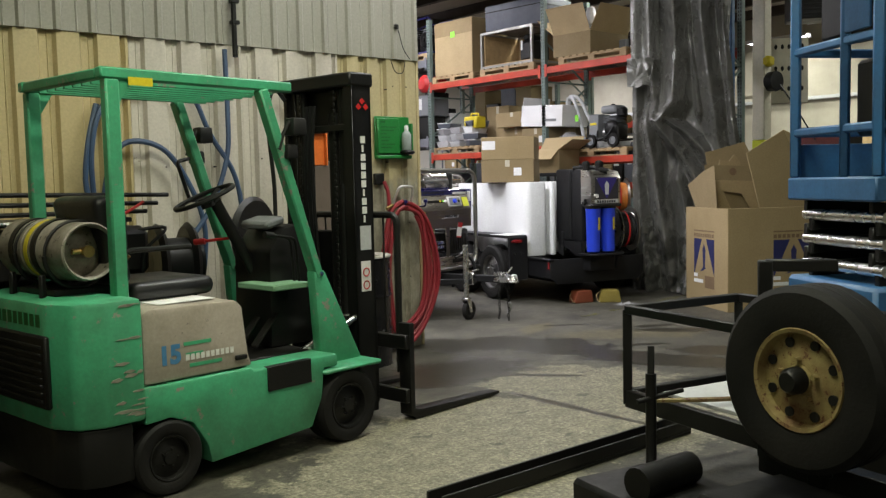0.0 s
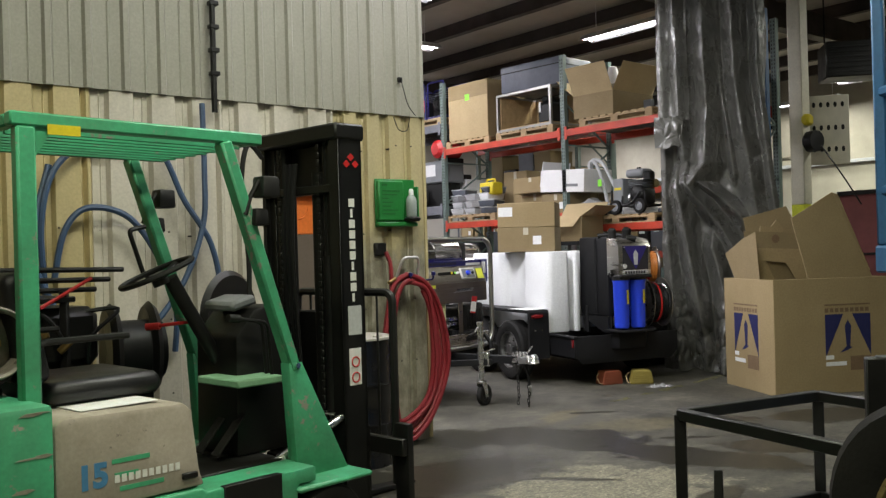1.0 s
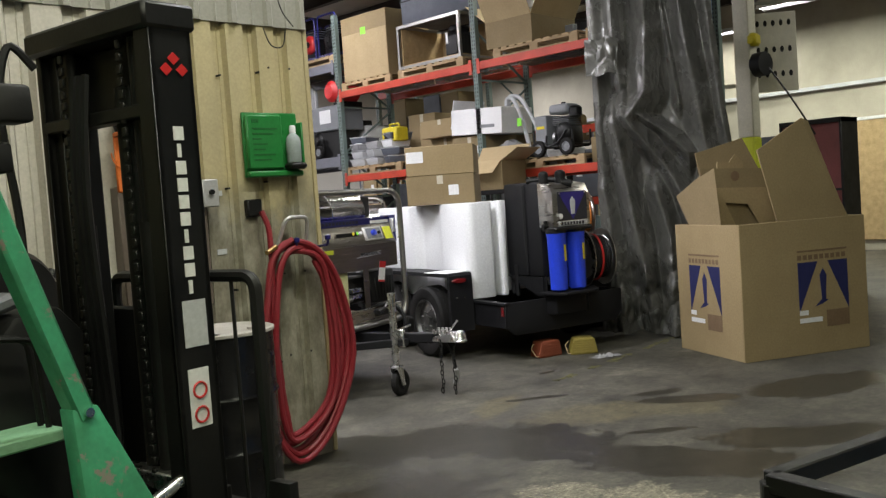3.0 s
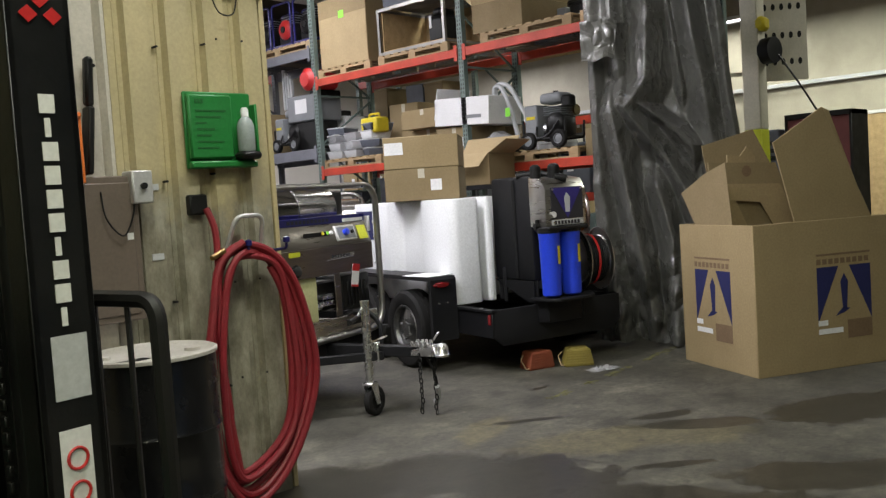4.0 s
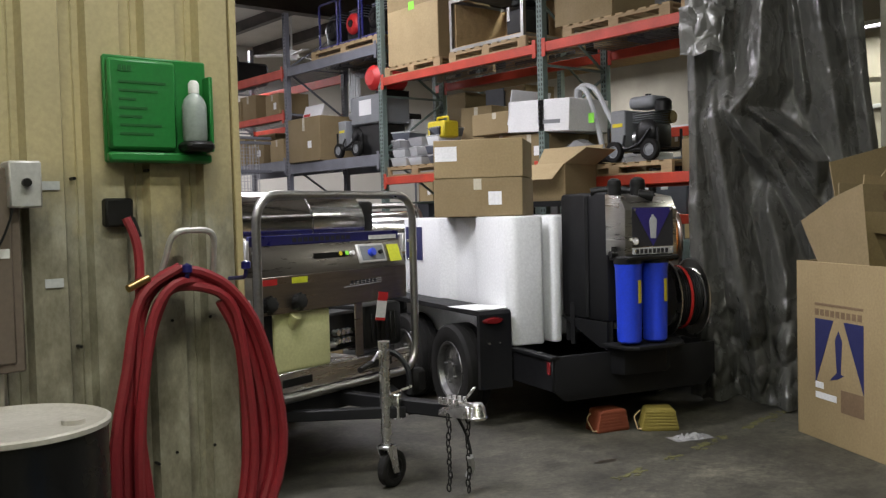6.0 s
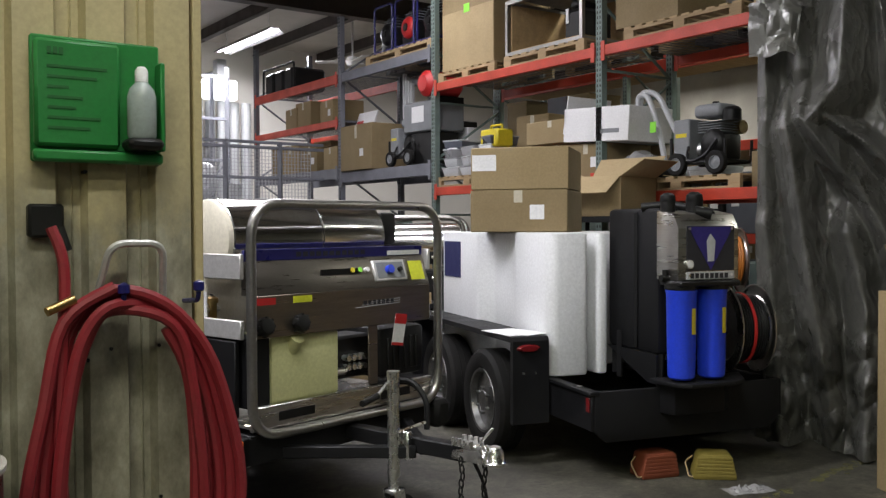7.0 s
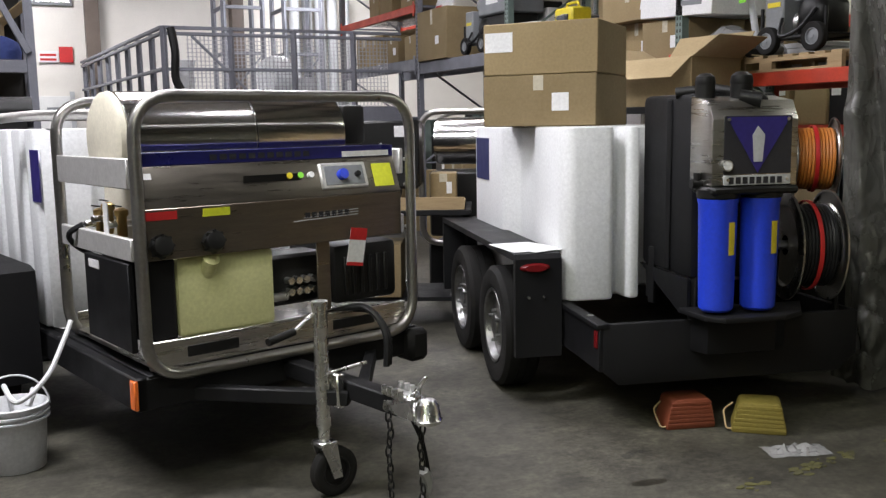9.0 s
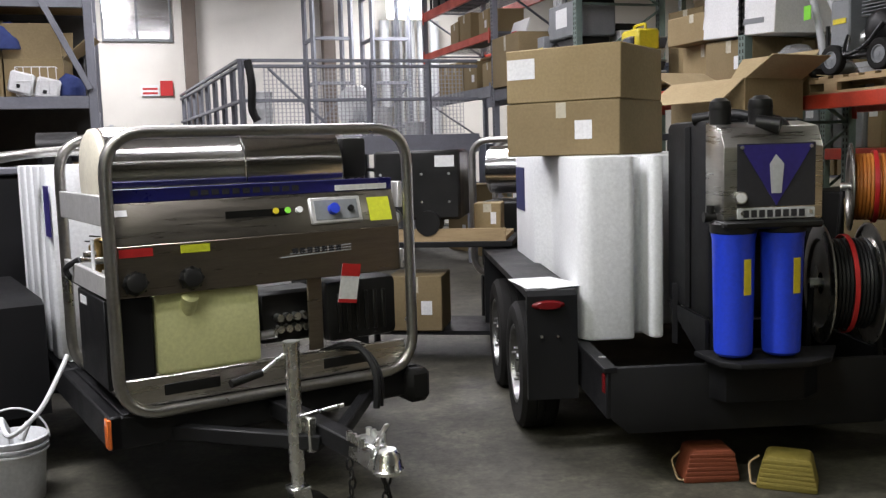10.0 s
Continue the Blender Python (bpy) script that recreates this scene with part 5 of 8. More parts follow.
    bm = sweep(B(), curve_pts([(0.95, 0.1, 0.63), (1.02, -0.1, 0.68), (1.06, -0.2, 0.58), (1.05, -0.22, 0.42)], 6), 0.016, 8)
    sweep(bm, curve_pts([(0.98, 0.1, 0.63), (1.05, -0.09, 0.66), (1.09, -0.18, 0.56), (1.08, -0.2, 0.42)], 6), 0.014, 8)
    part("cable", bm, "blackhose", s)
    bm = B()
    for x in (0.03, W - 0.03):
        for z in (0.75, 1.02, 1.22, 1.34):
            cyl(bm, (x, -0.03, z), (x, -0.018, z), 0.009, 8)
    part("bolts", bm, "chrome", s)


def skid_trailer():
    t = thing("skid_trailer", S1, "black trailer with a drawbar, zinc jack and safety chains", "trailer")
    bm = box(B(), (-0.02, -0.022, 0.39), (1.38, 0.03, 0.525), 0.008)
    box(bm, (-0.02, 0.95, 0.40), (1.38, 1.0, 0.535), 0.008)
    box(bm, (-0.025, -0.022, 0.39), (0.03, 2.4, 0.528), 0.008)
    box(bm, (1.33, -0.022, 0.39), (1.385, 2.4, 0.528), 0.008)
    box(bm, (0.03, -0.02, 0.50), (1.33, 2.4, 0.532), 0.004)
    part("frame", bm, "satin_black", t)
    part("reflector", box(B(), (-0.033, -0.03, 0.40), (-0.015, 0.02, 0.52), 0.004), "amber", t)
    part("bumper_end", box(B(), (1.3, -0.08, 0.36), (1.42, 0.08, 0.52), 0.025), "rubber", t)
    part("drawbar", bar(B(), (0.66, 0.5, 0.45), (0.70, -0.80, 0.45), 0.075, 0.075, 0.006), "satin_black", t)
    part("tongue_brace", bar(B(), (0.15, 0.1, 0.42), (0.66, -0.5, 0.42), 0.05, 0.06, 0.006), "satin_black", t)
    part("tongue_brace", bar(B(), (1.2, 0.1, 0.42), (0.72, -0.5, 0.42), 0.05, 0.06, 0.006), "satin_black", t)
    c = part("coupler", tap_box(B(), (0.655, -0.93, 0.42), (0.745, -0.72, 0.5), (0.665, -0.9, 0.735, -0.72), 0.012), "chrome", t, "zinc plated ball coupler")
    bm = lathe(B(), [(0, 0.07), (0.03, 0.065), (0.045, 0.04), (0.05, 0.0), (0.056, -0.006), (0.05, -0.02), (0.04, -0.02)], pose(0.70, -0.95, 0.44), 20)
    part("ball_socket", bm, "chrome", c)
    bm = bar(B(), (0.70, -0.86, 0.5), (0.715, -0.93, 0.585), 0.02, 0.012)
    part("latch", bm, "chrome", c)
    for i in range(4):
        for x in (0.66, 0.74):
            part("bolt", cyl(B(), (x, -0.74 - i * 0.035, 0.49), (x, -0.74 - i * 0.035, 0.523), 0.012, 6), "chrome", c)
    # jack
    j = part("jack", cyl(cyl(B(), (0.585, -0.42, 0.3), (0.585, -0.42, 0.79), 0.03, 16), (0.585, -0.42, 0.79), (0.585, -0.42, 0.815), 0.033, 16), "chrome", t, "zinc plated trailer jack")
    part("inner_tube", cyl(B(), (0.585, -0.42, 0.235), (0.585, -0.42, 0.31), 0.025, 14), "chrome", j)
    bm = box(B(), (0.61, -0.49, 0.38), (0.645, -0.36, 0.52), 0.006)
    cyl(bm, (0.58, -0.45, 0.52), (0.78, -0.45, 0.535), 0.008, 8)
    part("clamp", bm, "chrome", j)
    bm = sweep(B(), rounded([(0.585, -0.40, 0.77), (0.54, -0.42, 0.76), (0.42, -0.45, 0.70)], 0.02), 0.008)
    part("crank", bm, "chrome", j)
    part("crank_grip", cyl(B(), (0.45, -0.443, 0.715), (0.32, -0.475, 0.70), 0.016, 10), "black", j)
    bm = B()
    for y in (-0.455, -0.385):
        prism(bm, [(0.548, 0.225), (0.622, 0.225), (0.645, 0.08), (0.605, 0.08)], 1, y - 0.003, y + 0.003)
    box(bm, (0.545, -0.46, 0.22), (0.625, -0.38, 0.24), 0.004)
    part("fork", bm, "chrome", j)
    wheel_parts(j, (0.625, -0.42, 0.102), 0.102, 0.055, (0, -1, 0), "black", "caster", 0.6, 0)
    # chains
    for x, y, l in ((0.62, -0.82, 0.42), (0.74, -0.86, 0.45)):
        bm = B()
        n = int(l / 0.034)
        for i in range(n):
            z = 0.43 - i * 0.034
            m = pose(x + 0.004 * math.sin(i), y + 0.004 * math.cos(i * 1.7), z, 90, 0, 90 * (i % 2))
            sweep(bm, [m @ Vector((0.012 * math.cos(a), 0.022 * math.sin(a), 0)) for a in [math.pi * k / 6 for k in range(12)]], 0.0045, 5, True)
        part("chain", bm, "black", t)
    bm = sweep(B(), curve_pts([(0.76, -0.84, 0.08), (0.77, -0.86, 0.14), (0.74, -0.87, 0.2)], 5), 0.02, 6)
    part("wrapped_hook", bm, "plastic_bag", t)
    part("chain_cable", sweep(B(), curve_pts([(0.72, -0.78, 0.45), (0.76, -0.84, 0.3), (0.78, -0.86, 0.12)], 6), 0.009, 6), "blackhose", t)
    # wheels and fender boxes
    for x, s in ((-0.2, -1), (1.56, 1)):
        wheel_parts(t, (x, 1.6, 0.33), 0.33, 0.2, (s, 0, 0), "chrome", lugs=5)
        bm = B()
        prism(bm, [(1.08, 0.3), (1.08, 0.84), (1.16, 0.86), (2.25, 0.86), (2.33, 0.3), (2.3, 0.3), (2.22, 0.82), (1.16, 0.82), (1.11, 0.8), (1.11, 0.3)], 0, min(x - 0.14 * 1, x + 0.14), max(x - 0.14, x + 0.14))
        box(bm, (x - 0.14, 1.1, 0.4), (x - 0.125, 2.28, 0.84)) if s < 0 else None
        part("fender", bm, "satin_black", t)
    bm = box(B(), (0.0, 2.3, 0.3), (1.36, 2.36, 0.4))
    part("axle_beam", box(bm, (-0.1, 1.56, 0.3), (1.46, 1.64, 0.38), 0.01), "satin_black", t)


def poly_tank(m, name, w, d, h, label):
    t = thing(name, m, label, "water tank")
    # plan outline with vertical flutes
    pts = []
    for a, b, n, nx, ny in (((0, 0), (w, 0), 3, 0, 1), ((w, 0), (w, d), 5, -1, 0), ((w, d), (0, d), 3, 0, -1), ((0, d), (0, 0), 5, 1, 0)):
        for i in range(n):
            for s, o in ((0.0, 0.0), (0.5, 0.0), (0.58, 0.035), (0.86, 0.035), (0.94, 0.0)):
                if s == 0.0 and i == 0:
                    continue
                f = (i + s) / n
                if f > 0.985 or f < 0.02:
                    continue
                pts.append((a[0] + (b[0] - a[0]) * f + nx * o, a[1] + (b[1] - a[1]) * f + ny * o))
        pts.append((b[0] - (0.03 if b[0] > a[0] else -0.03 if b[0] < a[0] else 0), b[1] - (0.03 if b[1] > a[1] else -0.03 if b[1] < a[1] else 0)))
    part("shell", prism(B(), pts, 2, 0, h, 0.012), "poly", t)
    return t


skid()
skid_trailer()
tk = poly_tank(S1 @ pose(0.0, 1.06, 0.54), "water_tank", 1.36, 1.15, 0.97, "white fluted polyethylene water tank on the trailer")
part("lid", lathe(B(), [(0, 0.06), (0.2, 0.06), (0.21, 0.0)], pose(0.7, 0.6, 0.97), 24), "poly", tk)
part("tank_label", box(B(), (-0.004, 0.05, 0.62), (0.002, 0.17, 0.87)), "purple", tk, "dark blue label")


def bucket():
    b = thing("bucket", pose(5.36, 8.33, 0), "white plastic bucket with a wire handle on the floor", "bucket")
    part("pail", lathe(B(), [(0, 0.004), (0.115, 0.0), (0.12, 0.006), (0.14, 0.28), (0.148, 0.28), (0.15, 0.295), (0.143, 0.3), (0.136, 0.285), (0.117, 0.02), (0, 0.02)], None, 32), "poly", b)
    for z in (0.235, 0.26):
        part("rim_ring", lathe(B(), [(0.136, z - 0.006), (0.15, z - 0.004), (0.15, z + 0.004), (0.138, z + 0.006)], None, 32), "poly", b)
    part("handle", sweep(B(), [(0.15 * math.cos(a), 0.02, 0.27 + 0.15 * math.sin(a)) for a in [math.pi * i / 14 for i in range(15)]], 0.005, 6), "poly", b)
    h = thing("clear_hose", pose(0, 0, 0), "clear plastic hose running from the washer into the bucket", "hose")
    part("tube", sweep(B(), curve_pts([(5.62, 8.25, 0.66), (5.58, 8.2, 0.58), (5.5, 8.12, 0.45), (5.38, 8.1, 0.36), (5.33, 8.25, 0.40), (5.35, 8.32, 0.3), (5.36, 8.33, 0.1)], 7), 0.011, 8), "poly", h)
    part("end", sweep(B(), [(5.45, 8.16, 0.40), (5.42, 8.13, 0.33)], 0.014, 8), "poly", h)


bucket()


# ---- second trailer ----
T2 = pose(7.87, 7.40, 0, 0, 0, -15)


def hull_trailer():
    t = thing("wash_trailer", T2, "black tandem-axle wash trailer with fenders and chrome wheels", "trailer")
    W = 1.36
    bm = B()
    for x in (0.0, W - 0.03):
        part("side_wall", box(B(), (x, 0.0, 0.32), (x + 0.03, 3.2, 0.55), 0.006), "satin_black", t)
    prism(bm, [(0.02, 0.55), (0.02, 0.32), (0.10, 0.25), (W - 0.10, 0.25), (W - 0.02, 0.32), (W - 0.02, 0.55)], 1, -0.004, 0.035, 0.006)
    part("front_wall", bm, "satin_black", t)
    part("bed", box(B(), (0.03, 0.035, 0.32), (W - 0.03, 3.2, 0.36), 0.004), "satin_black", t)
    part("top_lip", box(B(), (-0.015, -0.008, 0.53), (0.05, 0.6, 0.554), 0.004), "satin_black", t)
    part("cross_member", box(B(), (0.05, 0.40, 0.36), (0.45, 0.56, 0.40), 0.004), "satin_black", t)
    bm = B()
    prism(bm, [(0.40, 0.02), (0.43, -0.2), (0.5, -0.27), (0.8, -0.27), (0.92, -0.2), (1.05, 0.02)], 2, 0.585, 0.61, 0.006)
    prism(bm, [(0.45, 0.02), (0.5, -0.1), (0.85, -0.1), (0.98, 0.02)], 2, 0.4, 0.585, 0.004)
    part("filter_shelf", bm, "satin_black", t)
    part("side_marker", box(B(), (-0.006, 0.02, 0.43), (0.004, 0.06, 0.515), 0.003), "taillight", t, "red side marker")
    part("rivet", cyl(B(), (0.03, 0.2, 0.55), (0.03, 0.2, 0.556), 0.018, 12), "chrome", t)
    for x0, x1, s in ((-0.27, -0.02, -1), (W + 0.02, W + 0.27, 1)):
        bm = B()
        prism(bm, [(0.5, 0.28), (0.5, 0.80), (0.52, 0.825), (2.5, 0.825), (2.5, 0.3), (2.46, 0.3), (2.46, 0.79), (0.54, 0.79), (0.54, 0.28)], 0, x0, x1)
        fo = part("fender", bm, "satin_black", t)
        if s < 0:
            part("tail_light", lathe(B(), [(0, 0.02), (0.04, 0.018), (0.055, 0.0)], pose(-0.165, 0.497, 0.755, 90) @ Matrix.Diagonal((1.5, 0.45, 1, 1)), 20), "taillight", fo, "red oval tail light")
            for x in (-0.2, -0.12):
                part("loop_bolt", cyl(B(), (x, 0.5, 0.60), (x, 0.485, 0.60), 0.007, 8), "chrome", fo)
        for y in (1.02, 1.9):
            wheel_parts(t, (x0 + 0.1 if s < 0 else x1 - 0.1, y, 0.345), 0.345, 0.21, (s, 0, 0), "rim_chrome_shaded", lugs=6, rim=0.62)
    bm = B()
    for y in (1.02, 1.9):
        cyl(bm, (-0.1, y, 0.3), (W + 0.1, y, 0.3), 0.04, 10)
    bar(bm, (W / 2, 0.6, 0.2), (W / 2, 3.2, 0.2), 0.1, 0.08)
    part("axle", bm, "satin_black", t)
    bm = B()
    bar(bm, (0.46, 0.45, 0.55), (0.46, 0.45, 0.85), 0.035, 0.035)
    prism(bm, [(0.60, 0.742), (0.03, 0.742), (0.03, 0.565), (0.12, 0.565)], 0, 0.455, 0.47)
    part("stand", bm, "satin_black", t)
    return t


def recycle_unit():
    r = thing("water_recycler", T2, "water recovery unit with steel panel and two blue filters", "water recycler")
    bm = box(B(), (0.46, 0.02, 0.74), (0.90, 0.6, 1.625), 0.03, seg=2)
    part("dark_tank", bm, "satin_black", r, "tall black tank")
    bm = B()
    bar(bm, (0.452, 0.25, 0.76), (0.452, 0.25, 1.6), 0.02, 0.03)
    part("tank_rib", bm, "satin_black", r)
    bm = B()
    for x in (0.5, 0.86):
        for y in (0.05, 0.57):
            part("leg", bar(B(), (x, y, 0.56), (x, y, 0.76), 0.035, 0.035), "satin_black", r)
    # steel cabinet with sloping roof
    bm = prism(B(), [(0.02, 1.20), (-0.2, 1.20), (-0.2, 1.50), (-0.15, 1.585), (0.02, 1.61)], 0, 0.45, 0.87, 0.006)
    part("cabinet", bm, "steel", r, "stainless steel cabinet")
    bm = prism(B(), [(0.505, 1.515), (0.835, 1.515), (0.835, 1.255), (0.505, 1.255)], 1, -0.204, -0.199)
    g = part("front_graphic", bm, "print_dark", r, "dark panel with a blue triangle")
    part("triangle", prism(B(), [(0.515, 1.51), (0.825, 1.51), (0.67, 1.26)], 1, -0.207, -0.2035), "purple", g)
    bm = B()
    prism(bm, [(0.648, 1.31), (0.69, 1.31), (0.70, 1.43), (0.665, 1.47), (0.64, 1.43)], 1, -0.2095, -0.2065)
    part("emblem", bm, "lightgrey", g)
    bm = box(B(), (0.505, -0.206, 1.205), (0.835, -0.199, 1.25), 0.002)
    part("name_strip", bm, "lightgrey", r)
    part("name_lettering", letter_bars(B(), 0.53, 1.212, 0.80, 1.242, 8, lambda u, v, d: (u, -0.206 - d, v)), "print_dark", r)
    c = part("gauge", cyl(B(), (0.515, -0.2, 1.295), (0.515, -0.225, 1.295), 0.026, 20), "chrome", r, "round pressure gauge")
    part("dial", cyl(B(), (0.515, -0.225, 1.295), (0.515, -0.227, 1.295), 0.021, 20), "paper", c)
    for x in (0.525, 0.815):
        for z in (1.23, 1.5):
            part("bolt", cyl(B(), (x, -0.199, z), (x, -0.21, z), 0.008, 8), "chrome", r)
    bm = B()
    for x, y, z, s in ((0.5, -0.02, 1.66, 0.045), (0.66, -0.06, 1.66, 0.05)):
        cyl(bm, (x, y, z - 0.08), (x, y, z), s, 16)
        lathe(bm, [(s, 0), (s * 1.05, 0.01), (s * 0.95, s * 0.8), (s * 0.5, s * 1.15), (0, s * 1.2)], pose(x, y, z), 16)
    sweep(bm, rounded([(0.46, 0.2, 1.63), (0.6, 0.1, 1.645), (0.66, -0.02, 1.62), (0.74, -0.1, 1.6), (0.74, -0.14, 1.53)], 0.05), 0.028, 10)
    cyl(bm, (0.62, -0.12, 1.60), (0.7, -0.17, 1.585), 0.035, 12)
    part("top_fitting", bm, "black", r)
    part("side_valve", cyl(cyl(B(), (0.455, -0.1, 1.21), (0.40, -0.1, 1.21), 0.022, 10), (0.43, -0.1, 1.19), (0.43, -0.1, 1.26), 0.018, 10), "black", r)
    bm = box(B(), (0.44, -0.24, 1.165), (0.86, -0.02, 1.20), 0.01)
    part("manifold", bm, "black", r)
    for x in (0.515, 0.725):
        b = part("blue_filter", lathe(B(), [(0, 0.62), (0.065, 0.622), (0.078, 0.635), (0.08, 0.66), (0.088, 1.12), (0.092, 1.13), (0.092, 1.15), (0, 1.15)], pose(x, -0.14, 0), 32), "blue_bb", r, "tall blue filter housing")
        part("filter_cap", lathe(B(), [(0.094, 1.145), (0.098, 1.15), (0.098, 1.185), (0.08, 1.20), (0, 1.20)], pose(x, -0.14, 0), 24), "black", b)
        p = B()
        seg = 5
        for i in range(seg):
            a0, a1 = radians(-82 + 26 * i / seg), radians(-82 + 26 * (i + 1) / seg)
            v = [p.verts.new((x + 0.0868 * math.cos(a), -0.14 + 0.0868 * math.sin(a), z)) for a, z in ((a0, 0.89), (a1, 0.89), (a1, 1.04), (a0, 1.04))]
            p.faces.new(v)
        bmesh.ops.solidify(p, geom=p.faces[:], thickness=-0.002)
        part("filter_label", p, "yellow", b)
    return r


def hose_reel(m, r, w, hose, label, drum_mat="black"):
    h = thing("hose_reel", m, label, "hose reel")
    for s in (-1, 1):
        part("flange", lathe(B(), [(0.05, s * w / 2), (r * 0.7, s * w / 2), (r * 0.75, s * w * 0.56), (r * 0.97, s * w * 0.56), (r, s * w * 0.54), (r, s * w * 0.5), (r * 0.96, s * w * 0.5)], None, 40), "steel", h)
    part("hub", lathe(B(), [(r * 0.45, -w / 2), (r * 0.45, w / 2)], None, 24), drum_mat, h)
    n = 11
    # one hose wound as a spiral in two layers
    turns = [(r * 0.64, -1, 1), (r * 0.72, 1, -1)]
    for rr, z0, z1 in turns:
        pts = [(rr * math.cos(2 * math.pi * j / 24), rr * math.sin(2 * math.pi * j / 24), w * 0.46 * (z0 + (z1 - z0) * j / (24 * n))) for j in range(24 * n + 1)]
        part("wound_hose", sweep(B(), pts, w / n * 0.5, 6), hose, h)
    part("axle", cyl(B(), (0, 0, -w * 0.75), (0, 0, w * 0.75), 0.025, 12), "chrome", h)
    part("red_band", lathe(B(), [(r * 0.8, -w * 0.05), (r * 0.82, -w * 0.05), (r * 0.82, w * 0.05), (r * 0.8, w * 0.05)], None, 32), "red", h)
    for s in (-1, 1):
        part("stand", sweep(B(), [(0, 0, s * w * 0.7), (-0.02, -r - 0.09, s * w * 0.8)], 0.014, 6), "satin_black", h)
    return h


hull_trailer()
recycle_unit()
hose_reel(T2 @ pose(1.13, 0.12, 0.87, 90, 0, 78), 0.275, 0.2, "blackhose", "steel hose reel wound with black hose on the trailer")
tk = thing("trailer_water_tank", T2, "white polyethylene water tank with stepped corners on the trailer", "water tank")
bm = B()
prism(bm, [(0.0, 0.62), (0.03, 0.56), (0.06, 0.54), (0.265, 0.54), (0.285, 0.56), (0.29, 0.64), (0.31, 0.68), (0.35, 0.68), (0.355, 0.6), (0.37, 0.55), (0.43, 0.55), (0.44, 0.9), (1.3, 0.9), (1.3, 2.35), (-0.05, 2.35), (-0.05, 1.62),
           (0.0, 1.55), (0.05, 1.5), (0.05, 1.12), (0.0, 1.06)], 2, 0.555, 1.475, 0.018)
part("shell", bm, "poly", tk)
part("tank_label", box(B(), (-0.055, 1.95, 1.12), (-0.049, 2.3, 1.40)), "logo_blue", tk)
pp = thing("paper_sheets", T2 @ pose(-0.14, 0.75, 0.826, 0, 0, 8), "loose white paper sheets lying on the trailer fender", "paper")
part("sheet", box(B(), (-0.14, -0.16, 0), (0.1, 0.2, 0.003)), "paper", pp)
part("sheet", box(B(), (-0.1, -0.2, 0.003), (0.13, 0.14, 0.006), 0, pose(0, 0, 0, 0, 0, 14)), "paper", pp)

# two closed cartons stacked on the tank
ca, sa = math.cos(radians(-53)), math.sin(radians(-53))
cx, cy = 7.95 + 0.34 * ca - 0.30 * sa, 8.67 + 0.34 * sa + 0.30 * ca
for i in range(2):
    c = carton(pose(cx, cy, 1.477 + i * 0.292, 0, 0, -53 + i * 1.2), (0.68, 0.60, 0.29), "brown cardboard carton stacked on the white tank" if i == 0 else "brown cardboard carton with a large white label on top of another", i == 0, "cartons on the tank", sticker=(i == 0))
    if i:
        part("label", box(B(), (-0.33, -0.3025, 0.13), (-0.16, -0.3005, 0.24)), "paper", c, "white shipping label")

# ---- chocks and litter ----


def chock(m, mat_, label):
    c = thing("wheel_chock", m, label, "wheel chock", "wheel chocks")
    bm = prism(B(), [(-0.125, 0.0), (0.125, 0.0), (0.128, 0.02), (0.10, 0.14), (0.085, 0.152), (-0.075, 0.152), (-0.095, 0.14), (-0.128, 0.02)], 1, -0.08, 0.08, 0.01)
    part("body", bm, mat_, c)
    for i in range(6):
        z = 0.018 + 0.021 * i
        w = 0.122 - 0.2 * max(0.0, z - 0.02)
        part("rib", box(B(), (-w, -0.083, z), (w, -0.079, z + 0.014), 0.001), mat_, c)
    part("pull_loop", sweep(B(), rounded([(-0.12, 0.02, 0.12), (-0.165, 0.0, 0.09), (-0.15, -0.06, 0.012), (-0.115, -0.07, 0.02)], 0.02), 0.005, 6), "wood", c)


chock(pose(8.36, 7.36, 0, 0, 0, -17), "chock_red", "worn red orange wheel chock on the floor")
chock(pose(8.62, 7.13, 0, 0, 0, -42), "chock_yellow", "worn yellow wheel chock on the floor")


def plastic_litter():
    rng = random.Random(7)
    bm = B()
    n = 14
    vs = {}
    for i in range(n):
        for j in range(8):
            vs[i, j] = bm.verts.new((i * 0.022 - 0.15 + rng.uniform(-.006, .006), j * 0.02 - 0.08 + rng.uniform(-.006, .006), 0.004 + rng.random() ** 2 * 0.05 * math.sin(math.pi * i / (n - 1)) * math.sin(math.pi * j / 7)))
    for i in range(n - 1):
        for j in range(7):
            bm.faces.new((vs[i, j], vs[i + 1, j], vs[i + 1, j + 1], vs[i, j + 1]))
    bmesh.ops.solidify(bm, geom=bm.faces[:], thickness=0.001)
    solo("plastic_wrapper", bm, "plastic_bag", "crumpled clear plastic wrapper on the floor", "litter", m=pose(8.56, 6.83, 0, 0, 0, -20), angle=10)


plastic_litter()


def floor_line():
    rng = random.Random(5)
    bm = B()
    for i in range(230):
        x = 7.5 + rng.random() * 2.6
        if noise.noise((x * 3.1, 0.0, 2.0)) < -0.12:
            continue
        y = 6.56 + (x - 7.5) * 0.105 + rng.gauss(0, 0.022)
        w = rng.uniform(0.006, 0.026)
        turn = rng.uniform(0, 6.28)
        pts = [(x + w * rng.uniform(0.5, 1.6) * math.cos(turn + k * 1.05), y + w * rng.uniform(0.4, 1.0) * math.sin(turn + k * 1.05)) for k in range(6)]
        prism(bm, pts, 2, 0.0005, 0.002 + 0.00001 * i)
    solo("floor_marking", bm, "line", "worn yellow floor marking line", "floor marking", kind="structure")


floor_line()


# ---- pallet racks ----
RX = 10.42


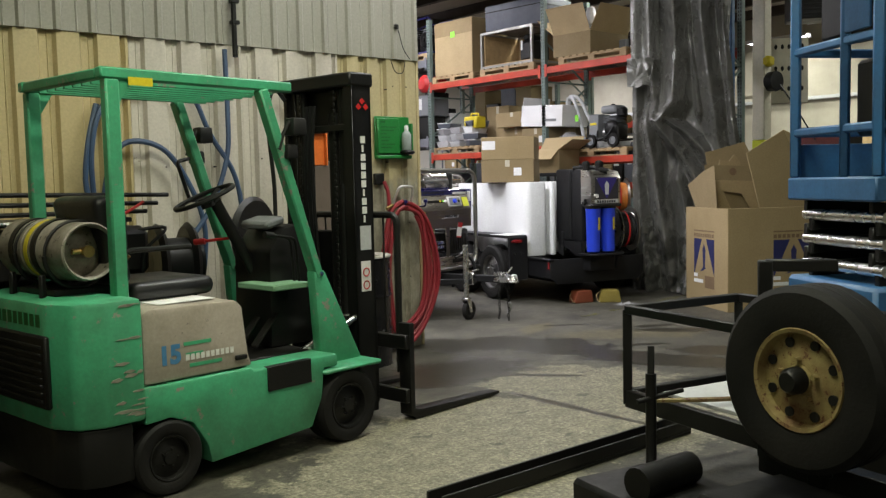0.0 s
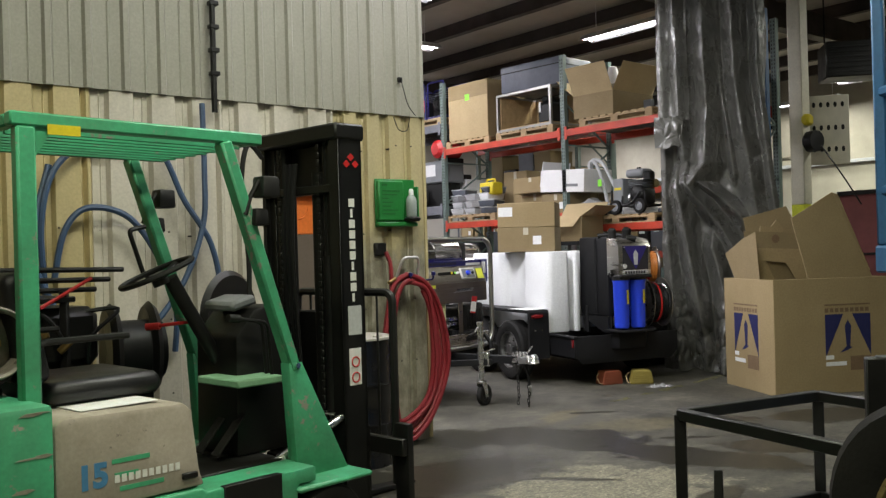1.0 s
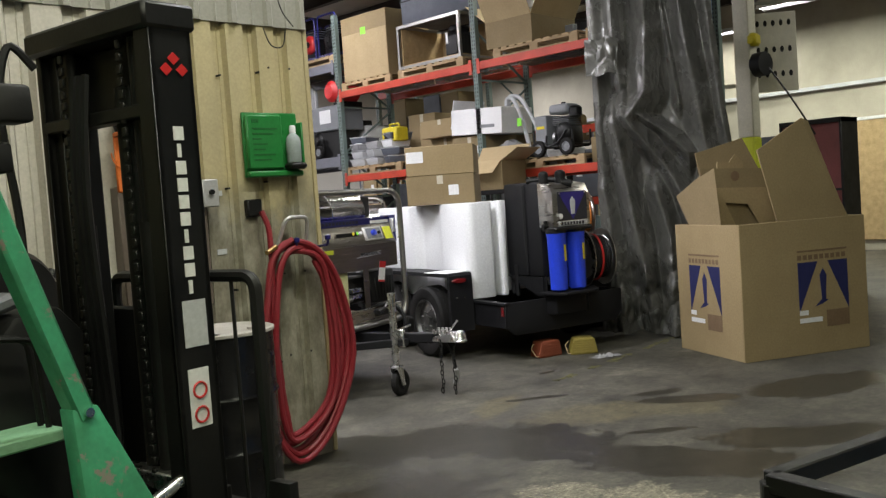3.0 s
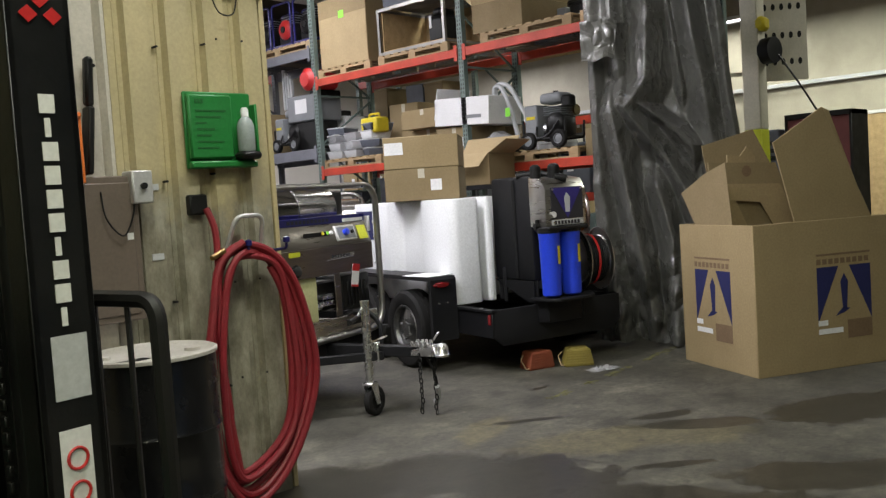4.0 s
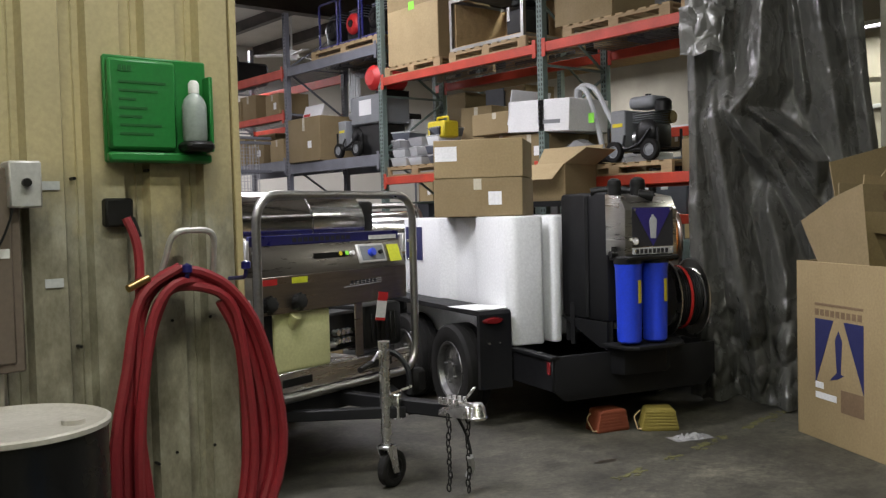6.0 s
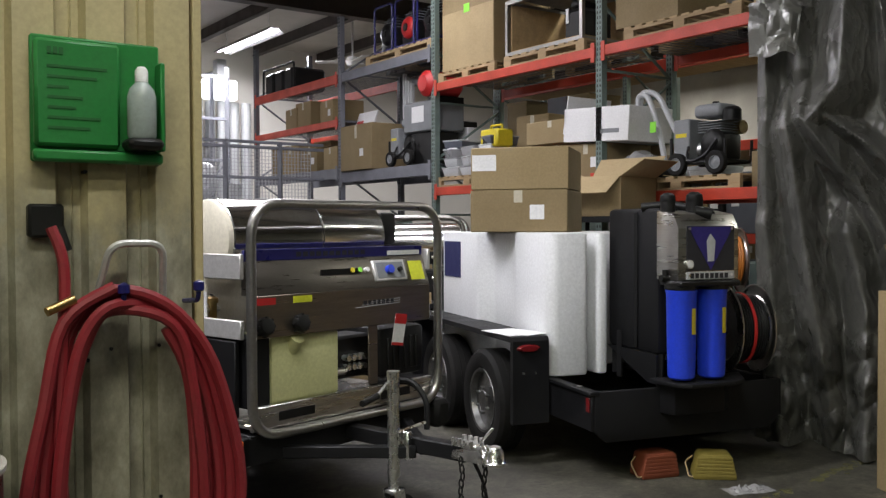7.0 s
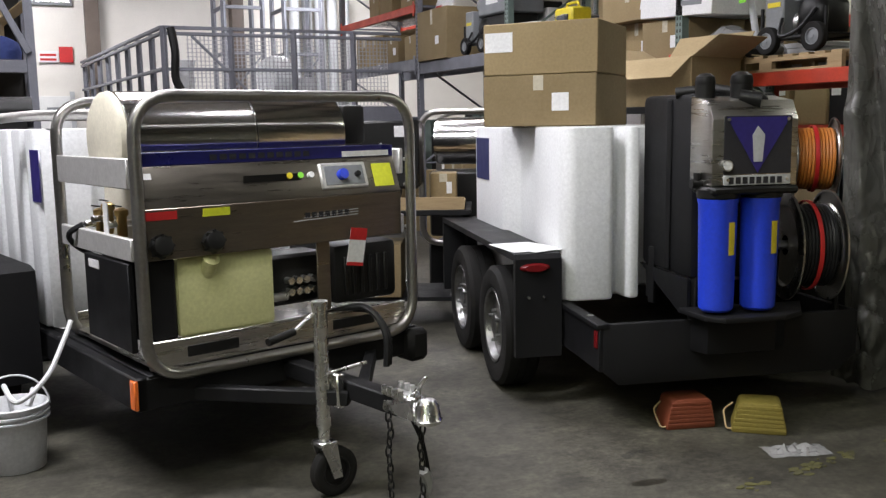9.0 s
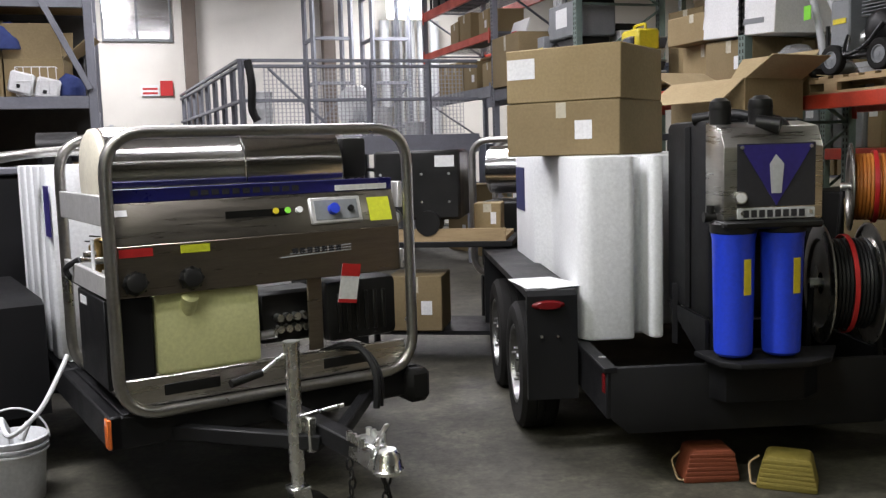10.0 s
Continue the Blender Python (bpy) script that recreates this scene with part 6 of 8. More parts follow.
def upright(y, h, mat_, label="slotted steel rack upright frame", x0=RX, depth=1.07):
    u = thing("rack_upright", pose(x0, y, 0), label, "rack upright", "rack uprights")
    for x in (0.0, depth - 0.07):
        bm = B()
        box(bm, (x, -0.04, 0), (x + 0.006, 0.04, h))
        box(bm, (x + 0.006, -0.04, 0), (x + 0.07, -0.034, h))
        box(bm, (x + 0.006, 0.034, 0), (x + 0.07, 0.04, h))
        part("post", bm, mat_, u)
        box_b = B()
        z = 0.15
        while z < h - 0.05:
            for s in (-0.018, 0.018):
                prism(box_b, [(s - 0.008, z), (s + 0.008, z), (s + 0.005, z + 0.028), (s - 0.005, z + 0.028)], 0, x - 0.0015, x + 0.0005)
            z += 0.05
        tagged(part("slot", box_b, "shade_dark", u), kind="stuff")
    z = 0.3
    k = 0
    while z < h - 0.7:
        a, b = (0.06, depth - 0.06) if k % 2 else (depth - 0.06, 0.06)
        part("brace", bar(B(), (a, 0, z), (b, 0, z + 0.62), 0.03, 0.025), mat_, u)
        part("brace", bar(B(), (0.06, 0, z), (depth - 0.06, 0, z), 0.03, 0.025), mat_, u)
        z += 0.68
        k += 1
    return u


def beam_pair(y0, y1, z, mat_, label, h=0.13, deck=True):
    for x, s in ((RX - 0.012, 1), (RX + 1.03, -1)):
        b = thing("rack_beam", pose(x, y0 + 0.045, z), label, "rack beam", "rack beams")
        L = y1 - y0 - 0.09
        part("rail", box(B(), (0, 0, 0), (0.05, L, h), 0.006), mat_, b)
        for y in (-0.003, L - 0.05):
            part("bracket", box(B(), (-0.008, y, -0.05), (0.0, y + 0.053, h + 0.04), 0.003), mat_, b)
    if deck:
        bm = B()
        n = int((y1 - y0 - 0.1) / 0.08)
        for i in range(n):
            box(bm, (RX + 0.04, y0 + 0.06 + i * 0.08, z + h - 0.006), (RX + 1.03, y0 + 0.064 + i * 0.08, z + h))
        for i in range(9):
            box(bm, (RX + 0.04 + i * 0.12, y0 + 0.05, z + h), (RX + 0.044 + i * 0.12, y1 - 0.05, z + h + 0.003))
        solo("shelf_deck", bm, "rack_grey", "grey wire deck lying on the rack beams", "shelf deck", "shelf decks")


for y, h, mt in ((7.1, 4.4, "rack_green"), (9.9, 4.34, "rack_green"), (12.7, 4.38, "rack_green"), (15.05, 4.5, "rack_grey"), (18.0, 4.5, "rack_grey")):
    upright(y, h, mt)
beam_pair(7.1, 9.9, 3.14, "rack_red", "orange red rack beam", 0.10)
beam_pair(9.9, 12.7, 3.14, "rack_red", "orange red rack beam", 0.10)
beam_pair(7.1, 9.9, 1.73, "rack_red", "orange red rack beam", 0.10)
beam_pair(9.9, 12.7, 1.89, "rack_red", "orange red rack beam", 0.10)
beam_pair(12.7, 15.05, 3.56, "rack_grey", "grey rack beam")
beam_pair(12.7, 15.05, 2.14, "rack_grey", "grey rack beam", 0.15)
beam_pair(15.05, 18.0, 3.56, "rack_red", "orange red rack beam")
beam_pair(15.05, 18.0, 2.2, "rack_grey", "grey rack beam", 0.15)
beam_pair(15.05, 18.0, 2.95, "rack_red", "orange red rack beam", 0.1)

# loads of the rack: a pose on a shelf, with the front turned to the aisle


def on(y, z, x=0.5, turn=0):
    return pose(RX + x, y, z, 0, 0, -90 + turn)


TOP, LOWR, LOWL = 3.245, 1.835, 1.995
pallet(on(12.12, TOP), 1.1, 0.9)
c = carton(on(12.11, TOP + 0.12, 0.5), (1.0, 0.85, 0.93), "tall tan cardboard carton with a lime sticker", False, sticker=False)
part("sticker", box(B(), (-0.06, -0.4295, 0.64), (0.05, -0.4275, 0.74)), "lime", c)
part("panel_face", box(B(), (-0.49, -0.4275, 0.01), (0.49, -0.4255, 0.68)), "card_in", c)
pallet(on(10.75, TOP), 1.25, 0.95)


def steel_crate():
    c = thing("steel_crate", on(10.78, TOP + 0.12), "open galvanised angle steel crate with plywood panels", "crate")
    w, d, h = 1.2, 0.9, 0.6
    bm = B()
    for x in (-w / 2, w / 2 - 0.04):
        for y in (-d / 2, d / 2 - 0.04):
            box(bm, (x, y, 0), (x + 0.04, y + 0.04, h))
    for z in (0, h - 0.04):
        for y in (-d / 2, d / 2 - 0.04):
            box(bm, (-w / 2 + 0.04, y, z), (w / 2 - 0.04, y + 0.04, z + 0.04))
        for x in (-w / 2, w / 2 - 0.04):
            box(bm, (x, -d / 2 + 0.04, z), (x + 0.04, d / 2 - 0.04, z + 0.04))
    part("frame", bm, "tube", c)
    bm = box(B(), (-w / 2 + 0.045, d / 2 - 0.06, 0.04), (w / 2 - 0.045, d / 2 - 0.045, h - 0.04))
    box(bm, (-w / 2 + 0.045, -d / 2 + 0.05, 0.04), (-w / 2 + 0.06, d / 2 - 0.06, h - 0.04))
    box(bm, (-w / 2 + 0.045, -d / 2 + 0.05, 0.045), (w / 2 - 0.045, d / 2 - 0.06, 0.06))
    part("plywood", bm, "osb", c)
    part("machine", box(box(B(), (0.1, -0.25, 0.06), (0.4, 0.2, 0.4), 0.05), (0.15, -0.2, 0.4), (0.3, 0.1, 0.5), 0.03), "black", c)
    part("paper_tag", box(B(), (0.16, -0.26, 0.25), (0.2, -0.251, 0.4)), "paper", c)


steel_crate()
g = thing("plastic_case", on(10.7, TOP + 0.725, 0.5, 4), "slate blue moulded plastic case on top of the crate", "case")
part("shell", box(B(), (-0.6, -0.4, 0), (0.6, 0.4, 0.42), 0.03, seg=2), "slate", g)
part("lid_seam", box(B(), (-0.605, -0.405, 0.3), (0.605, 0.405, 0.315)), "black", g)
pallet(on(8.95, TOP), 1.3, 0.95, "dark weathered wooden pallet")
open_carton(on(9.36, TOP + 0.12, 0.5, 2), (0.72, 0.92, 0.33), "open brown cardboard carton with raised flaps", 0.42, (66, 62, 80, 40))
pallet(on(7.75, TOP), 0.9, 0.9)
k = thing("cable_coil", on(7.9, TOP + 0.12), "coil of black cable on a pallet", "cable")
part("coil", sweep(B(), [(0.22 * math.cos(a), 0.22 * math.sin(a), 0.03 + 0.012 * a / 6) for a in [i * 0.3 for i in range(90)]], 0.014, 6), "blackhose", k)
h = thing("work_light", on(9.45, TOP + 0.62, 0.62), "small pale metal lamp head on top of a box", "lamp")
part("head", lathe(B(), [(0, 0.3), (0.06, 0.28), (0.08, 0.2), (0.16, 0.02), (0.15, 0.0), (0, 0.02)], None, 20), "lightgrey", h)

# lower right bay
pallet(on(9.0, LOWR - 0.004), 1.35, 0.9)


def floor_cleaner():
    v = thing("floor_machine", on(9.45, LOWR + 0.12, 0.25), "grey carpet machine wrapped in clear plastic with a bent chrome handle", "cleaning machine")
    part("base", box(B(), (-0.45, -0.2, 0.02), (0.25, 0.22, 0.13), 0.05, seg=3), "grey", v)
    part("foot", box(B(), (-0.40, -0.21, 0.0), (0.3, 0.0, 0.06), 0.02), "black", v)
    for pts in ([(-0.18, 0.0, 0.68), (-0.16, 0.0, 0.79), (-0.05, 0.0, 0.76), (0.08, 0.0, 0.45), (0.16, 0.0, 0.12)], [(-0.18, 0.03, 0.68), (-0.14, 0.03, 0.82), (0.04, 0.03, 0.77), (0.20, 0.03, 0.52), (0.32, 0.03, 0.30), (0.36, 0.03, 0.10)]):
        part("handle", sweep(B(), curve_pts(pts, 6), 0.027, 10), "lightgrey", v, "pale tube handle in plastic film")
    # crumpled film over the body
    bm = B()
    rows = []
    for j in range(9):
        row = []
        for i in range(26):
            a = math.pi * j / 8
            x = -0.5 + 0.76 * i / 25
            r = (0.15 + 0.12 * math.exp(-((x + 0.12) / 0.16) ** 2)) * (1 + 0.28 * noise.noise((x * 11, a * 2.5, 3.0)))
            row.append(bm.verts.new((x, -0.23 * math.cos(a) * (1 + 0.1 * noise.noise((x * 9, a, 8.0))), 0.01 + r * math.sin(a))))
        rows.append(row)
    for j in range(8):
        for i in range(25):
            bm.faces.new((rows[j][i], rows[j][i + 1], rows[j + 1][i + 1], rows[j + 1][i]))
    bmesh.ops.solidify(bm, geom=bm.faces[:], thickness=0.002)
    part("wrap", bm, "film", v, "crumpled clear plastic wrap", angle=12)
    part("tag", box(B(), (0.06, -0.10, 0.42), (0.13, -0.095, 0.52)), "lime", v)


floor_cleaner()


def generator(m, label="black petrol engine pump on two wheels"):
    g = thing("engine_pump", m, label, "pump")
    for y in (-0.19, 0.17):
        part("skid_tube", sweep(B(), rounded([(-0.30, y, 0.34), (-0.30, y, 0.11), (0.28, y, 0.11), (0.28, y, 0.30)], 0.05), 0.014, 8), "black", g)
    part("bed_plate", box(B(), (-0.27, -0.19, 0.115), (0.26, 0.17, 0.13), 0.004), "black", g)
    part("crankcase", box(B(), (-0.02, -0.12, 0.13), (0.22, 0.12, 0.36), 0.03, seg=2), "black", g)
    for i in range(5):
        part("cooling_fin", box(B(), (-0.05, -0.14, 0.37 + 0.022 * i), (0.20, 0.10, 0.378 + 0.022 * i), 0.003), "grey", g)
    part("starter_cover", lathe(B(), [(0, 0.07), (0.05, 0.068), (0.10, 0.045), (0.125, 0.02), (0.13, 0.0)], along((0.12, -0.13, 0.27), (0, -1, 0)), 24), "black", g, "black ribbed starter cover")
    part("fuel_tank", box(B(), (-0.10, -0.15, 0.50), (0.20, 0.12, 0.62), 0.045, seg=3), "grey", g)
    part("fuel_cap", cyl(B(), (0.05, -0.02, 0.615), (0.05, -0.02, 0.645), 0.03, 14), "black", g)
    part("air_filter", lathe(B(), [(0, 0.12), (0.06, 0.115), (0.08, 0.09), (0.08, 0.0), (0, 0.0)], pose(0.25, -0.06, 0.46), 18), "black", g)
    part("muffler", cyl(B(), (-0.03, 0.14, 0.42), (0.22, 0.14, 0.42), 0.06, 14), "rust", g)
    part("control_box", box(B(), (-0.28, -0.19, 0.14), (-0.10, 0.12, 0.50), 0.012), "grey", g, "grey metal control box")
    part("name_bar", box(B(), (-0.25, -0.194, 0.34), (-0.13, -0.189, 0.375)), "yellow", g)
    part("pump_head", cyl(B(), (-0.06, -0.05, 0.22), (-0.02, -0.05, 0.22), 0.09, 16), "chrome", g)
    part("hose", sweep(B(), curve_pts([(-0.1, -0.2, 0.25), (-0.02, -0.3, 0.12), (0.12, -0.27, 0.16), (0.2, -0.2, 0.3)], 6), 0.014, 6), "blackhose", g)
    for x in (-0.2, 0.22):
        wheel_parts(g, (x, -0.23, 0.1), 0.1, 0.06, (0, -1, 0), "grey", lugs=0)
    return g


generator(on(8.80, LOWR + 0.12, 0.3))
c = thing("white_carton", on(10.0, LOWL + 0.34, 0.3, 0), "white printed carton tipped over other boxes", "cardboard box")
part("body", box(B(), (-0.40, -0.3, 0), (0.48, 0.3, 0.33), 0.006, pose(0, 0, 0, 0, 3, 0)), "paper", c)
part("side_flap", box(B(), (-0.42, -0.30, 0.02), (-0.408, 0.3, 0.40), 0.002, pose(0, 0, 0, 0, 12, 0)), "paper", c)
part("print", box(B(), (0.12, -0.303, 0.08), (0.36, -0.3005, 0.12), 0, pose(0, 0, 0, 0, 3, 0)), "grey", c)
carton(on(10.15, LOWL, 0.3, 4), (0.55, 0.5, 0.33), "brown cardboard carton under a white one", True, "rack cartons")
open_carton(on(9.52, LOWR + 0.0, 0.3, 10), (0.55, 0.6, 0.02 + 0.12), "low open cardboard tray", 0.2, (-40, -10, -30, 0))
open_carton(pose(10.0, 9.4, 1.60, 0, 0, -80), (0.7, 0.55, 0.34), "open brown carton with wide flaps on a stand", 0.26, (-35, 30, 50, 25))
st = thing("steel_stand", pose(10.0, 9.4, 0, 0, 0, -80), "dark steel stand under the open carton", "stand")
bm = box(B(), (-0.42, -0.3, 1.55), (0.42, 0.3, 1.60), 0.004)
for x in (-0.38, 0.38):
    for y in (-0.26, 0.26):
        bar(bm, (x, y, 0), (x, y, 1.55), 0.04, 0.04)
part("frame", bm, "satin_black", st)
for i, (y, z, w, h_, x) in enumerate(((8.1, LOWR, 0.45, 0.3, 0.4), (7.6, LOWR, 0.4, 0.42, 0.5), (9.6, LOWR + 0.12, 0.4, 0.35, 0.8), (7.45, LOWR, 0.4, 0.12, 0.2))):
    carton(on(y, z, x, 5 * (i % 3)), (w, 0.4, h_), "small brown cardboard carton on the rack", True, "rack cartons", sticker=i % 2 == 0)

for za, zb in ((2.25, 3.05), (3.05, 2.25)):
    part("back_strap", bar(B(), (1.068 + 0.012 * (za > zb), 0.02, za), (1.068 + 0.012 * (za > zb), 1.65, zb), 0.01, 0.05, 0.002), "black", bpy.data.objects["rack_upright"], "dark crossed back bracing")

# lower left bay
pallet(on(12.1, LOWL), 1.25, 0.9)
rng = random.Random(11)
tubs = (("lightgrey", 0), ("lightgrey", 0.12), ("poly", 0.24), ("slate", 0.34))
for j, yy in enumerate((12.45, 12.12, 11.75)):
    for i, (mt, z) in enumerate(tubs[: 4 - j % 2]):
        b = thing("plastic_tub", on(yy + rng.uniform(-.03, .03), LOWL + 0.12 + z * 0.95, 0.25, rng.uniform(-22, 22)), "stacked pale plastic tub with a lid", "tub", "stacked tubs")
        tw = rng.uniform(0.75, 1.05)
        part("body", tap_box(B(), (-0.13 * tw, -0.17, 0), (0.13 * tw, 0.17, 0.095), (-0.15 * tw, -0.19, 0.15 * tw, 0.19), 0.008), rng.choice((mt, "film", "slate", mt)), b)
        part("lid", box(B(), (-0.155 * tw, -0.195, 0.09), (0.155 * tw, 0.195, 0.108), 0.006), rng.choice(("poly", "lightgrey", "film")), b)
yp = thing("yellow_toolbox", on(11.72, LOWL + 0.42, 0.2), "bright yellow plastic tool case", "tool case")
part("body", box(B(), (-0.16, -0.12, 0), (0.16, 0.12, 0.2), 0.02), "yellow", yp)
part("front", box(B(), (-0.1, -0.125, 0.03), (0.1, -0.118, 0.13), 0.01), "black", yp)
part("handle", sweep(B(), rounded([(-0.1, 0, 0.2), (-0.1, 0, 0.25), (0.1, 0, 0.25), (0.1, 0, 0.2)], 0.03), 0.014), "yellow", yp)
for i, (y, z, w, h_, x, mtop) in enumerate(((10.75, LOWL, 0.7, 0.38, 0.5, 0), (10.72, LOWL + 0.38, 0.72, 0.24, 0.35, 0), (11.3, LOWL, 0.45, 0.62, 0.75, 0), (10.2, LOWL, 0.5, 0.45, 0.5, 0), (10.2, LOWL + 0.45, 0.5, 0.2, 0.5, 0), (11.6, LOWL, 0.5, 0.8, 0.85, 0))):
    carton(on(y, z, x, 6 * (i % 3) - 5), (w, 0.5, h_), "brown cardboard carton on the rack", True, "rack cartons", sticker=i % 2 == 0)

# bay with grey beams
carton(on(14.5, 2.295, 0.25, 0), (0.85, 0.6, 0.62), "tall brown carton with an open white printed flap", True, "rack cartons")
wf = thing("printed_flap_box", on(14.62, 2.915, 0.2), "white printed carton top with red marks", "cardboard box")
part("body", box(B(), (-0.3, -0.02, 0), (0.2, 0.0, 0.22), 0, pose(0, 0, 0, -20)), "paper", wf)
part("red_mark", box(B(), (-0.28, -0.023, 0.05), (-0.1, -0.0205, 0.09), 0, pose(0, 0, 0, -20)), "red", wf)
generator(on(13.5, 2.295, 0.25), "small black engine pump with wheels on the shelf")
gp = thing("pump_housing", on(13.1, 2.7, 0.3), "grey pump control box with a white label", "control box")
part("body", box(B(), (-0.35, -0.25, 0), (0.3, 0.25, 0.38), 0.02), "grey", gp)
part("label", box(B(), (-0.15, -0.253, 0.12), (0.12, -0.2505, 0.32)), "paper", gp)
part("foot", box(B(), (-0.3, -0.2, -0.41), (0.25, 0.2, 0), 0.01), "black", gp)
rb = thing("red_tank", on(12.85, 3.1, 0.3), "round red painted tank end", "tank")
part("shell", lathe(B(), [(0, -0.2), (0.1, -0.19), (0.15, -0.14), (0.16, 0.3), (0.1, 0.36), (0, 0.37)], pose(0, 0, 0.17, 90), 24), "red", rb)
part("cradle", box(B(), (-0.1, -0.2, -0.06), (0.1, 0.2, 0.02)), "black", rb)
pallet(on(13.55, 3.70), 1.6, 0.95)
for i in range(3):
    q = thing("boxed_engine", on(13.0 + i * 0.52, 3.82, 0.4), "dark blue and black boxed engine stacked on the pallet", "engine", "engines on the pallet")
    part("base", box(B(), (-0.24, -0.3, 0), (0.24, 0.3, 0.05), 0.01), "blue_strip", q)
    part("block", box(B(), (-0.19, -0.2, 0.05), (0.19, 0.24, 0.34), 0.03, seg=2), "black", q)
    part("head", box(B(), (-0.14, -0.15, 0.34), (0.14, 0.18, 0.52), 0.04, seg=2), "black", q)
    for k in range(4):
        part("fin", box(B(), (-0.16, -0.17, 0.36 + 0.035 * k), (0.16, 0.2, 0.37 + 0.035 * k), 0.003), "grey", q)
    for y in (-0.28, 0.28):
        part("cage_tube", sweep(B(), rounded([(-0.22, y, 0.05), (-0.22, y, 0.64), (0.22, y, 0.64), (0.22, y, 0.05)], 0.06), 0.016, 8), "blue_strip", q)
    part("shroud", lathe(B(), [(0.05, 0.05), (0.06, 0.06), (0.11, 0.05), (0.14, 0.02), (0.145, 0.0)], along((0.0, -0.21, 0.27), (0, -1, 0)), 24), "red" if i == 1 else "black", q, "round fan shroud")
    part("hub", cyl(B(), (0, -0.21, 0.27), (0, -0.275, 0.27), 0.045, 14), "black", q)
pl = thing("steel_profiles", on(13.8, 2.96, 0.35), "bundle of pale steel profiles on end", "steel profiles")
for i in range(4):
    part("profile", box(B(), (-0.1 + i * 0.06, -0.02, 0), (-0.06 + i * 0.06, 0.03, 0.6 - 0.05 * i), 0.004), "lightgrey", pl)
for i, (y, z) in enumerate(((15.6, 2.36), (16.3, 2.36), (17.0, 2.36), (15.7, 3.06), (16.5, 3.06), (17.4, 2.36), (16.9, 3.06))):
    carton(on(y, z, 0.4, 7 * (i % 3) - 6), (0.5, 0.5, 0.34 + 0.06 * (i % 3)), "brown cardboard carton on the far rack", True, "rack cartons", sticker=i % 2 == 1)
hx = thing("heat_exchanger", on(17.3, 3.70, 0.4), "black caged engine heater on the far rack", "heater")
for i in range(3):
    part("unit", box(B(), (-0.5 + i * 0.36, -0.3, 0), (-0.18 + i * 0.36, 0.3, 0.36), 0.04), "black", hx)
part("cage", sweep(B(), rounded([(-0.55, -0.3, 0), (-0.55, -0.3, 0.42), (0.6, -0.3, 0.42), (0.6, -0.3, 0)], 0.05), 0.02), "black", hx)
# clutter of the shelves below the lower beams
for i in range(9):
    y = 10.2 + i * 0.85
    carton(on(y, 0.0, 0.5, 9 * (i % 3) - 8), (0.7, 0.7, 0.5 + 0.25 * (i % 3)), "brown cardboard carton on the floor under the rack", True, "floor cartons", sticker=i % 2 == 0)
for i in range(4):
    y = 12.95 + i * 0.55
    b = thing("plastic_pail", on(y, 0.9 if i % 2 else 1.05, 0.2), "white plastic pail with a lid", "pail", "pails")
    part("body", lathe(B(), [(0, 0), (0.13, 0), (0.15, 0.34), (0, 0.34)], None, 24), "poly", b)
    part("lid", lathe(B(), [(0.155, 0.32), (0.16, 0.33), (0.16, 0.36), (0, 0.36)], None, 24), "poly", b)
    c = carton(on(y, 0.0, 0.25), (0.5, 0.5, 0.9 if i % 2 else 1.05), "brown carton carrying a pail", True, "floor cartons")
hose_reel(pose(10.06, 8.17, 1.24, 90, 0, 52), 0.26, 0.24, "orange_hose", "hose reel wound with orange hose")
bm = box(B(), (-0.2, -0.16, 0), (0.2, 0.16, 0.9), 0.01)
solo("reel_pedestal", bm, "satin_black", "dark steel pedestal carrying the orange hose reel", "pedestal", m=pose(10.06, 8.17, 0, 0, 0, 52))


# mixed stock that fills the depth of the racks
def stock(y0, y1, z, x, hmin, hmax, seed, deep=0.42):
    rg = random.Random(seed)
    y = y0
    kinds = (("carton", "card", "brown cardboard carton stored on the rack", "cardboard box"), ("carton", "card", "brown cardboard carton stored on the rack", "cardboard box"),
             ("plastic_crate", "slate", "dark blue grey plastic crate on the rack", "crate"), ("parts_box", "black", "black boxed machine part on the rack", "machine part"),
             ("grey_case", "grey", "grey metal case on the rack", "case"), ("white_box", "paper", "white cardboard box on the rack", "cardboard box"), ("tool_case", "slate", "slate grey tool case on the rack", "case"),
             ("parts_box", "black", "black boxed machine part on the rack", "machine part"), ("green_case", "rack_green", "dull green equipment case on the rack", "case"))
    while y < y1 - 0.2:
        w = min(rg.uniform(0.22, 0.6), y1 - y)
        h = rg.uniform(hmin, hmax)
        name, mt, lab, cat = rg.choice(kinds)
        b = thing(name, on(y + w / 2, z, x, rg.uniform(-5, 5)), lab, cat, "rack stock")
        part("body", box(B(), (-w / 2 + 0.02, -deep / 2, 0), (w / 2 - 0.02, deep / 2, h), 0.012), mt, b)
        if rg.random() < 0.6:
            part("label", box(B(), (-w * 0.3, -deep / 2 - 0.002, h * 0.45), (-w * 0.3 + 0.12, -deep / 2 + 0.0005, h * 0.45 + 0.08)), "paper" if mt != "paper" else "print_dark", b)
        if rg.random() < 0.5:
            part("lid", box(B(), (-w / 2 + 0.012, -deep / 2 - 0.008, h - 0.03), (w / 2 - 0.012, deep / 2, h + 0.012), 0.006), mt, b)
        if mt in ("black", "grey") and w > 0.3:
            part("handle", sweep(B(), rounded([(-0.1, -deep / 2, h * 0.6), (-0.1, -deep / 2 - 0.05, h * 0.6), (0.1, -deep / 2 - 0.05, h * 0.6), (0.1, -deep / 2, h * 0.6)], 0.02), 0.01), "chrome", b)
        y += w


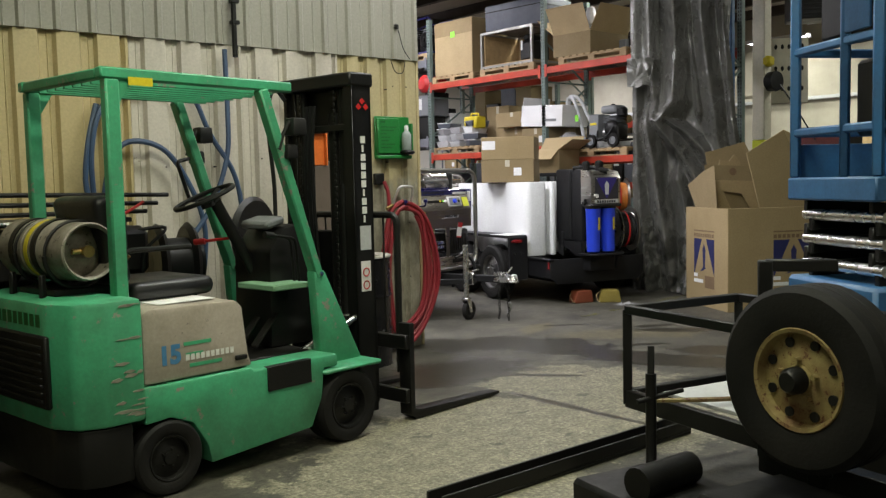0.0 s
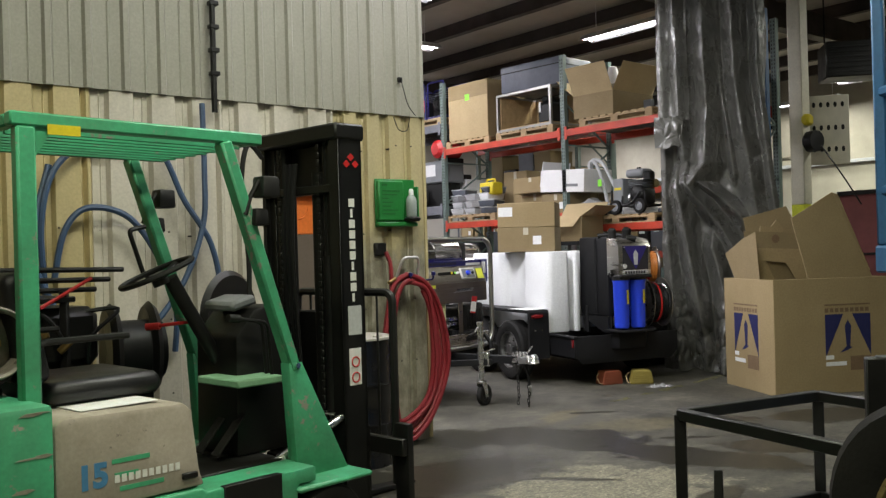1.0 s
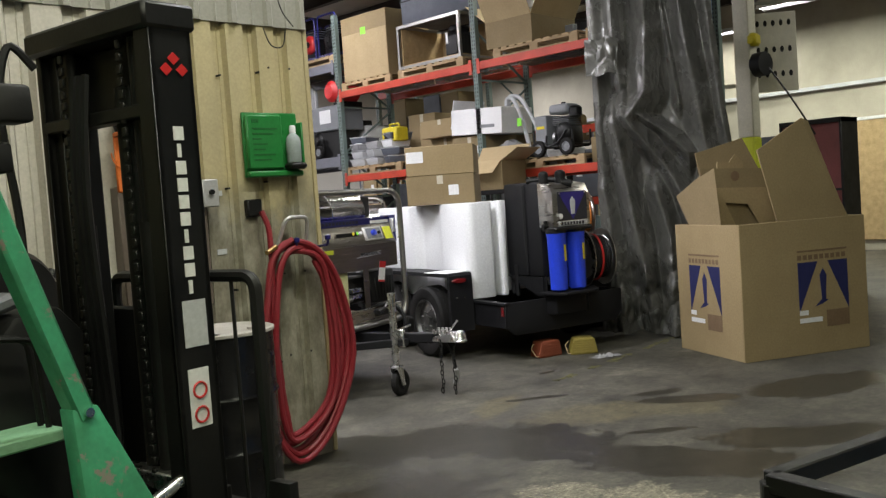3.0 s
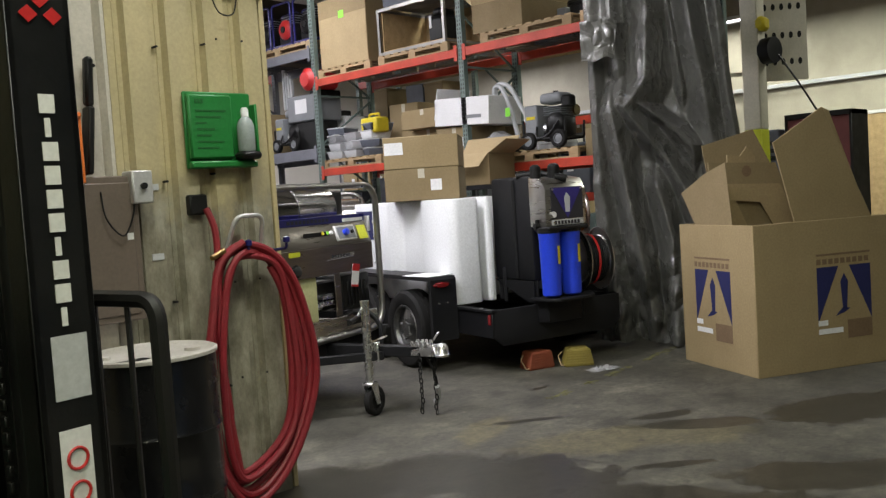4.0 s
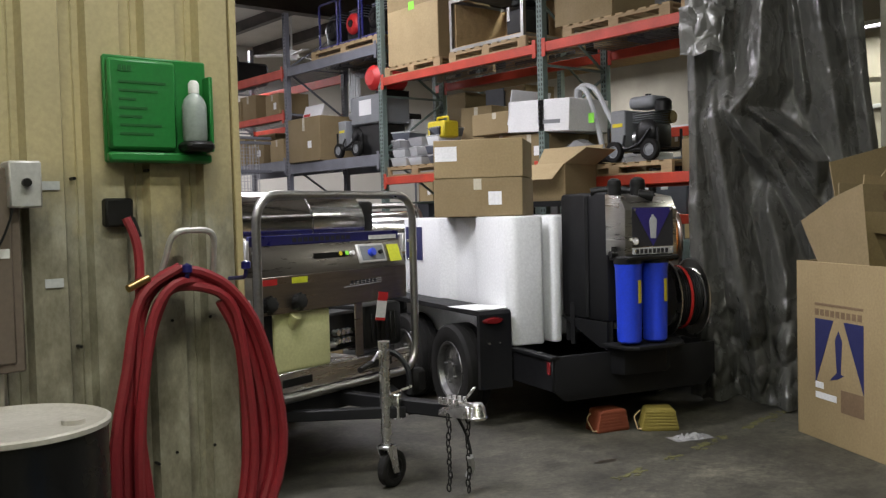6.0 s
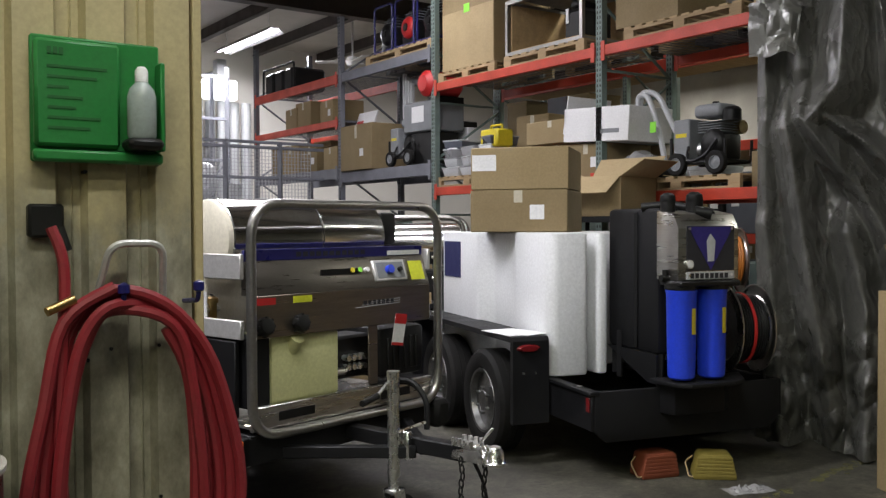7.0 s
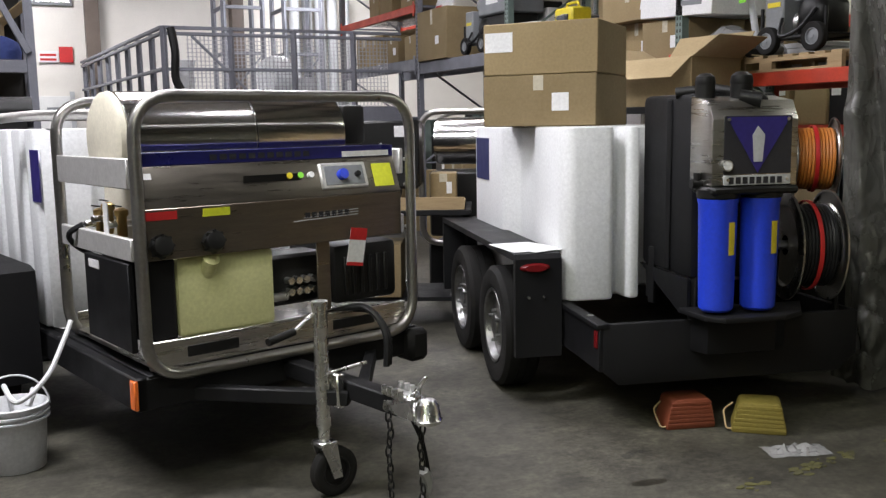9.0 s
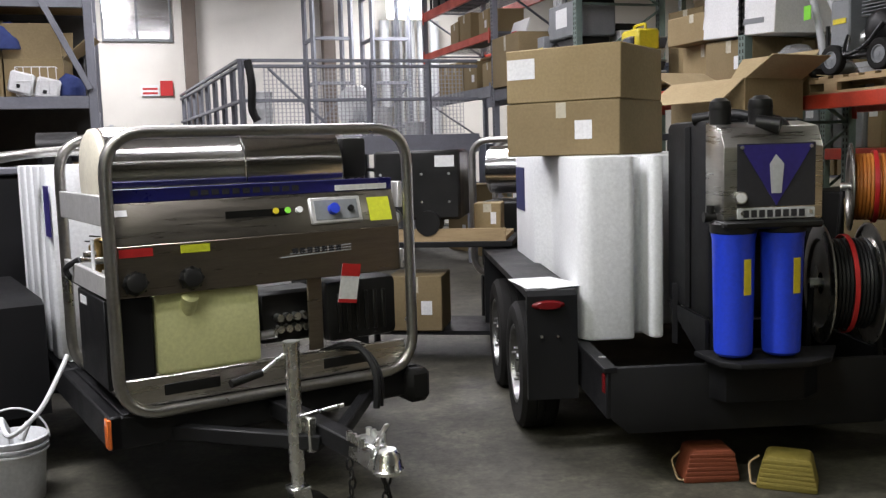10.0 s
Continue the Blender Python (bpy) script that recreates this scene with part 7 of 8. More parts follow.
stock(7.2, 9.85, LOWR, 0.84, 0.10, 0.34, 1)
stock(10.0, 12.6, LOWL, 0.86, 0.2, 0.6, 2)
stock(12.8, 15.0, 2.295, 0.8, 0.3, 0.62, 3)
stock(15.1, 17.9, 2.36, 0.8, 0.3, 0.55, 4)
stock(12.8, 15.0, 3.70, 0.85, 0.3, 0.7, 5)
stock(7.2, 9.85, 0.0, 0.45, 0.6, 1.3, 6, 0.7)
stock(10.0, 12.6, 0.0, 1.0, 0.9, 1.6, 7, 0.3)
stock(12.8, 17.9, 0.0, 1.0, 0.9, 1.7, 8, 0.3)
stock(7.2, 9.85, TOP, 0.9, 0.3, 0.6, 9, 0.3)
for yy in (9.4, 12.2, 15.0):
    upright(yy, 4.6, "rack_green", x0=13.2)
for yy in (9.4, 12.2):
    for zz in (1.3, 2.4, 3.5):
        bb = thing("rack_beam", pose(13.19, yy + 0.045, zz), "orange red beam of the second rack row", "rack beam", "rack beams")
        part("rail", box(B(), (0, 0, 0), (0.05, 2.71, 0.12), 0.006), "rack_red", bb)
        part("shelf_board", box(B(), (0.05, 0, 0.09), (1.02, 2.71, 0.12)), "wood", bb)
RX = 13.2
for i, (yy, zz) in enumerate(((9.5, 1.42), (12.3, 1.42), (12.3, 2.52), (9.5, 0.0), (12.3, 0.0))):
    stock(yy, yy + 2.65, zz, 0.35, 0.45, 0.92, 20 + i, 0.6)


# ---- tarpaulin, large carton, column ----
# pleats of the cloth: how proud, how steep, and the line (height, across in metres) that each follows
PLEATS = ((0.16, 1.5, ((5.2, 0.10), (2.4, 0.13), (1.2, 0.16))), (0.22, 1.8, ((5.2, 0.28), (3.0, 0.33), (2.55, 0.36))), (0.30, 1.15, ((5.2, 0.60), (3.3, 0.64), (2.45, 0.60), (2.2, 0.44))),
          (0.27, 1.2, ((5.2, 0.90), (3.3, 0.97), (1.8, 1.18), (1.2, 1.24))), (0.17, 2.2, ((5.2, 0.76), (3.3, 0.80), (2.3, 0.92))),
          (0.20, 1.7, ((5.2, 1.20), (3.3, 1.23), (1.8, 1.36), (0.0, 1.42))), (0.27, 1.5, ((2.32, 0.40), (2.02, 0.80), (1.8, 1.0))), (0.31, 1.6, ((2.22, 0.38), (1.65, 0.78), (1.36, 0.94), (1.1, 1.02))),
          (0.33, 1.7, ((2.15, 0.29), (1.7, 0.35), (0.9, 0.48), (0.2, 0.60))), (0.24, 1.3, ((1.5, 0.14), (0.7, 0.22), (0.0, 0.26))),
          (0.32, 1.3, ((1.45, 0.66), (0.9, 0.78), (0.0, 0.80))), (0.24, 1.4, ((1.3, 1.04), (0.0, 1.10))))


def pleat_height(s, z):
    """Cloth stretched over its pleats: the highest of the soft ridges at this place."""
    total = 0.0
    for proud, steep, line in PLEATS:
        top, low = line[0], line[-1]
        if z >= top[0]:
            c, over = top[1], z - top[0]
        elif z <= low[0]:
            c, over = low[1], low[0] - z
        else:
            over = 0.0
            for (z0, s0), (z1, s1) in zip(line, line[1:]):
                if z1 <= z <= z0:
                    c = s0 + (s1 - s0) * (z0 - z) / (z0 - z1)
                    break
        c += 0.018 * noise.noise((proud * 40, z * 1.7, steep * 5))
        e = s - c
        far = math.sqrt(e * e + 0.0004)
        h = proud * (0.85 + 0.3 * noise.noise((c * 3, z * 1.1, 7.0))) - steep * far - over * 0.8
        total += math.exp(h / 0.010)
    return 0.010 * math.log(total + 1.0)


def tarpaulin():
    bm = B()
    n, k = 150, 300
    z1 = CEIL - 0.25
    grid = []
    d, nrm = Vector((0.451, -0.892)), Vector((-0.892, -0.451))
    for j in range(k + 1):
        z = z1 * j / k
        row = []
        left = 0.07 + 0.03 * noise.noise((z * 1.1, 3.0, 0.0))
        right = 1.30 + 0.10 * max(0.0, 1 - abs(z - 1.9) / 1.2) + 0.03 * noise.noise((z * 1.4, 9.0, 0.0))
        for i in range(n + 1):
            s = left + (right - left) * i / n
            fold = pleat_height(s, z)
            loose = max(0.0, min(1.0, (1.25 - z) / 0.9))
            v = noise.voronoi((s * 4.2 + z * 0.9, z * 2.6 - s * 1.5, 4.0))[0]
            v2 = noise.voronoi((s * 10 - z * 1.2, z * 5.5 + s * 3, 8.0))[0]
            fold += (0.014 + 0.15 * loose) * (v[1] - v[0]) + (0.008 + 0.06 * loose) * (v2[1] - v2[0])
            fold += 0.02 * noise.noise((s * 4, z * 1.2, 3.1))
            flare = max(0.0, 0.45 - z) * 0.30 * (0.7 + noise.noise((s * 7, 4.4, z)))
            q = Vector((9.6, 7.62)) + d * s + nrm * (fold - 0.06 + flare)
            hem = 0.02 + 0.05 * abs(noise.noise((s * 6, 1.0, 0.0)))
            row.append(bm.verts.new((q.x, q.y, hem + z * (z1 - hem) / z1)))
        grid.append(row)
    for j in range(k):
        for i in range(n):
            bm.faces.new((grid[j][i], grid[j][i + 1], grid[j + 1][i + 1], grid[j + 1][i]))
    bmesh.ops.solidify(bm, geom=bm.faces[:], thickness=0.003)
    t = solo("tarpaulin", bm, "tarp", "wrinkled silver grey tarpaulin hanging from the roof to the floor", "tarpaulin", angle=32)
    # the outer layer ends in a torn, turned-up hem
    bm = B()
    rows = []
    for j in range(19):
        z = 2.66 + 0.36 * j / 18
        row = []
        for i in range(23):
            s = 0.04 + (0.30 + 0.04 * j / 18) * i / 22
            v = noise.voronoi((s * 8, z * 6, 1.0))[0]
            out = 0.16 + 0.12 * (v[1] - v[0]) + 0.05 * math.sin(math.pi * i / 22)
            q = Vector((9.6, 7.62)) + d * s + nrm * out
            row.append(bm.verts.new((q.x, q.y, z + 0.03 * noise.noise((s * 9, 2.0, 5.0)))))
        rows.append(row)
    for j in range(18):
        for i in range(22):
            bm.faces.new((rows[j][i], rows[j][i + 1], rows[j + 1][i + 1], rows[j + 1][i]))
    bmesh.ops.solidify(bm, geom=bm.faces[:], thickness=0.003)
    part("torn_flap", bm, "tarp", t, "torn shiny flap", angle=16)
    bm = B()
    rows = []
    for j in range(31):
        z = 3.0 + (z1 - 3.0) * j / 30
        row = []
        for i in range(15):
            s = 0.06 + 0.36 * i / 14
            out = pleat_height(s, z) - 0.01 + 0.05 * math.sin(math.pi * i / 14) + 0.02 * noise.noise((s * 7, z * 2, 6.0))
            q = Vector((9.6, 7.62)) + d * s + nrm * out
            row.append(bm.verts.new((q.x, q.y, z + (0.02 * noise.noise((s * 12, 0, 8.0)) if j == 0 else 0))))
        rows.append(row)
    for j in range(30):
        for i in range(14):
            bm.faces.new((rows[j][i], rows[j][i + 1], rows[j + 1][i + 1], rows[j + 1][i]))
    bmesh.ops.solidify(bm, geom=bm.faces[:], thickness=0.003)
    part("outer_layer", bm, "tarp", t, angle=60)


tarpaulin()


def gaylord():
    g = thing("large_carton", pose(8.735, 5.57, 0, 0, 0, -28), "huge open brown carton with dark blue triangular prints", "cardboard box")
    W, D, H, t = 1.25, 0.97, 1.14, 0.012
    bm = B()
    box(bm, (0, 0, 0), (W, t, H), 0.003)
    box(bm, (0, D - t, 0), (W, D, H), 0.003)
    box(bm, (0, t, 0), (t, D - t, H), 0.003)
    box(bm, (W - t, t, 0), (W, D - t, H), 0.003)
    box(bm, (t, t, 0.0), (W - t, D - t, 0.012))
    part("body", bm, "card", g)

    def board(name, pts, y, mt, thick=0.01, label="", hinge=None, ang=0.0):
        bb = prism(B(), pts, 1, y, y + thick)
        if hinge:
            bb.transform(Matrix.Translation(hinge) @ pose(0, 0, 0, 0, 0, ang) @ Matrix.Translation(Vector(hinge) * -1))
        return part(name, bb, mt, g, label)
    board("flap", [(0.03, H - 0.05), (0.01, 1.63), (0.64, 1.60), (0.84, H - 0.05)], 0.53, "card", label="raised inner flap")
    board("flap", [(0.03, H - 0.05), (0.03, 1.46), (0.64, 1.43), (0.83, H - 0.05), (0.57, H - 0.05), (0.45, 1.29), (0.22, 1.32), (0.33, H - 0.05)], 0.49, "card", label="inner flap with a cut hand hole")
    board("flap", [(0.20, 1.58), (0.21, 1.68), (0.33, 1.67), (0.39, 1.74), (0.47, 1.66), (0.47, 1.58)], 0.56, "card")
    board("stamp", [(0.36 + 0.045 * math.cos(k * math.pi / 6), 1.545 + 0.045 * math.sin(k * math.pi / 6)) for k in range(12)], 0.528, "print_brown", 0.0015)
    board("large_flap", [(0.42, H - 0.03), (0.25, 1.74), (0.70, 1.99), (1.14, H - 0.03)], 0.05, "card", 0.012, "large leaning cardboard flap")
    board("folded_edge", [(0.70, 1.99), (0.79, 1.965), (1.23, 1.20), (1.14, H - 0.03)], 0.05, "card_in", 0.012, "", (0.70, 0.05, 1.9), 16)
    board("flap", [(0.36, H - 0.05), (0.24, 1.78), (0.75, 1.90), (1.2, H - 0.05)], D - 0.02, "card")
    board("flap", [(1.0, H - 0.05), (0.95, 1.5), (1.5, 1.35), (1.24, H - 0.05)], D * 0.5, "card_in", hinge=(1.2, D * 0.5, 1.2), ang=60)
    # side flap folded out over the short wall
    b = B()
    side = [(0.006, 0.25, H - 0.01), (0.006, 0.74, H - 0.01), (-0.03, 0.87, 1.40), (-0.02, 0.53, 1.55), (0.0, 0.30, 1.62)]
    v0 = [b.verts.new(q) for q in side]
    b.faces.new(v0)
    bmesh.ops.solidify(b, geom=b.faces[:], thickness=0.008)
    part("flap", b, "card", g, "side flap leaning outward")

    def arrow(place, w):
        b = B()
        # a dark blue square with a pale upright triangle and an arrow on it
        def quad(pts, d0, d1):
            va = [place(u, v, d0) for u, v in pts]
            vb = [place(u, v, d1) for u, v in pts]
            v0 = [b.verts.new(p) for p in va]
            v1 = [b.verts.new(p) for p in vb]
            b.faces.new(v1)
            b.faces.new(v0[::-1])
            for i in range(len(pts)):
                b.faces.new((v0[i], v1[i], v1[(i + 1) % len(pts)], v0[(i + 1) % len(pts)]))
        quad([(-w, 0.36), (-w, 0.78), (-0.05, 0.78)], 0.0, 0.002)
        quad([(w, 0.36), (0.05, 0.78), (w, 0.78)], 0.0, 0.002)
        quad([(-0.018, 0.44), (0.018, 0.44), (0.035, 0.66), (0.0, 0.72), (-0.035, 0.66)], 0.0, 0.002)
        quad([(-0.09, 0.40), (-0.02, 0.46), (0.05, 0.45), (-0.01, 0.42)], 0.0, 0.002)
        bmesh.ops.recalc_face_normals(b, faces=b.faces[:])
        part("printed_arrow", b, "logo_blue", g)
        for i in range(9):
            b = B()
            quad2 = (-w + 2 * w * i / 9, -w + 2 * w * (i + 0.7) / 9)
            p, q = place(quad2[0], 0.80, 0.0), place(quad2[1], 0.84, 0.002)
            box(b, [min(p[k], q[k]) for k in range(3)], [max(p[k], q[k]) for k in range(3)])
            part("print", b, "print_brown", g)
        b = B()
        p, q = place(-w, 0.865, 0.0), place(w, 0.88, 0.002)
        box(b, [min(p[k], q[k]) for k in range(3)], [max(p[k], q[k]) for k in range(3)])
        part("print", b, "print_brown", g)
        b = B()
        p, q = place(0.02, 0.22, 0.0), place(w, 0.36, 0.002)
        box(b, [min(p[k], q[k]) for k in range(3)], [max(p[k], q[k]) for k in range(3)])
        part("print", b, "print_brown", g)
        b = B()
        p, q = place(-w, 0.27, 0.0), place(-w * 0.1, 0.31, 0.0025)
        box(b, [min(p[k], q[k]) for k in range(3)], [max(p[k], q[k]) for k in range(3)])
        part("label", b, "paper", g)
        b = B()
        p, q = place(-w, 0.335, 0.0), place(-w * 0.65, 0.375, 0.0025)
        box(b, [min(p[k], q[k]) for k in range(3)], [max(p[k], q[k]) for k in range(3)])
        part("label", b, "paper", g)
    arrow(lambda u, v, d: (0.80 + u, -d, v * 1.0), 0.25)
    arrow(lambda u, v, d: (-d, D / 2 + 0.05 - u, v), 0.235)


gaylord()


def column():
    c = thing("column", pose(11.35, 6.72, 0), "cream painted square steel column with a safety yellow base", "column", kind="structure")
    part("shaft", box(B(), (-0.09, -0.09, 1.97), (0.09, 0.09, CEIL - 0.22), 0.01), "post_white", c)
    part("painted_base", box(B(), (-0.092, -0.092, 0), (0.092, 0.092, 1.97), 0.01), "hiviz", c, "safety yellow base")
    v = thing("gas_valve", pose(11.36, 6.62, 2.95), "yellow hose valve with a round black cover on the column", "valve")
    part("valve", box(B(), (-0.1, -0.06, 0), (0.06, 0.06, 0.14), 0.03), "yellow", v)
    part("cover", cyl(B(), (0.0, -0.12, -0.2), (0.02, 0.0, -0.2), 0.13, 24), "black", v)
    part("cable", sweep(B(), curve_pts([(0.05, -0.1, -0.2), (0.2, -0.3, -0.6), (0.4, -0.45, -1.0)], 6), 0.01, 6), "black", v)
    p = thing("perforated_panel", pose(12.0, 6.74, 0, 0, 0, -50), "white perforated metal panel with rows of dark holes", "panel")
    part("sheet", box(B(), (-0.3, 0, 2.5), (0.3, 0.03, 3.4), 0.004), "post_white", p)
    for z in (2.70, 2.98, 3.28):
        for i in range(6):
            x = -0.22 + i * 0.088
            part("hole", prism(B(), [(x + 0.021 * math.cos(a), z + 0.036 * math.sin(a)) for a in [math.pi * q / 6 for q in range(12)]], 1, -0.003, 0.005), "black", p)
    part("bracket", bar(B(), (-0.3, 0.02, 2.6), (-0.62, 0.06, 2.6), 0.04, 0.04), "post_white", p)
    u = thing("unit_heater", pose(14.5, 7.6, 4.0, 0, 0, -50), "dark box unit heater hung from the roof", "heater")
    part("case", box(B(), (-0.45, -0.3, 0), (0.45, 0.3, 0.55), 0.02), "black", u)
    for i in range(6):
        part("louvre", box(B(), (-0.4, -0.315, 0.06 + i * 0.075), (0.4, -0.3, 0.09 + i * 0.075), 0.004), "black", u)
    for x in (-0.4, 0.4):
        part("hanger", cyl(B(), (x, 0, 0.55), (x, 0, CEIL - 4.0), 0.012, 8), "black", u)
    b = thing("blue_post", pose(10.85, 6.88, 0), "tall blue steel post behind the tarpaulin", "post")
    part("post", box(B(), (-0.04, -0.04, 0), (0.04, 0.04, 4.4), 0.005), "blue_lift", b)


column()


def far_right():
    o = thing("board_stack", pose(17.6, 6.7, 0, 0, 0, -50), "upright strand boards against the far wall", "boards")
    part("board", box(B(), (-0.2, 0, 0.0), (2.2, 0.03, 2.42)), "osb", o)
    q = thing("wall_lining", pose(19.95, 0, 0), "strand board lining on the block wall", "wall lining", kind="structure")
    for i in range(3):
        part("board", box(B(), (0.0, 5.75 + 1.22 * i, 0.2), (0.03, 6.96 + 1.22 * i, 2.5), 0.003), "osb", q)
    part("top_strip", box(B(), (-0.02, 5.75, 2.5), (0.03, 9.42, 2.56), 0.004), "print_white", q)
    t = thing("tool_cabinet", pose(13.15, 6.82, 0, 0, 0, -90), "dull red steel tool cabinet with a dark frame", "cabinet")
    part("body", box(B(), (-0.37, 0.02, 0.08), (0.37, 0.5, 2.14), 0.01), "dull_red", t)
    for x in (-0.39, 0.36):
        part("frame_post", box(B(), (x, 0.0, 0.0), (x + 0.03, 0.52, 2.2), 0.004), "black", t)
    part("top_rail", box(B(), (-0.39, 0.0, 2.14), (0.39, 0.52, 2.2), 0.004), "black", t)
    for z in (0.7, 1.3):
        part("shelf_edge", box(B(), (-0.36, 0.0, z), (0.36, 0.02, z + 0.03)), "black", t)
    k = thing("machine_cabinet", pose(13.5, 7.62, 0, 0, 0, -90), "dark blue grey machine cabinet with louvres", "cabinet")
    part("body", box(B(), (-0.3, -0.25, 0.0), (0.3, 0.25, 2.05), 0.02), "slate", k)
    for q in range(5):
        part("louvre", box(B(), (-0.24, -0.262, 1.5 + q * 0.09), (0.24, -0.25, 1.55 + q * 0.09), 0.003), "black", k)
    part("handle", cyl(B(), (0.2, -0.28, 1.1), (0.2, -0.28, 1.35), 0.012, 8), "black", k)
    for i in range(3):
        r = thing("steel_shelf", pose(15.5 - i * 0.3, 12.5 + i * 2.0, 0, 0, 0, -90), "grey steel shelf with mixed boxes", "shelf", "far shelves")
        for x in (-0.9, 0.9):
            for y in (-0.25, 0.25):
                part("post", bar(B(), (x, y, 0), (x, y, 2.6), 0.04, 0.04), "rack_grey", r)
        for z in (0.3, 1.0, 1.7, 2.4):
            part("shelf_board", box(B(), (-0.9, -0.27, z), (0.9, 0.27, z + 0.03)), "rack_grey", r)
            for k in range(4):
                w = 0.28 + 0.08 * ((k + i) % 3)
                carton(pose(15.5 - i * 0.3, 12.5 + i * 2.0 - 0.7 + k * 0.45, z + 0.03, 0, 0, -90), (w, 0.4, 0.3 + 0.1 * ((k * 3 + i) % 3)), "small brown carton on a shelf", k % 2 == 0, "shelf cartons")


far_right()


# ---- utility trailer with spare wheel ----
RAMP = (3.5, 3.14, 0.0, 1.9)
def utility_trailer():
    t = thing("utility_trailer", pose(3.68, 2.93, 0, 0, 0, -12), "black square tube utility trailer frame with a small deck", "trailer")
    a = lambda u, v, z: (u, -v, z)
    for u, v in ((0, 0), (0.78, 0.0), (0, 0.92), (0.78, 0.92)):
        part("corner_post", bar(B(), a(u, v, 0.34), a(u, v, 0.83), 0.045, 0.045, 0.004), "black", t)
    for z in (0.83, 0.37):
        for p, q in (((0, 0), (0.78, 0)), ((0, 0), (0, 0.92)), ((0.78, 0), (0.78, 0.92)), ((0, 0.92), (0.78, 0.92))):
            part("rail", bar(B(), a(*p, z), a(*q, z), 0.044, 0.044 if z > 0.5 else 0.09, 0.004), "black", t)
    bm = B()
    bar(bm, a(0.0, 0.90, 0.3), a(0.0, 0.90, 1.14), 0.06, 0.06, 0.005)
    bar(bm, a(0.0, 0.90, 1.12), a(0.2, 1.1, 1.12), 0.05, 0.05, 0.005)
    part("spare_post", bm, "black", t)
    part("deck", box(B(), (0.1, -0.8, 0.40), (0.7, -0.15, 0.42), 0.003), "lightgrey", t, "pale deck sheet")
    for p, q in (((0.0, 0.9, 0.3), (0.0, 2.0, 0.3)), ((0.78, 0.9, 0.3), (0.8, 2.0, 0.3)), ((-0.05, 1.2, 0.3), (0.8, 1.2, 0.3))):
        part("chassis_rail", bar(B(), a(*p), a(*q), 0.08, 0.12), "black", t)
    part("winch_base", box(B(), (-0.62, -1.05, 0.04), (-0.1, -0.35, 0.16), 0.02), "black", t)
    part("winch_drum", cyl(B(), (-0.55, -0.72, 0.22), (-0.2, -0.66, 0.22), 0.07, 16), "black", t)
    part("winch_plate", box(B(), (-0.42, -0.62, 0.16), (-0.28, -0.5, 0.20), 0.01), "lightgrey", t)
    part("side_beam", box(B(), (-0.5, -2.1, 0.03), (0.1, -1.0, 0.26), 0.02), "black", t)
    bm = cyl(B(), a(-0.28, 0.5, 0.1), a(-0.28, 0.5, 0.62), 0.025, 12)
    bar(bm, a(-0.28, 0.5, 0.6), a(-0.26, 0.48, 0.74), 0.03, 0.03)
    cyl(bm, a(-0.36, 0.5, 0.5), a(-0.12, 0.53, 0.53), 0.012, 8)
    cyl(bm, a(-0.28, 0.5, 0.0), a(-0.28, 0.5, 0.1), 0.06, 12)
    part("jack", bm, "black", t)
    bm = sweep(B(), curve_pts([a(-0.1, 0.3, 0.43), a(0.1, 0.5, 0.45), a(0.3, 0.55, 0.44), a(0.45, 0.7, 0.45)], 6), 0.012, 6)
    part("chain", bm, "rust", t)
    for v in (1.5,):
        for u, s in ((-0.3, -1), (1.1, 1)):
            wheel_parts(t, a(u, v + 0.75, 0.33), 0.33, 0.2, (s, 0, 0), "rust", lugs=5)
    bm = B()
    bar(bm, a(-0.3, 2.25, 0.33), a(1.1, 2.25, 0.33), 0.06, 0.06)
    part("axle", bm, "black", t)
    w = thing("spare_wheel", pose(3.25, 1.71, 0.73, 0, 0, -9), "worn black spare tyre on a rusty cream steel rim", "wheel")
    wheel_parts(w, (0, 0, 0), 0.355, 0.21, (-1, 0.0, 0), "rust", "tyre", 0.55, 5, 8)
    part("hub_cap", lathe(B(), [(0, 0.1), (0.035, 0.1), (0.05, 0.08), (0.055, 0.0)], along((-0.05, 0, 0), (-1, 0, 0)), 16), "black", w)
    part("mount", bar(bar(B(), (0.0, 0, 0), (0.3, 0.25, 0.0), 0.06, 0.06), (0.08, 0.0, -0.4), (0.08, 0.0, 0.0), 0.05, 0.05), "black", w)
    r = thing("steel_channel", pose(3.0, 3.0, 0, 0, 0, RAMP[2]), "long dark steel channel lying on the floor", "steel channel")
    part("web", box(B(), (-RAMP[3] / 2, -0.06, 0.0), (RAMP[3] / 2, 0.06, 0.02), 0.004), "black", r)
    for y in (-0.06, 0.045):
        part("edge", box(B(), (-RAMP[3] / 2, y, 0.02), (RAMP[3] / 2, y + 0.015, 0.085), 0.003), "black", r)
    r.location = (RAMP[0], RAMP[1], 0)


utility_trailer()


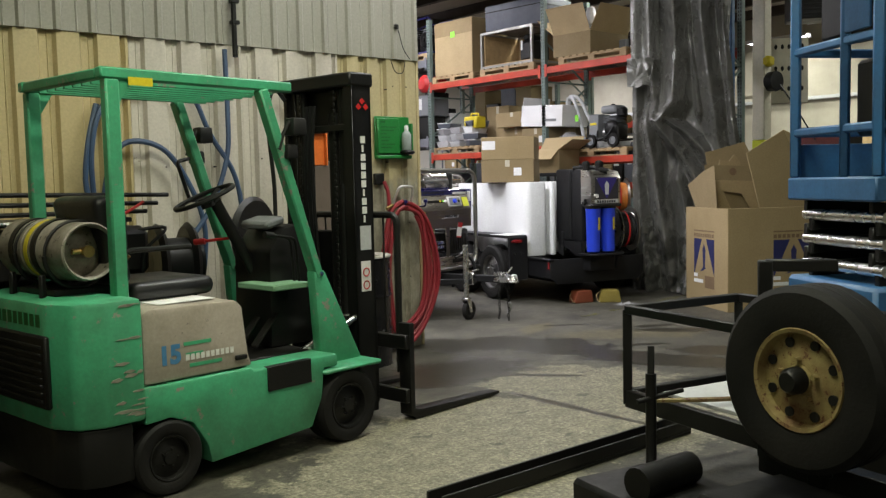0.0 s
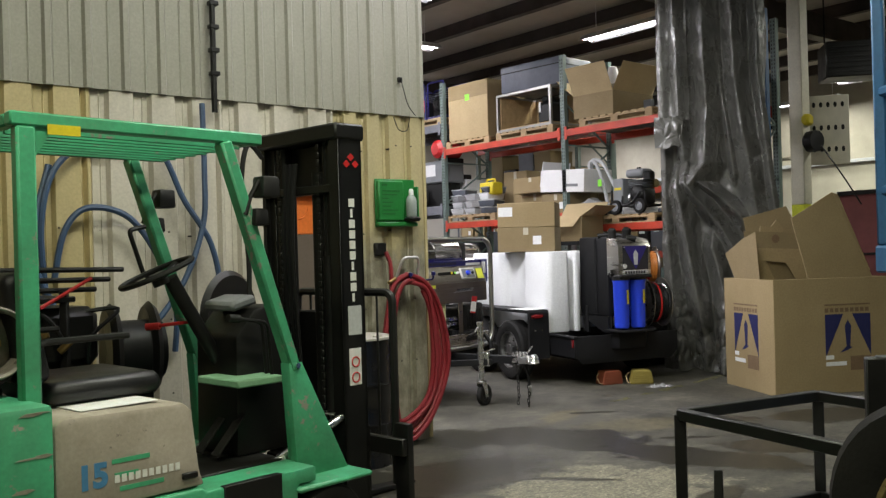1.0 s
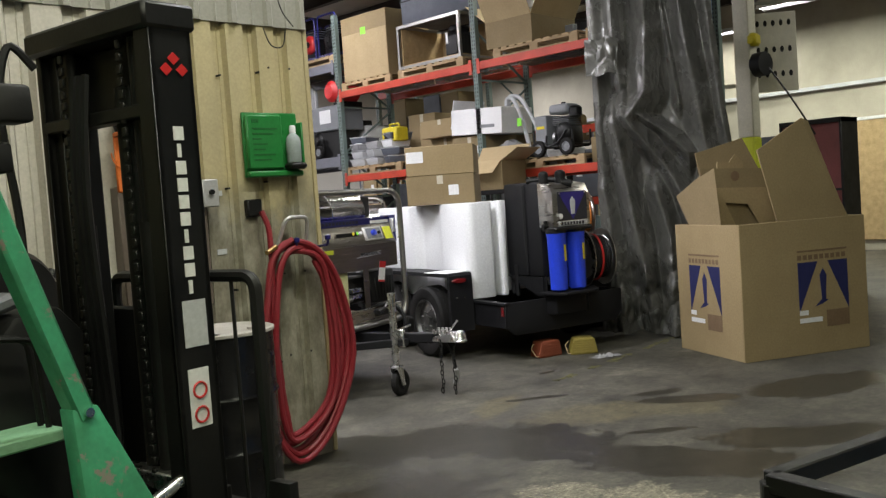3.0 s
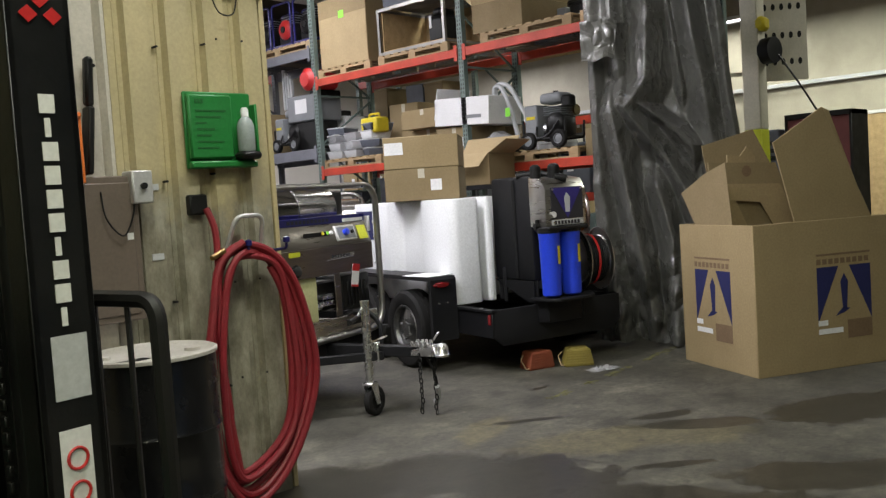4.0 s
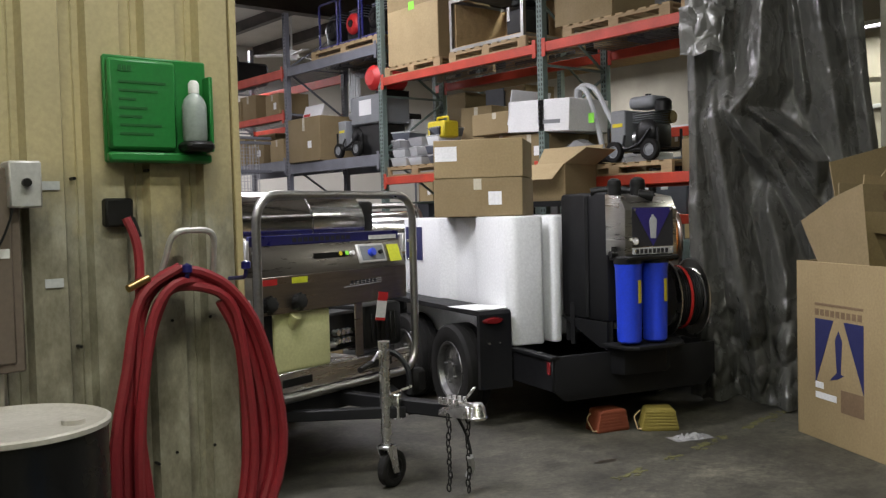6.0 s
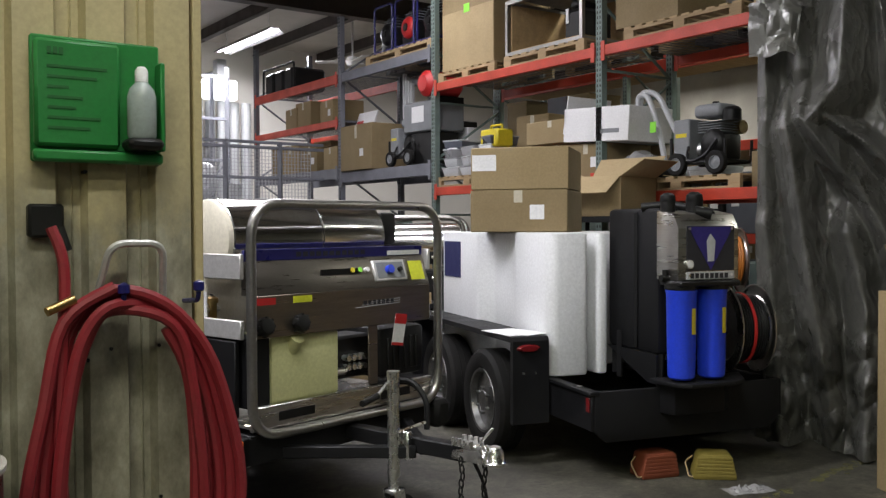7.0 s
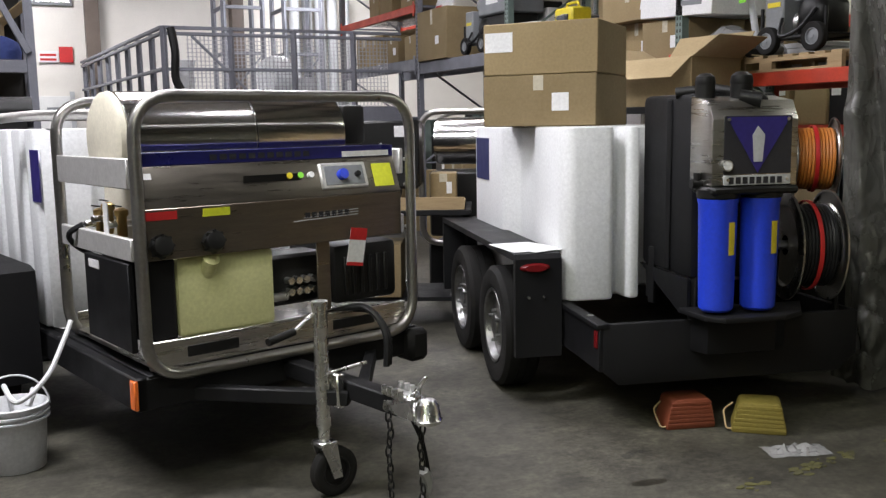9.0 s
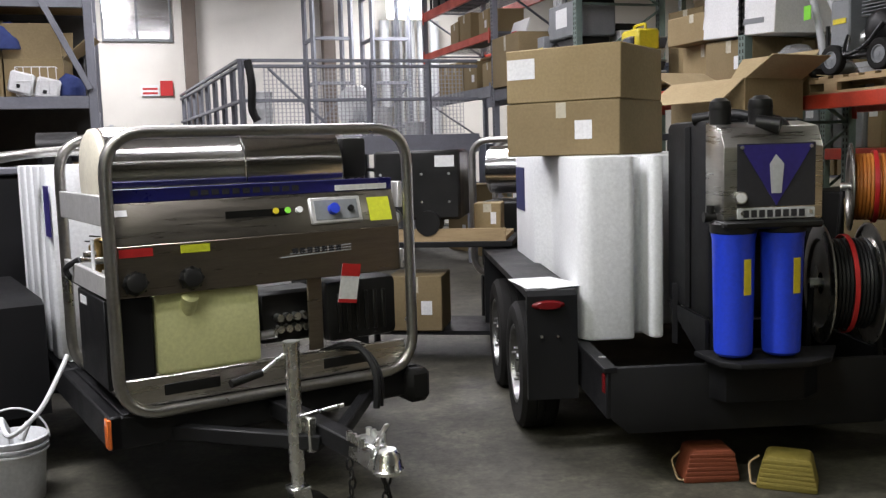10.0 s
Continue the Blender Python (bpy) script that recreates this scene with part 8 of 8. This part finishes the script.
def scissor_lift():
    s = thing("scissor_lift", pose(4.67, 2.61, 0, 0, 0, -30), "blue scissor lift with guard rails and a folded scissor stack", "scissor lift")
    L, W = 1.8, 0.76
    bm = box(B(), (0, -W, 1.36), (L, 0, 1.48), 0.01)
    part("platform", bm, "blue_lift", s)
    for x in (0.03, 0.6, 1.2, 1.77):
        for y in (-0.03, -W + 0.03):
            part("rail_post", bar(B(), (x, y, 1.48), (x, y, 2.62), 0.05, 0.05, 0.008), "blue_lift", s)
    for y in (-0.03, -W + 0.03):
        for z in (1.72, 2.15, 2.6):
            part("guard_rail", bar(B(), (0.03, y, z), (1.77, y, z), 0.04, 0.045 if z < 2.5 else 0.05, 0.01), "blue_lift", s)
    for x in (0.03, 1.77):
        for z in (1.72, 2.15, 2.6):
            part("guard_rail", bar(B(), (x, -0.03, z), (x, -W + 0.03, z), 0.04, 0.045, 0.01), "blue_lift", s)
    part("toe_board", box(B(), (0.05, -0.02, 1.48), (1.75, -0.008, 1.66), 0.003), "blue_lift", s)
    part("gate_post", bar(B(), (0.03, -0.47, 1.48), (0.03, -0.47, 2.58), 0.045, 0.045, 0.008), "blue_lift", s)
    part("gate_panel", box(B(), (0.0, -W + 0.06, 2.18), (0.012, -0.5, 2.57), 0.004), "blue_lift", s)
    part("control_box", box(B(), (0.15, -0.3, 2.2), (0.4, -0.06, 2.55), 0.02), "black", s)
    part("rail_panel", box(B(), (0.62, -0.045, 2.2), (1.18, -0.03, 2.58), 0.004), "blue_lift", s)
    for y in (-0.1, -W + 0.1):
        for i in range(3):
            z = 0.98 + i * 0.125
            part("scissor_arm", bar(B(), (0.08, y, z), (L - 0.08, y, z + 0.09), 0.04, 0.075, 0.006), "black", s)
            part("scissor_arm", bar(B(), (0.08, y + 0.05, z + 0.09), (L - 0.08, y + 0.05, z), 0.04, 0.075, 0.006), "black", s)
    for i in range(3):
        part("pivot_tube", cyl(B(), (0.1, -W + 0.05, 1.02 + i * 0.13), (0.1, -0.03, 1.02 + i * 0.13), 0.03, 12), "chrome", s)
        part("pivot_tube", cyl(B(), (L - 0.1, -W + 0.05, 1.02 + i * 0.13), (L - 0.1, -0.03, 1.02 + i * 0.13), 0.03, 12), "chrome", s)
    part("base", box(B(), (0, -W, 0.35), (L, 0, 0.95), 0.02), "blue_lift", s)
    part("gate_post", bar(B(), (0.03, -0.47, 1.48), (0.03, -0.47, 2.58), 0.045, 0.045, 0.008), "blue_lift", s)
    part("gate_panel", box(B(), (0.0, -W + 0.06, 2.18), (0.012, -0.5, 2.57), 0.004), "blue_lift", s)
    part("control_box", box(B(), (0.07, -W + 0.04, 1.68), (0.3, -W + 0.27, 2.05), 0.02), "black", s, "black platform control box")
    for x in (0.3, L - 0.3):
        for y, d in ((0.0, 1), (-W, -1)):
            wheel_parts(s, (x, y - 0.07 * d, 0.2), 0.2, 0.13, (0, d, 0), "blue_lift", lugs=5)


scissor_lift()


# ---- raised platform and the far end ----
def platform():
    p = thing("platform", pose(7.22, 15.36, 0), "grey steel mezzanine platform with mesh guard rails", "platform")
    part("deck", box(B(), (0, 0, 1.6), (3.1, 6.5, 1.72)), "rack_grey", p)
    part("edge_beam", box(B(), (-0.02, -0.04, 1.5), (3.1, 0, 1.74), 0.006), "rack_grey", p)
    for i in range(4):
        part("rail_post", bar(B(), (0.02 + i * 0.8, 0, 1.72), (0.02 + i * 0.8, 0, 2.7), 0.06, 0.06), "rack_grey", p)
    for i in range(8):
        part("rail_post", bar(B(), (-0.05 * i, 0.8 + i * 0.8, 1.72), (-0.05 * i, 0.8 + i * 0.8, 2.68), 0.06, 0.06), "rack_grey", p)
    for z in (2.69, 2.62, 2.2):
        part("rail", bar(B(), (0, 0, z), (3.1, 0, z), 0.045, 0.04), "rack_grey", p)
        part("rail", bar(B(), (0, 0, z), (-0.4, 6.4, z), 0.045, 0.04), "rack_grey", p)
    part("brace", bar(B(), (0.35, 0, 2.6), (1.1, 0, 1.85), 0.03, 0.03), "rack_grey", p)
    part("mesh_panel", box(B(), (0.28, -0.004, 1.75), (2.9, 0.004, 2.62)), "wire", p)
    for x in (0.05, 3.0):
        for y in (0.05, 3.2, 6.3):
            part("leg", bar(B(), (x, y, 0), (x, y, 1.6), 0.1, 0.1), "rack_grey", p)
    for i, (x, y, n) in enumerate(((0.3, 0.35, 3), (-0.02 + 0.75, 0.6, 1), (1.5, 0.5, 1), (1.9, 0.45, 2), (2.4, 0.6, 1), (1.2, 1.6, 1))):
        for k in range(n):
            b = thing("stacked_pail", pose(7.22 + x, 15.36 + y, 1.72 + k * 0.2), "white plastic pail stacked on the platform", "pail", "pails")
            part("body", lathe(B(), [(0, 0), (0.12, 0), (0.14, 0.19), (0.15, 0.19), (0.15, 0.21), (0, 0.2)], None, 24), "poly", b)
    for i in range(3):
        s = thing("wire_spool", pose(8.9 + i * 0.05, 16.4 + 0.35 * i, 2.2, 0, 90, 10), "white wound spool on a rack of the platform", "spool", "spools")
        part("wound", lathe(B(), [(0, -0.12), (0.24, -0.12), (0.26, -0.08), (0.26, 0.08), (0.24, 0.12), (0, 0.12)], None, 28), "poly", s)
        part("stand", box(B(), (-0.02, -0.05, -0.1), (0.48, 0.05, 0.1)), "rack_grey", s)
    g = thing("gate_post", pose(7.2, 15.3, 0), "dark bundle hanging on the platform rail", "coat")
    part("strap", sweep(B(), curve_pts([(0.12, 0, 2.68), (0.15, -0.05, 2.4), (0.14, -0.04, 2.1), (0.2, -0.05, 1.95)], 6), 0.05, 8), "black", g)


platform()


def far_end():
    for x in (7.05, 9.68):
        solo("wall_column", box(B(), (x - 0.12, 21.75, 0), (x + 0.12, 22.0, CEIL - 0.3), 0.01), "panelbox", "dark brown steel wall column", "column", kind="structure")
    w = thing("window_1", pose(6.12, 21.97, 3.75), "wide office window in the white wall", "window", kind="structure")
    part("window_frame", box(box(B(), (-0.62, -0.03, -0.05), (0.62, 0.03, 0.0)), (-0.62, -0.03, 0.75), (0.62, 0.03, 0.8)), "grey", w)
    for x in (-0.62, -0.02, 0.58):
        part("mullion", box(B(), (x, -0.03, 0), (x + 0.04, 0.03, 0.75)), "grey", w)
    for x in (-0.58, 0.02):
        part("pane", box(B(), (x, -0.004, 0), (x + 0.56, 0.004, 0.75)), "mirror_steel", w)
    d = thing("door_1", pose(6.1, 21.98, 0), "white steel door in the far wall", "door", kind="structure")
    part("leaf", box(B(), (-0.5, -0.03, 0.0), (0.5, 0.0, 2.1), 0.004), "print_white", d)
    part("door_frame", box(box(B(), (-0.58, -0.05, 0), (-0.5, 0.0, 2.18)), (0.5, -0.05, 0), (0.58, 0, 2.18)), "lightgrey", d)
    part("vision_panel", box(B(), (0.1, -0.035, 1.7), (0.3, -0.029, 1.9)), "grey", d)
    s = thing("wall_sign", pose(6.4, 21.96, 2.7), "red and white safety sign on the wall", "sign")
    part("plate", box(B(), (-0.28, -0.01, 0), (0.05, 0.01, 0.2)), "paper", s)
    part("red_plate", box(B(), (0.07, -0.01, 0.0), (0.3, 0.01, 0.28)), "red", s)
    for z in (0.03, 0.11):
        part("print", box(B(), (-0.25, -0.013, z), (0.02, -0.0105, z + 0.04)), "red", s)
    for i in range(5):
        q = thing("vent_pipe", pose(10.75 + i * 0.26, 21.6, 0), "pale vertical pipe in front of the far wall", "pipe", "pipes")
        part("pipe", cyl(B(), (0, 0, 0), (0, 0, 4.1), 0.1, 16), "lightgrey", q)
    dl = thing("wall_lamp", pose(11.1, 21.3, 4.1), "bright lamp box with a round reflector", "lamp")
    part("reflector", box(B(), (-0.35, -0.1, 0), (0.35, 0.1, 0.4), 0.03), "skylight", dl)
    part("hood", box(B(), (-0.1, -0.15, 0.4), (0.1, 0.1, 0.8), 0.02), "lightgrey", dl)
    part("bracket", cyl(B(), (0, 0, 0.6), (0, 0.7, 0.6), 0.03, 8), "grey", dl)
    for i, x in enumerate((9.1, 10.2)):
        r = thing("steel_frame_rack", pose(x, 20.4, 0), "tall grey steel frame rack at the far end", "rack", "far racks")
        bm = B()
        for u in (0, 0.7):
            for v in (0, 0.8):
                bar(bm, (u, v, 0), (u, v, 4.6), 0.07, 0.07)
        for z in (1.2, 2.0, 2.8, 3.6, 4.4):
            bar(bm, (0, 0, z), (0.7, 0, z), 0.05, 0.06)
            bar(bm, (0, 0, z), (0, 0.8, z), 0.05, 0.06)
        bar(bm, (0, 0, 2.0), (0.7, 0, 2.8), 0.03, 0.03)
        part("frame", bm, "rack_grey", r)
    fn = thing("ceiling_fan", pose(12.6, 18.5, 4.6), "white ceiling fan with three blades at rest", "ceiling fan")
    part("motor", lathe(B(), [(0, 0.1), (0.1, 0.08), (0.14, 0.0), (0.1, -0.08), (0, -0.1)], None, 20), "print_white", fn)
    part("rod", cyl(B(), (0, 0, 0.05), (0, 0, CEIL - 4.6), 0.02, 8), "print_white", fn)
    for i in range(3):
        part("blade", box(B(), (0.12, -0.07, -0.01), (0.7, 0.07, 0.005), 0.004, pose(0, 0, 0, 8, 0, 120 * i + 20)), "print_white", fn)


far_end()


def left_rack():
    r = thing("storage_rack", pose(5.7, 11.9, 0), "grey slotted steel rack with open cartons behind the partition", "rack")
    for x in (0.0, -2.4):
        for y in (0.0, 0.9):
            part("post", box(B(), (x - 0.07, y, 0), (x, y + 0.06, 4.2), 0.004), "rack_grey", r)
        bm = B()
        for z in (0.4, 1.2, 2.0, 2.8):
            bar(bm, (x - 0.03, 0.05, z), (x - 0.03, 0.9, z + 0.75), 0.03, 0.03)
        part("brace", bm, "rack_grey", r)
    # added sheet, coloured dark to stand in for shade behind the shelves
    part("added_shade_sheet", box(B(), (-2.4, 0.93, 0), (0.0, 0.95, 4.2)), "shade_dark", r)
    part("diagonal", bar(B(), (-0.75, -0.02, 3.6), (-0.05, -0.02, 2.1), 0.05, 0.05), "rack_grey", r)
    part("side_post", bar(B(), (-0.85, -0.02, 0), (-0.85, -0.02, 4.2), 0.06, 0.06), "rack_grey", r)
    for z in (1.0, 1.95, 2.75):
        part("beam", box(B(), (-2.33, -0.01, z), (-0.07, 0.04, z + 0.1), 0.004), "rack_grey", r)
        part("deck", box(B(), (-2.33, 0.04, z + 0.07), (-0.07, 0.9, z + 0.1)), "wood", r)
    for i, (x, z) in enumerate(((-0.45, 2.06), (-0.95, 2.06), (-0.6, 2.86), (-1.3, 2.86), (-1.5, 2.06))):
        (carton if i in (2, 4) else open_carton)(pose(5.7 + x, 12.3, z, 0, 0, 9 * (i % 3) - 6), (0.45, 0.5, 0.3 + 0.1 * (i % 2)), "brown cardboard carton on the grey rack")
    rg = random.Random(31)
    for z in (1.10, 2.06, 2.86):
        for k in range(5):
            x = -0.3 - 0.42 * k
            name, mt = rg.choice((("carton", "card"), ("carton", "card"), ("parts_bin", "blue_strip"), ("parts_box", "black"), ("white_box", "paper")))
            bb = thing(name, pose(5.7 + x, 12.62, z, 0, 0, rg.uniform(-8, 8)), "stored box at the back of the grey rack", "box", "grey rack stock")
            part("body", box(B(), (-0.19, -0.15, 0), (0.19, 0.15, rg.uniform(0.3, 0.62)), 0.01), mt, bb)
    tb = thing("white_cases", pose(5.22, 11.98, 2.05, 0, 14, 0), "pair of small white cases with black clips", "case")
    for x in (-0.11, 0.09):
        part("case", box(B(), (x - 0.09, -0.08, 0), (x + 0.09, 0.08, 0.17), 0.015), "paper", tb)
        part("clip", box(B(), (x - 0.03, -0.085, 0.04), (x + 0.0, -0.079, 0.07), 0.003), "black", tb)
    for k, (x, z, r) in enumerate(((4.78, 2.10, 0.13), (5.02, 2.47, 0.12), (5.5, 2.10, 0.10))):
        bb = thing("cloth_bundle", pose(x, 12.05, z - 0.04), "crumpled blue cloth bundle on the grey rack", "bundle", "cloth bundles")
        bm = lathe(B(), [(0, 0.0), (r, 0.0), (r * 1.15, r * 0.6), (r * 0.9, r * 1.3), (r * 0.4, r * 1.7), (0, r * 1.75)], None, 18)
        for v in bm.verts:
            v.co *= 1 + 0.25 * noise.noise(v.co * 9 + Vector((k * 3.0, 0, 0)))
        lowest = min(v.co.z for v in bm.verts)
        for v in bm.verts:
            v.co.z -= lowest
        part("cloth", bm, "blue_cloth", bb)
    c = thing("wire_basket", pose(5.25, 12.0, 2.06), "white wire basket of parts", "basket")
    for i in range(6):
        part("wire", bar(B(), (-0.15 + i * 0.06, -0.12, 0), (-0.15 + i * 0.06, -0.12, 0.22), 0.006, 0.006), "paper", c)
    for z in (0, 0.11, 0.22):
        part("rim_wire", bar(B(), (-0.15, -0.12, z), (0.15, -0.12, z), 0.006, 0.006), "paper", c)
        for x in (-0.15, 0.15):
            part("side_wire", bar(B(), (x, -0.12, z), (x, 0.12, z), 0.006, 0.006), "paper", c)
    b = thing("black_machine", pose(4.9, 10.6, 0), "long black machine bench with a small motor on it", "machine")
    part("bench", box(B(), (-1.2, -0.3, 0.0), (0.75, 0.3, 1.45), 0.02), "satin_black", b)
    part("top", box(B(), (-1.25, -0.33, 1.45), (0.9, 0.33, 1.5), 0.01), "rack_grey", b)
    part("motor", cyl(B(), (0.45, -0.1, 1.62), (0.7, -0.1, 1.62), 0.1, 16), "black", b)
    part("motor_foot", box(B(), (0.48, -0.18, 1.5), (0.66, -0.02, 1.6)), "black", b)


left_rack()


def bench_area():
    b = thing("workbench", pose(8.15, 10.3, 0, 0, 0, -28), "dark steel workbench with a wooden tray and shelf", "workbench")
    part("top", box(B(), (-0.7, -0.35, 0.84), (0.5, 0.35, 0.88), 0.005), "satin_black", b)
    for x in (-0.66, 0.46):
        for y in (-0.3, 0.3):
            part("leg", bar(B(), (x, y, 0), (x, y, 0.84), 0.04, 0.04), "satin_black", b)
    part("lower_shelf", box(B(), (-0.66, -0.3, 0.2), (0.46, 0.3, 0.23)), "satin_black", b)
    t = thing("wooden_tray", pose(8.15, 10.3, 0.88, 0, 0, -28), "pale wooden tray on the bench", "tray")
    part("tray", box(box(B(), (-0.6, -0.32, 0), (0.45, 0.32, 0.03)), (-0.6, -0.32, 0.03), (0.45, -0.29, 0.09)), "wood", t)
    e = thing("black_engine", pose(8.0, 10.35, 0.91, 0, 0, -28), "black boxed burner with a label on the bench", "burner")
    part("case", box(B(), (-0.35, -0.22, 0.12), (0.28, 0.25, 0.62), 0.02), "black", e)
    part("motor", cyl(B(), (0.05, -0.3, 0.1), (0.05, -0.1, 0.1), 0.09, 18), "black", e)
    part("nozzle", cyl(B(), (-0.2, -0.3, 0.15), (-0.2, -0.2, 0.15), 0.05, 14), "chrome", e)
    part("label", box(B(), (0.1, -0.224, 0.5), (0.24, -0.2205, 0.58)), "paper", e)
    for x in (-0.3, 0.0, 0.2):
        for z in (0.25, 0.45):
            part("screw", cyl(B(), (x, -0.22, z), (x, -0.225, z), 0.01, 8), "chrome", e)
    carton(pose(8.45, 10.25, 0.91, 0, 0, -28), (0.2, 0.25, 0.22), "small brown carton on the bench")
    carton(pose(7.9, 10.3, 0.23, 0, 0, -28), (0.4, 0.4, 0.4), "brown carton under the bench")
    c = thing("tube_cage", pose(8.95, 10.6, 0, 0, 0, -40), "second washer in a bent steel tube cage", "pressure washer")
    for y in (0.0, 0.6):
        pts = rounded([(-0.5, y, 0.5), (-0.5, y, 1.6), (0.3, y, 1.6), (0.3, y, 0.5)], 0.17, 8, True)
        part("tube_frame", sweep(B(), pts, 0.026, 10, True), "tube", c)
    part("drum", lathe(B(), [(0, 0), (0.2, 0), (0.2, 0.7), (0, 0.7)], along((-0.42, 0.3, 1.35), (1, 0, 0)), 32), "mirror_steel", c)
    part("body", box(B(), (-0.45, 0.05, 0.55), (0.25, 0.55, 1.1), 0.02), "black", c)
    part("base", box(B(), (-0.45, 0.0, 0.0), (0.25, 0.6, 0.5), 0.02), "satin_black", c)


bench_area()
hoop = thing("tank_hoop", S1, "bent steel tube guard around the white tank", "guard")
for y in (1.32, 2.25):
    part("tube", sweep(B(), rounded([(-0.36, y, 0.0), (-0.36, y, 1.52), (0.0, y, 1.58), (1.4, y, 1.58), (1.4, y, 0.0)], 0.17, 8), 0.025, 10), "tube", hoop)
for z in (0.95, 1.1, 1.25, 1.4):
    part("rung", sweep(B(), [(-0.36, 1.32, z), (-0.36, 2.25, z)], 0.012, 8), "tube", hoop)


def behind_truck():
    m = thing("hose_cart", pose(1.75, 5.75, 0, 0, 0, 10), "dark cart with pumps, handles and black hose reels", "cart")
    part("bed", box(B(), (-1.4, -0.3, 0.3), (1.5, 0.3, 0.4), 0.01), "black", m)
    for x in (-1.1, 0.7):
        for y, s in ((-0.3, -1), (0.3, 1)):
            wheel_parts(m, (x, y, 0.18), 0.18, 0.08, (0, s, 0), "black", lugs=0)
    part("body", box(B(), (-1.3, -0.25, 0.4), (0.1, 0.25, 0.95), 0.04), "black", m)
    part("pump_case", box(B(), (-0.75, -0.2, 0.95), (-0.2, 0.22, 1.28), 0.05), "black", m)
    part("pump_case", box(B(), (-0.15, -0.22, 0.95), (0.52, 0.2, 1.27), 0.05), "black", m)
    part("shelf", box(B(), (-1.35, -0.28, 1.30), (0.35, 0.28, 1.33), 0.006), "black", m)
    for x in (-1.3, -0.5, 0.3):
        part("post", bar(B(), (x, -0.25, 0.4), (x, -0.25, 1.36), 0.04, 0.04), "black", m)
    for i in range(3):
        part("bar", sweep(B(), [(-1.5 + 0.1 * i, -0.28, 1.38 + 0.06 * i), (0.5 + 0.08 * i, -0.2, 1.36 + 0.05 * i)], 0.014, 8), "black", m)
    part("reel_stand", box(B(), (1.3, -0.15, 0.4), (1.46, 0.0, 1.2), 0.01), "black", m)
    part("reel_stand", box(B(), (0.72, -0.16, 0.4), (0.86, 0.0, 1.0), 0.01), "black", m)
    part("chrome_bar", sweep(B(), [(-0.6, -0.3, 1.33), (-0.1, -0.3, 1.30)], 0.016, 8), "chrome", m)
    for x in (0.66, 0.90, 1.38):
        part("reel_disc", lathe(B(), [(0, -0.02), (0.24, -0.03), (0.27, 0), (0.24, 0.03), (0, 0.02)], along((x, -0.05 if x < 1 else -0.16, 1.0 if x < 1 else 1.16), (1, -0.35, 0) if x < 1 else (0.3, -1, 0)), 32), "black", m)
    part("reel_hub", cyl(B(), (0.64, -0.05, 1.0), (0.92, -0.12, 1.0), 0.17, 20), "blackhose", m)
    rg = random.Random(9)
    for i in range(9):
        x = -0.9 + i * 0.17
        part("hose_loop", sweep(B(), curve_pts([(x, -0.2, 0.9), (x + rg.uniform(-.1, .1), -0.28, 1.1), (x + rg.uniform(-.15, .2), -0.26, 1.25), (x + rg.uniform(-.2, .3), -0.15, 1.05 + rg.uniform(0, .2))], 6), 0.012, 6), "blackhose", m)
    bm = B()
    for i in range(7):
        cyl(bm, (-0.4 + i * 0.11, -0.27, 1.05 + 0.04 * (i % 3)), (-0.36 + i * 0.11, -0.3, 1.1 + 0.05 * (i % 2)), 0.02, 8)
    part("fitting", bm, "brass", m)
    part("red_lever", sweep(B(), [(0.15, -0.3, 1.28), (0.45, -0.25, 1.42)], 0.01, 6), "red", m)


behind_truck()
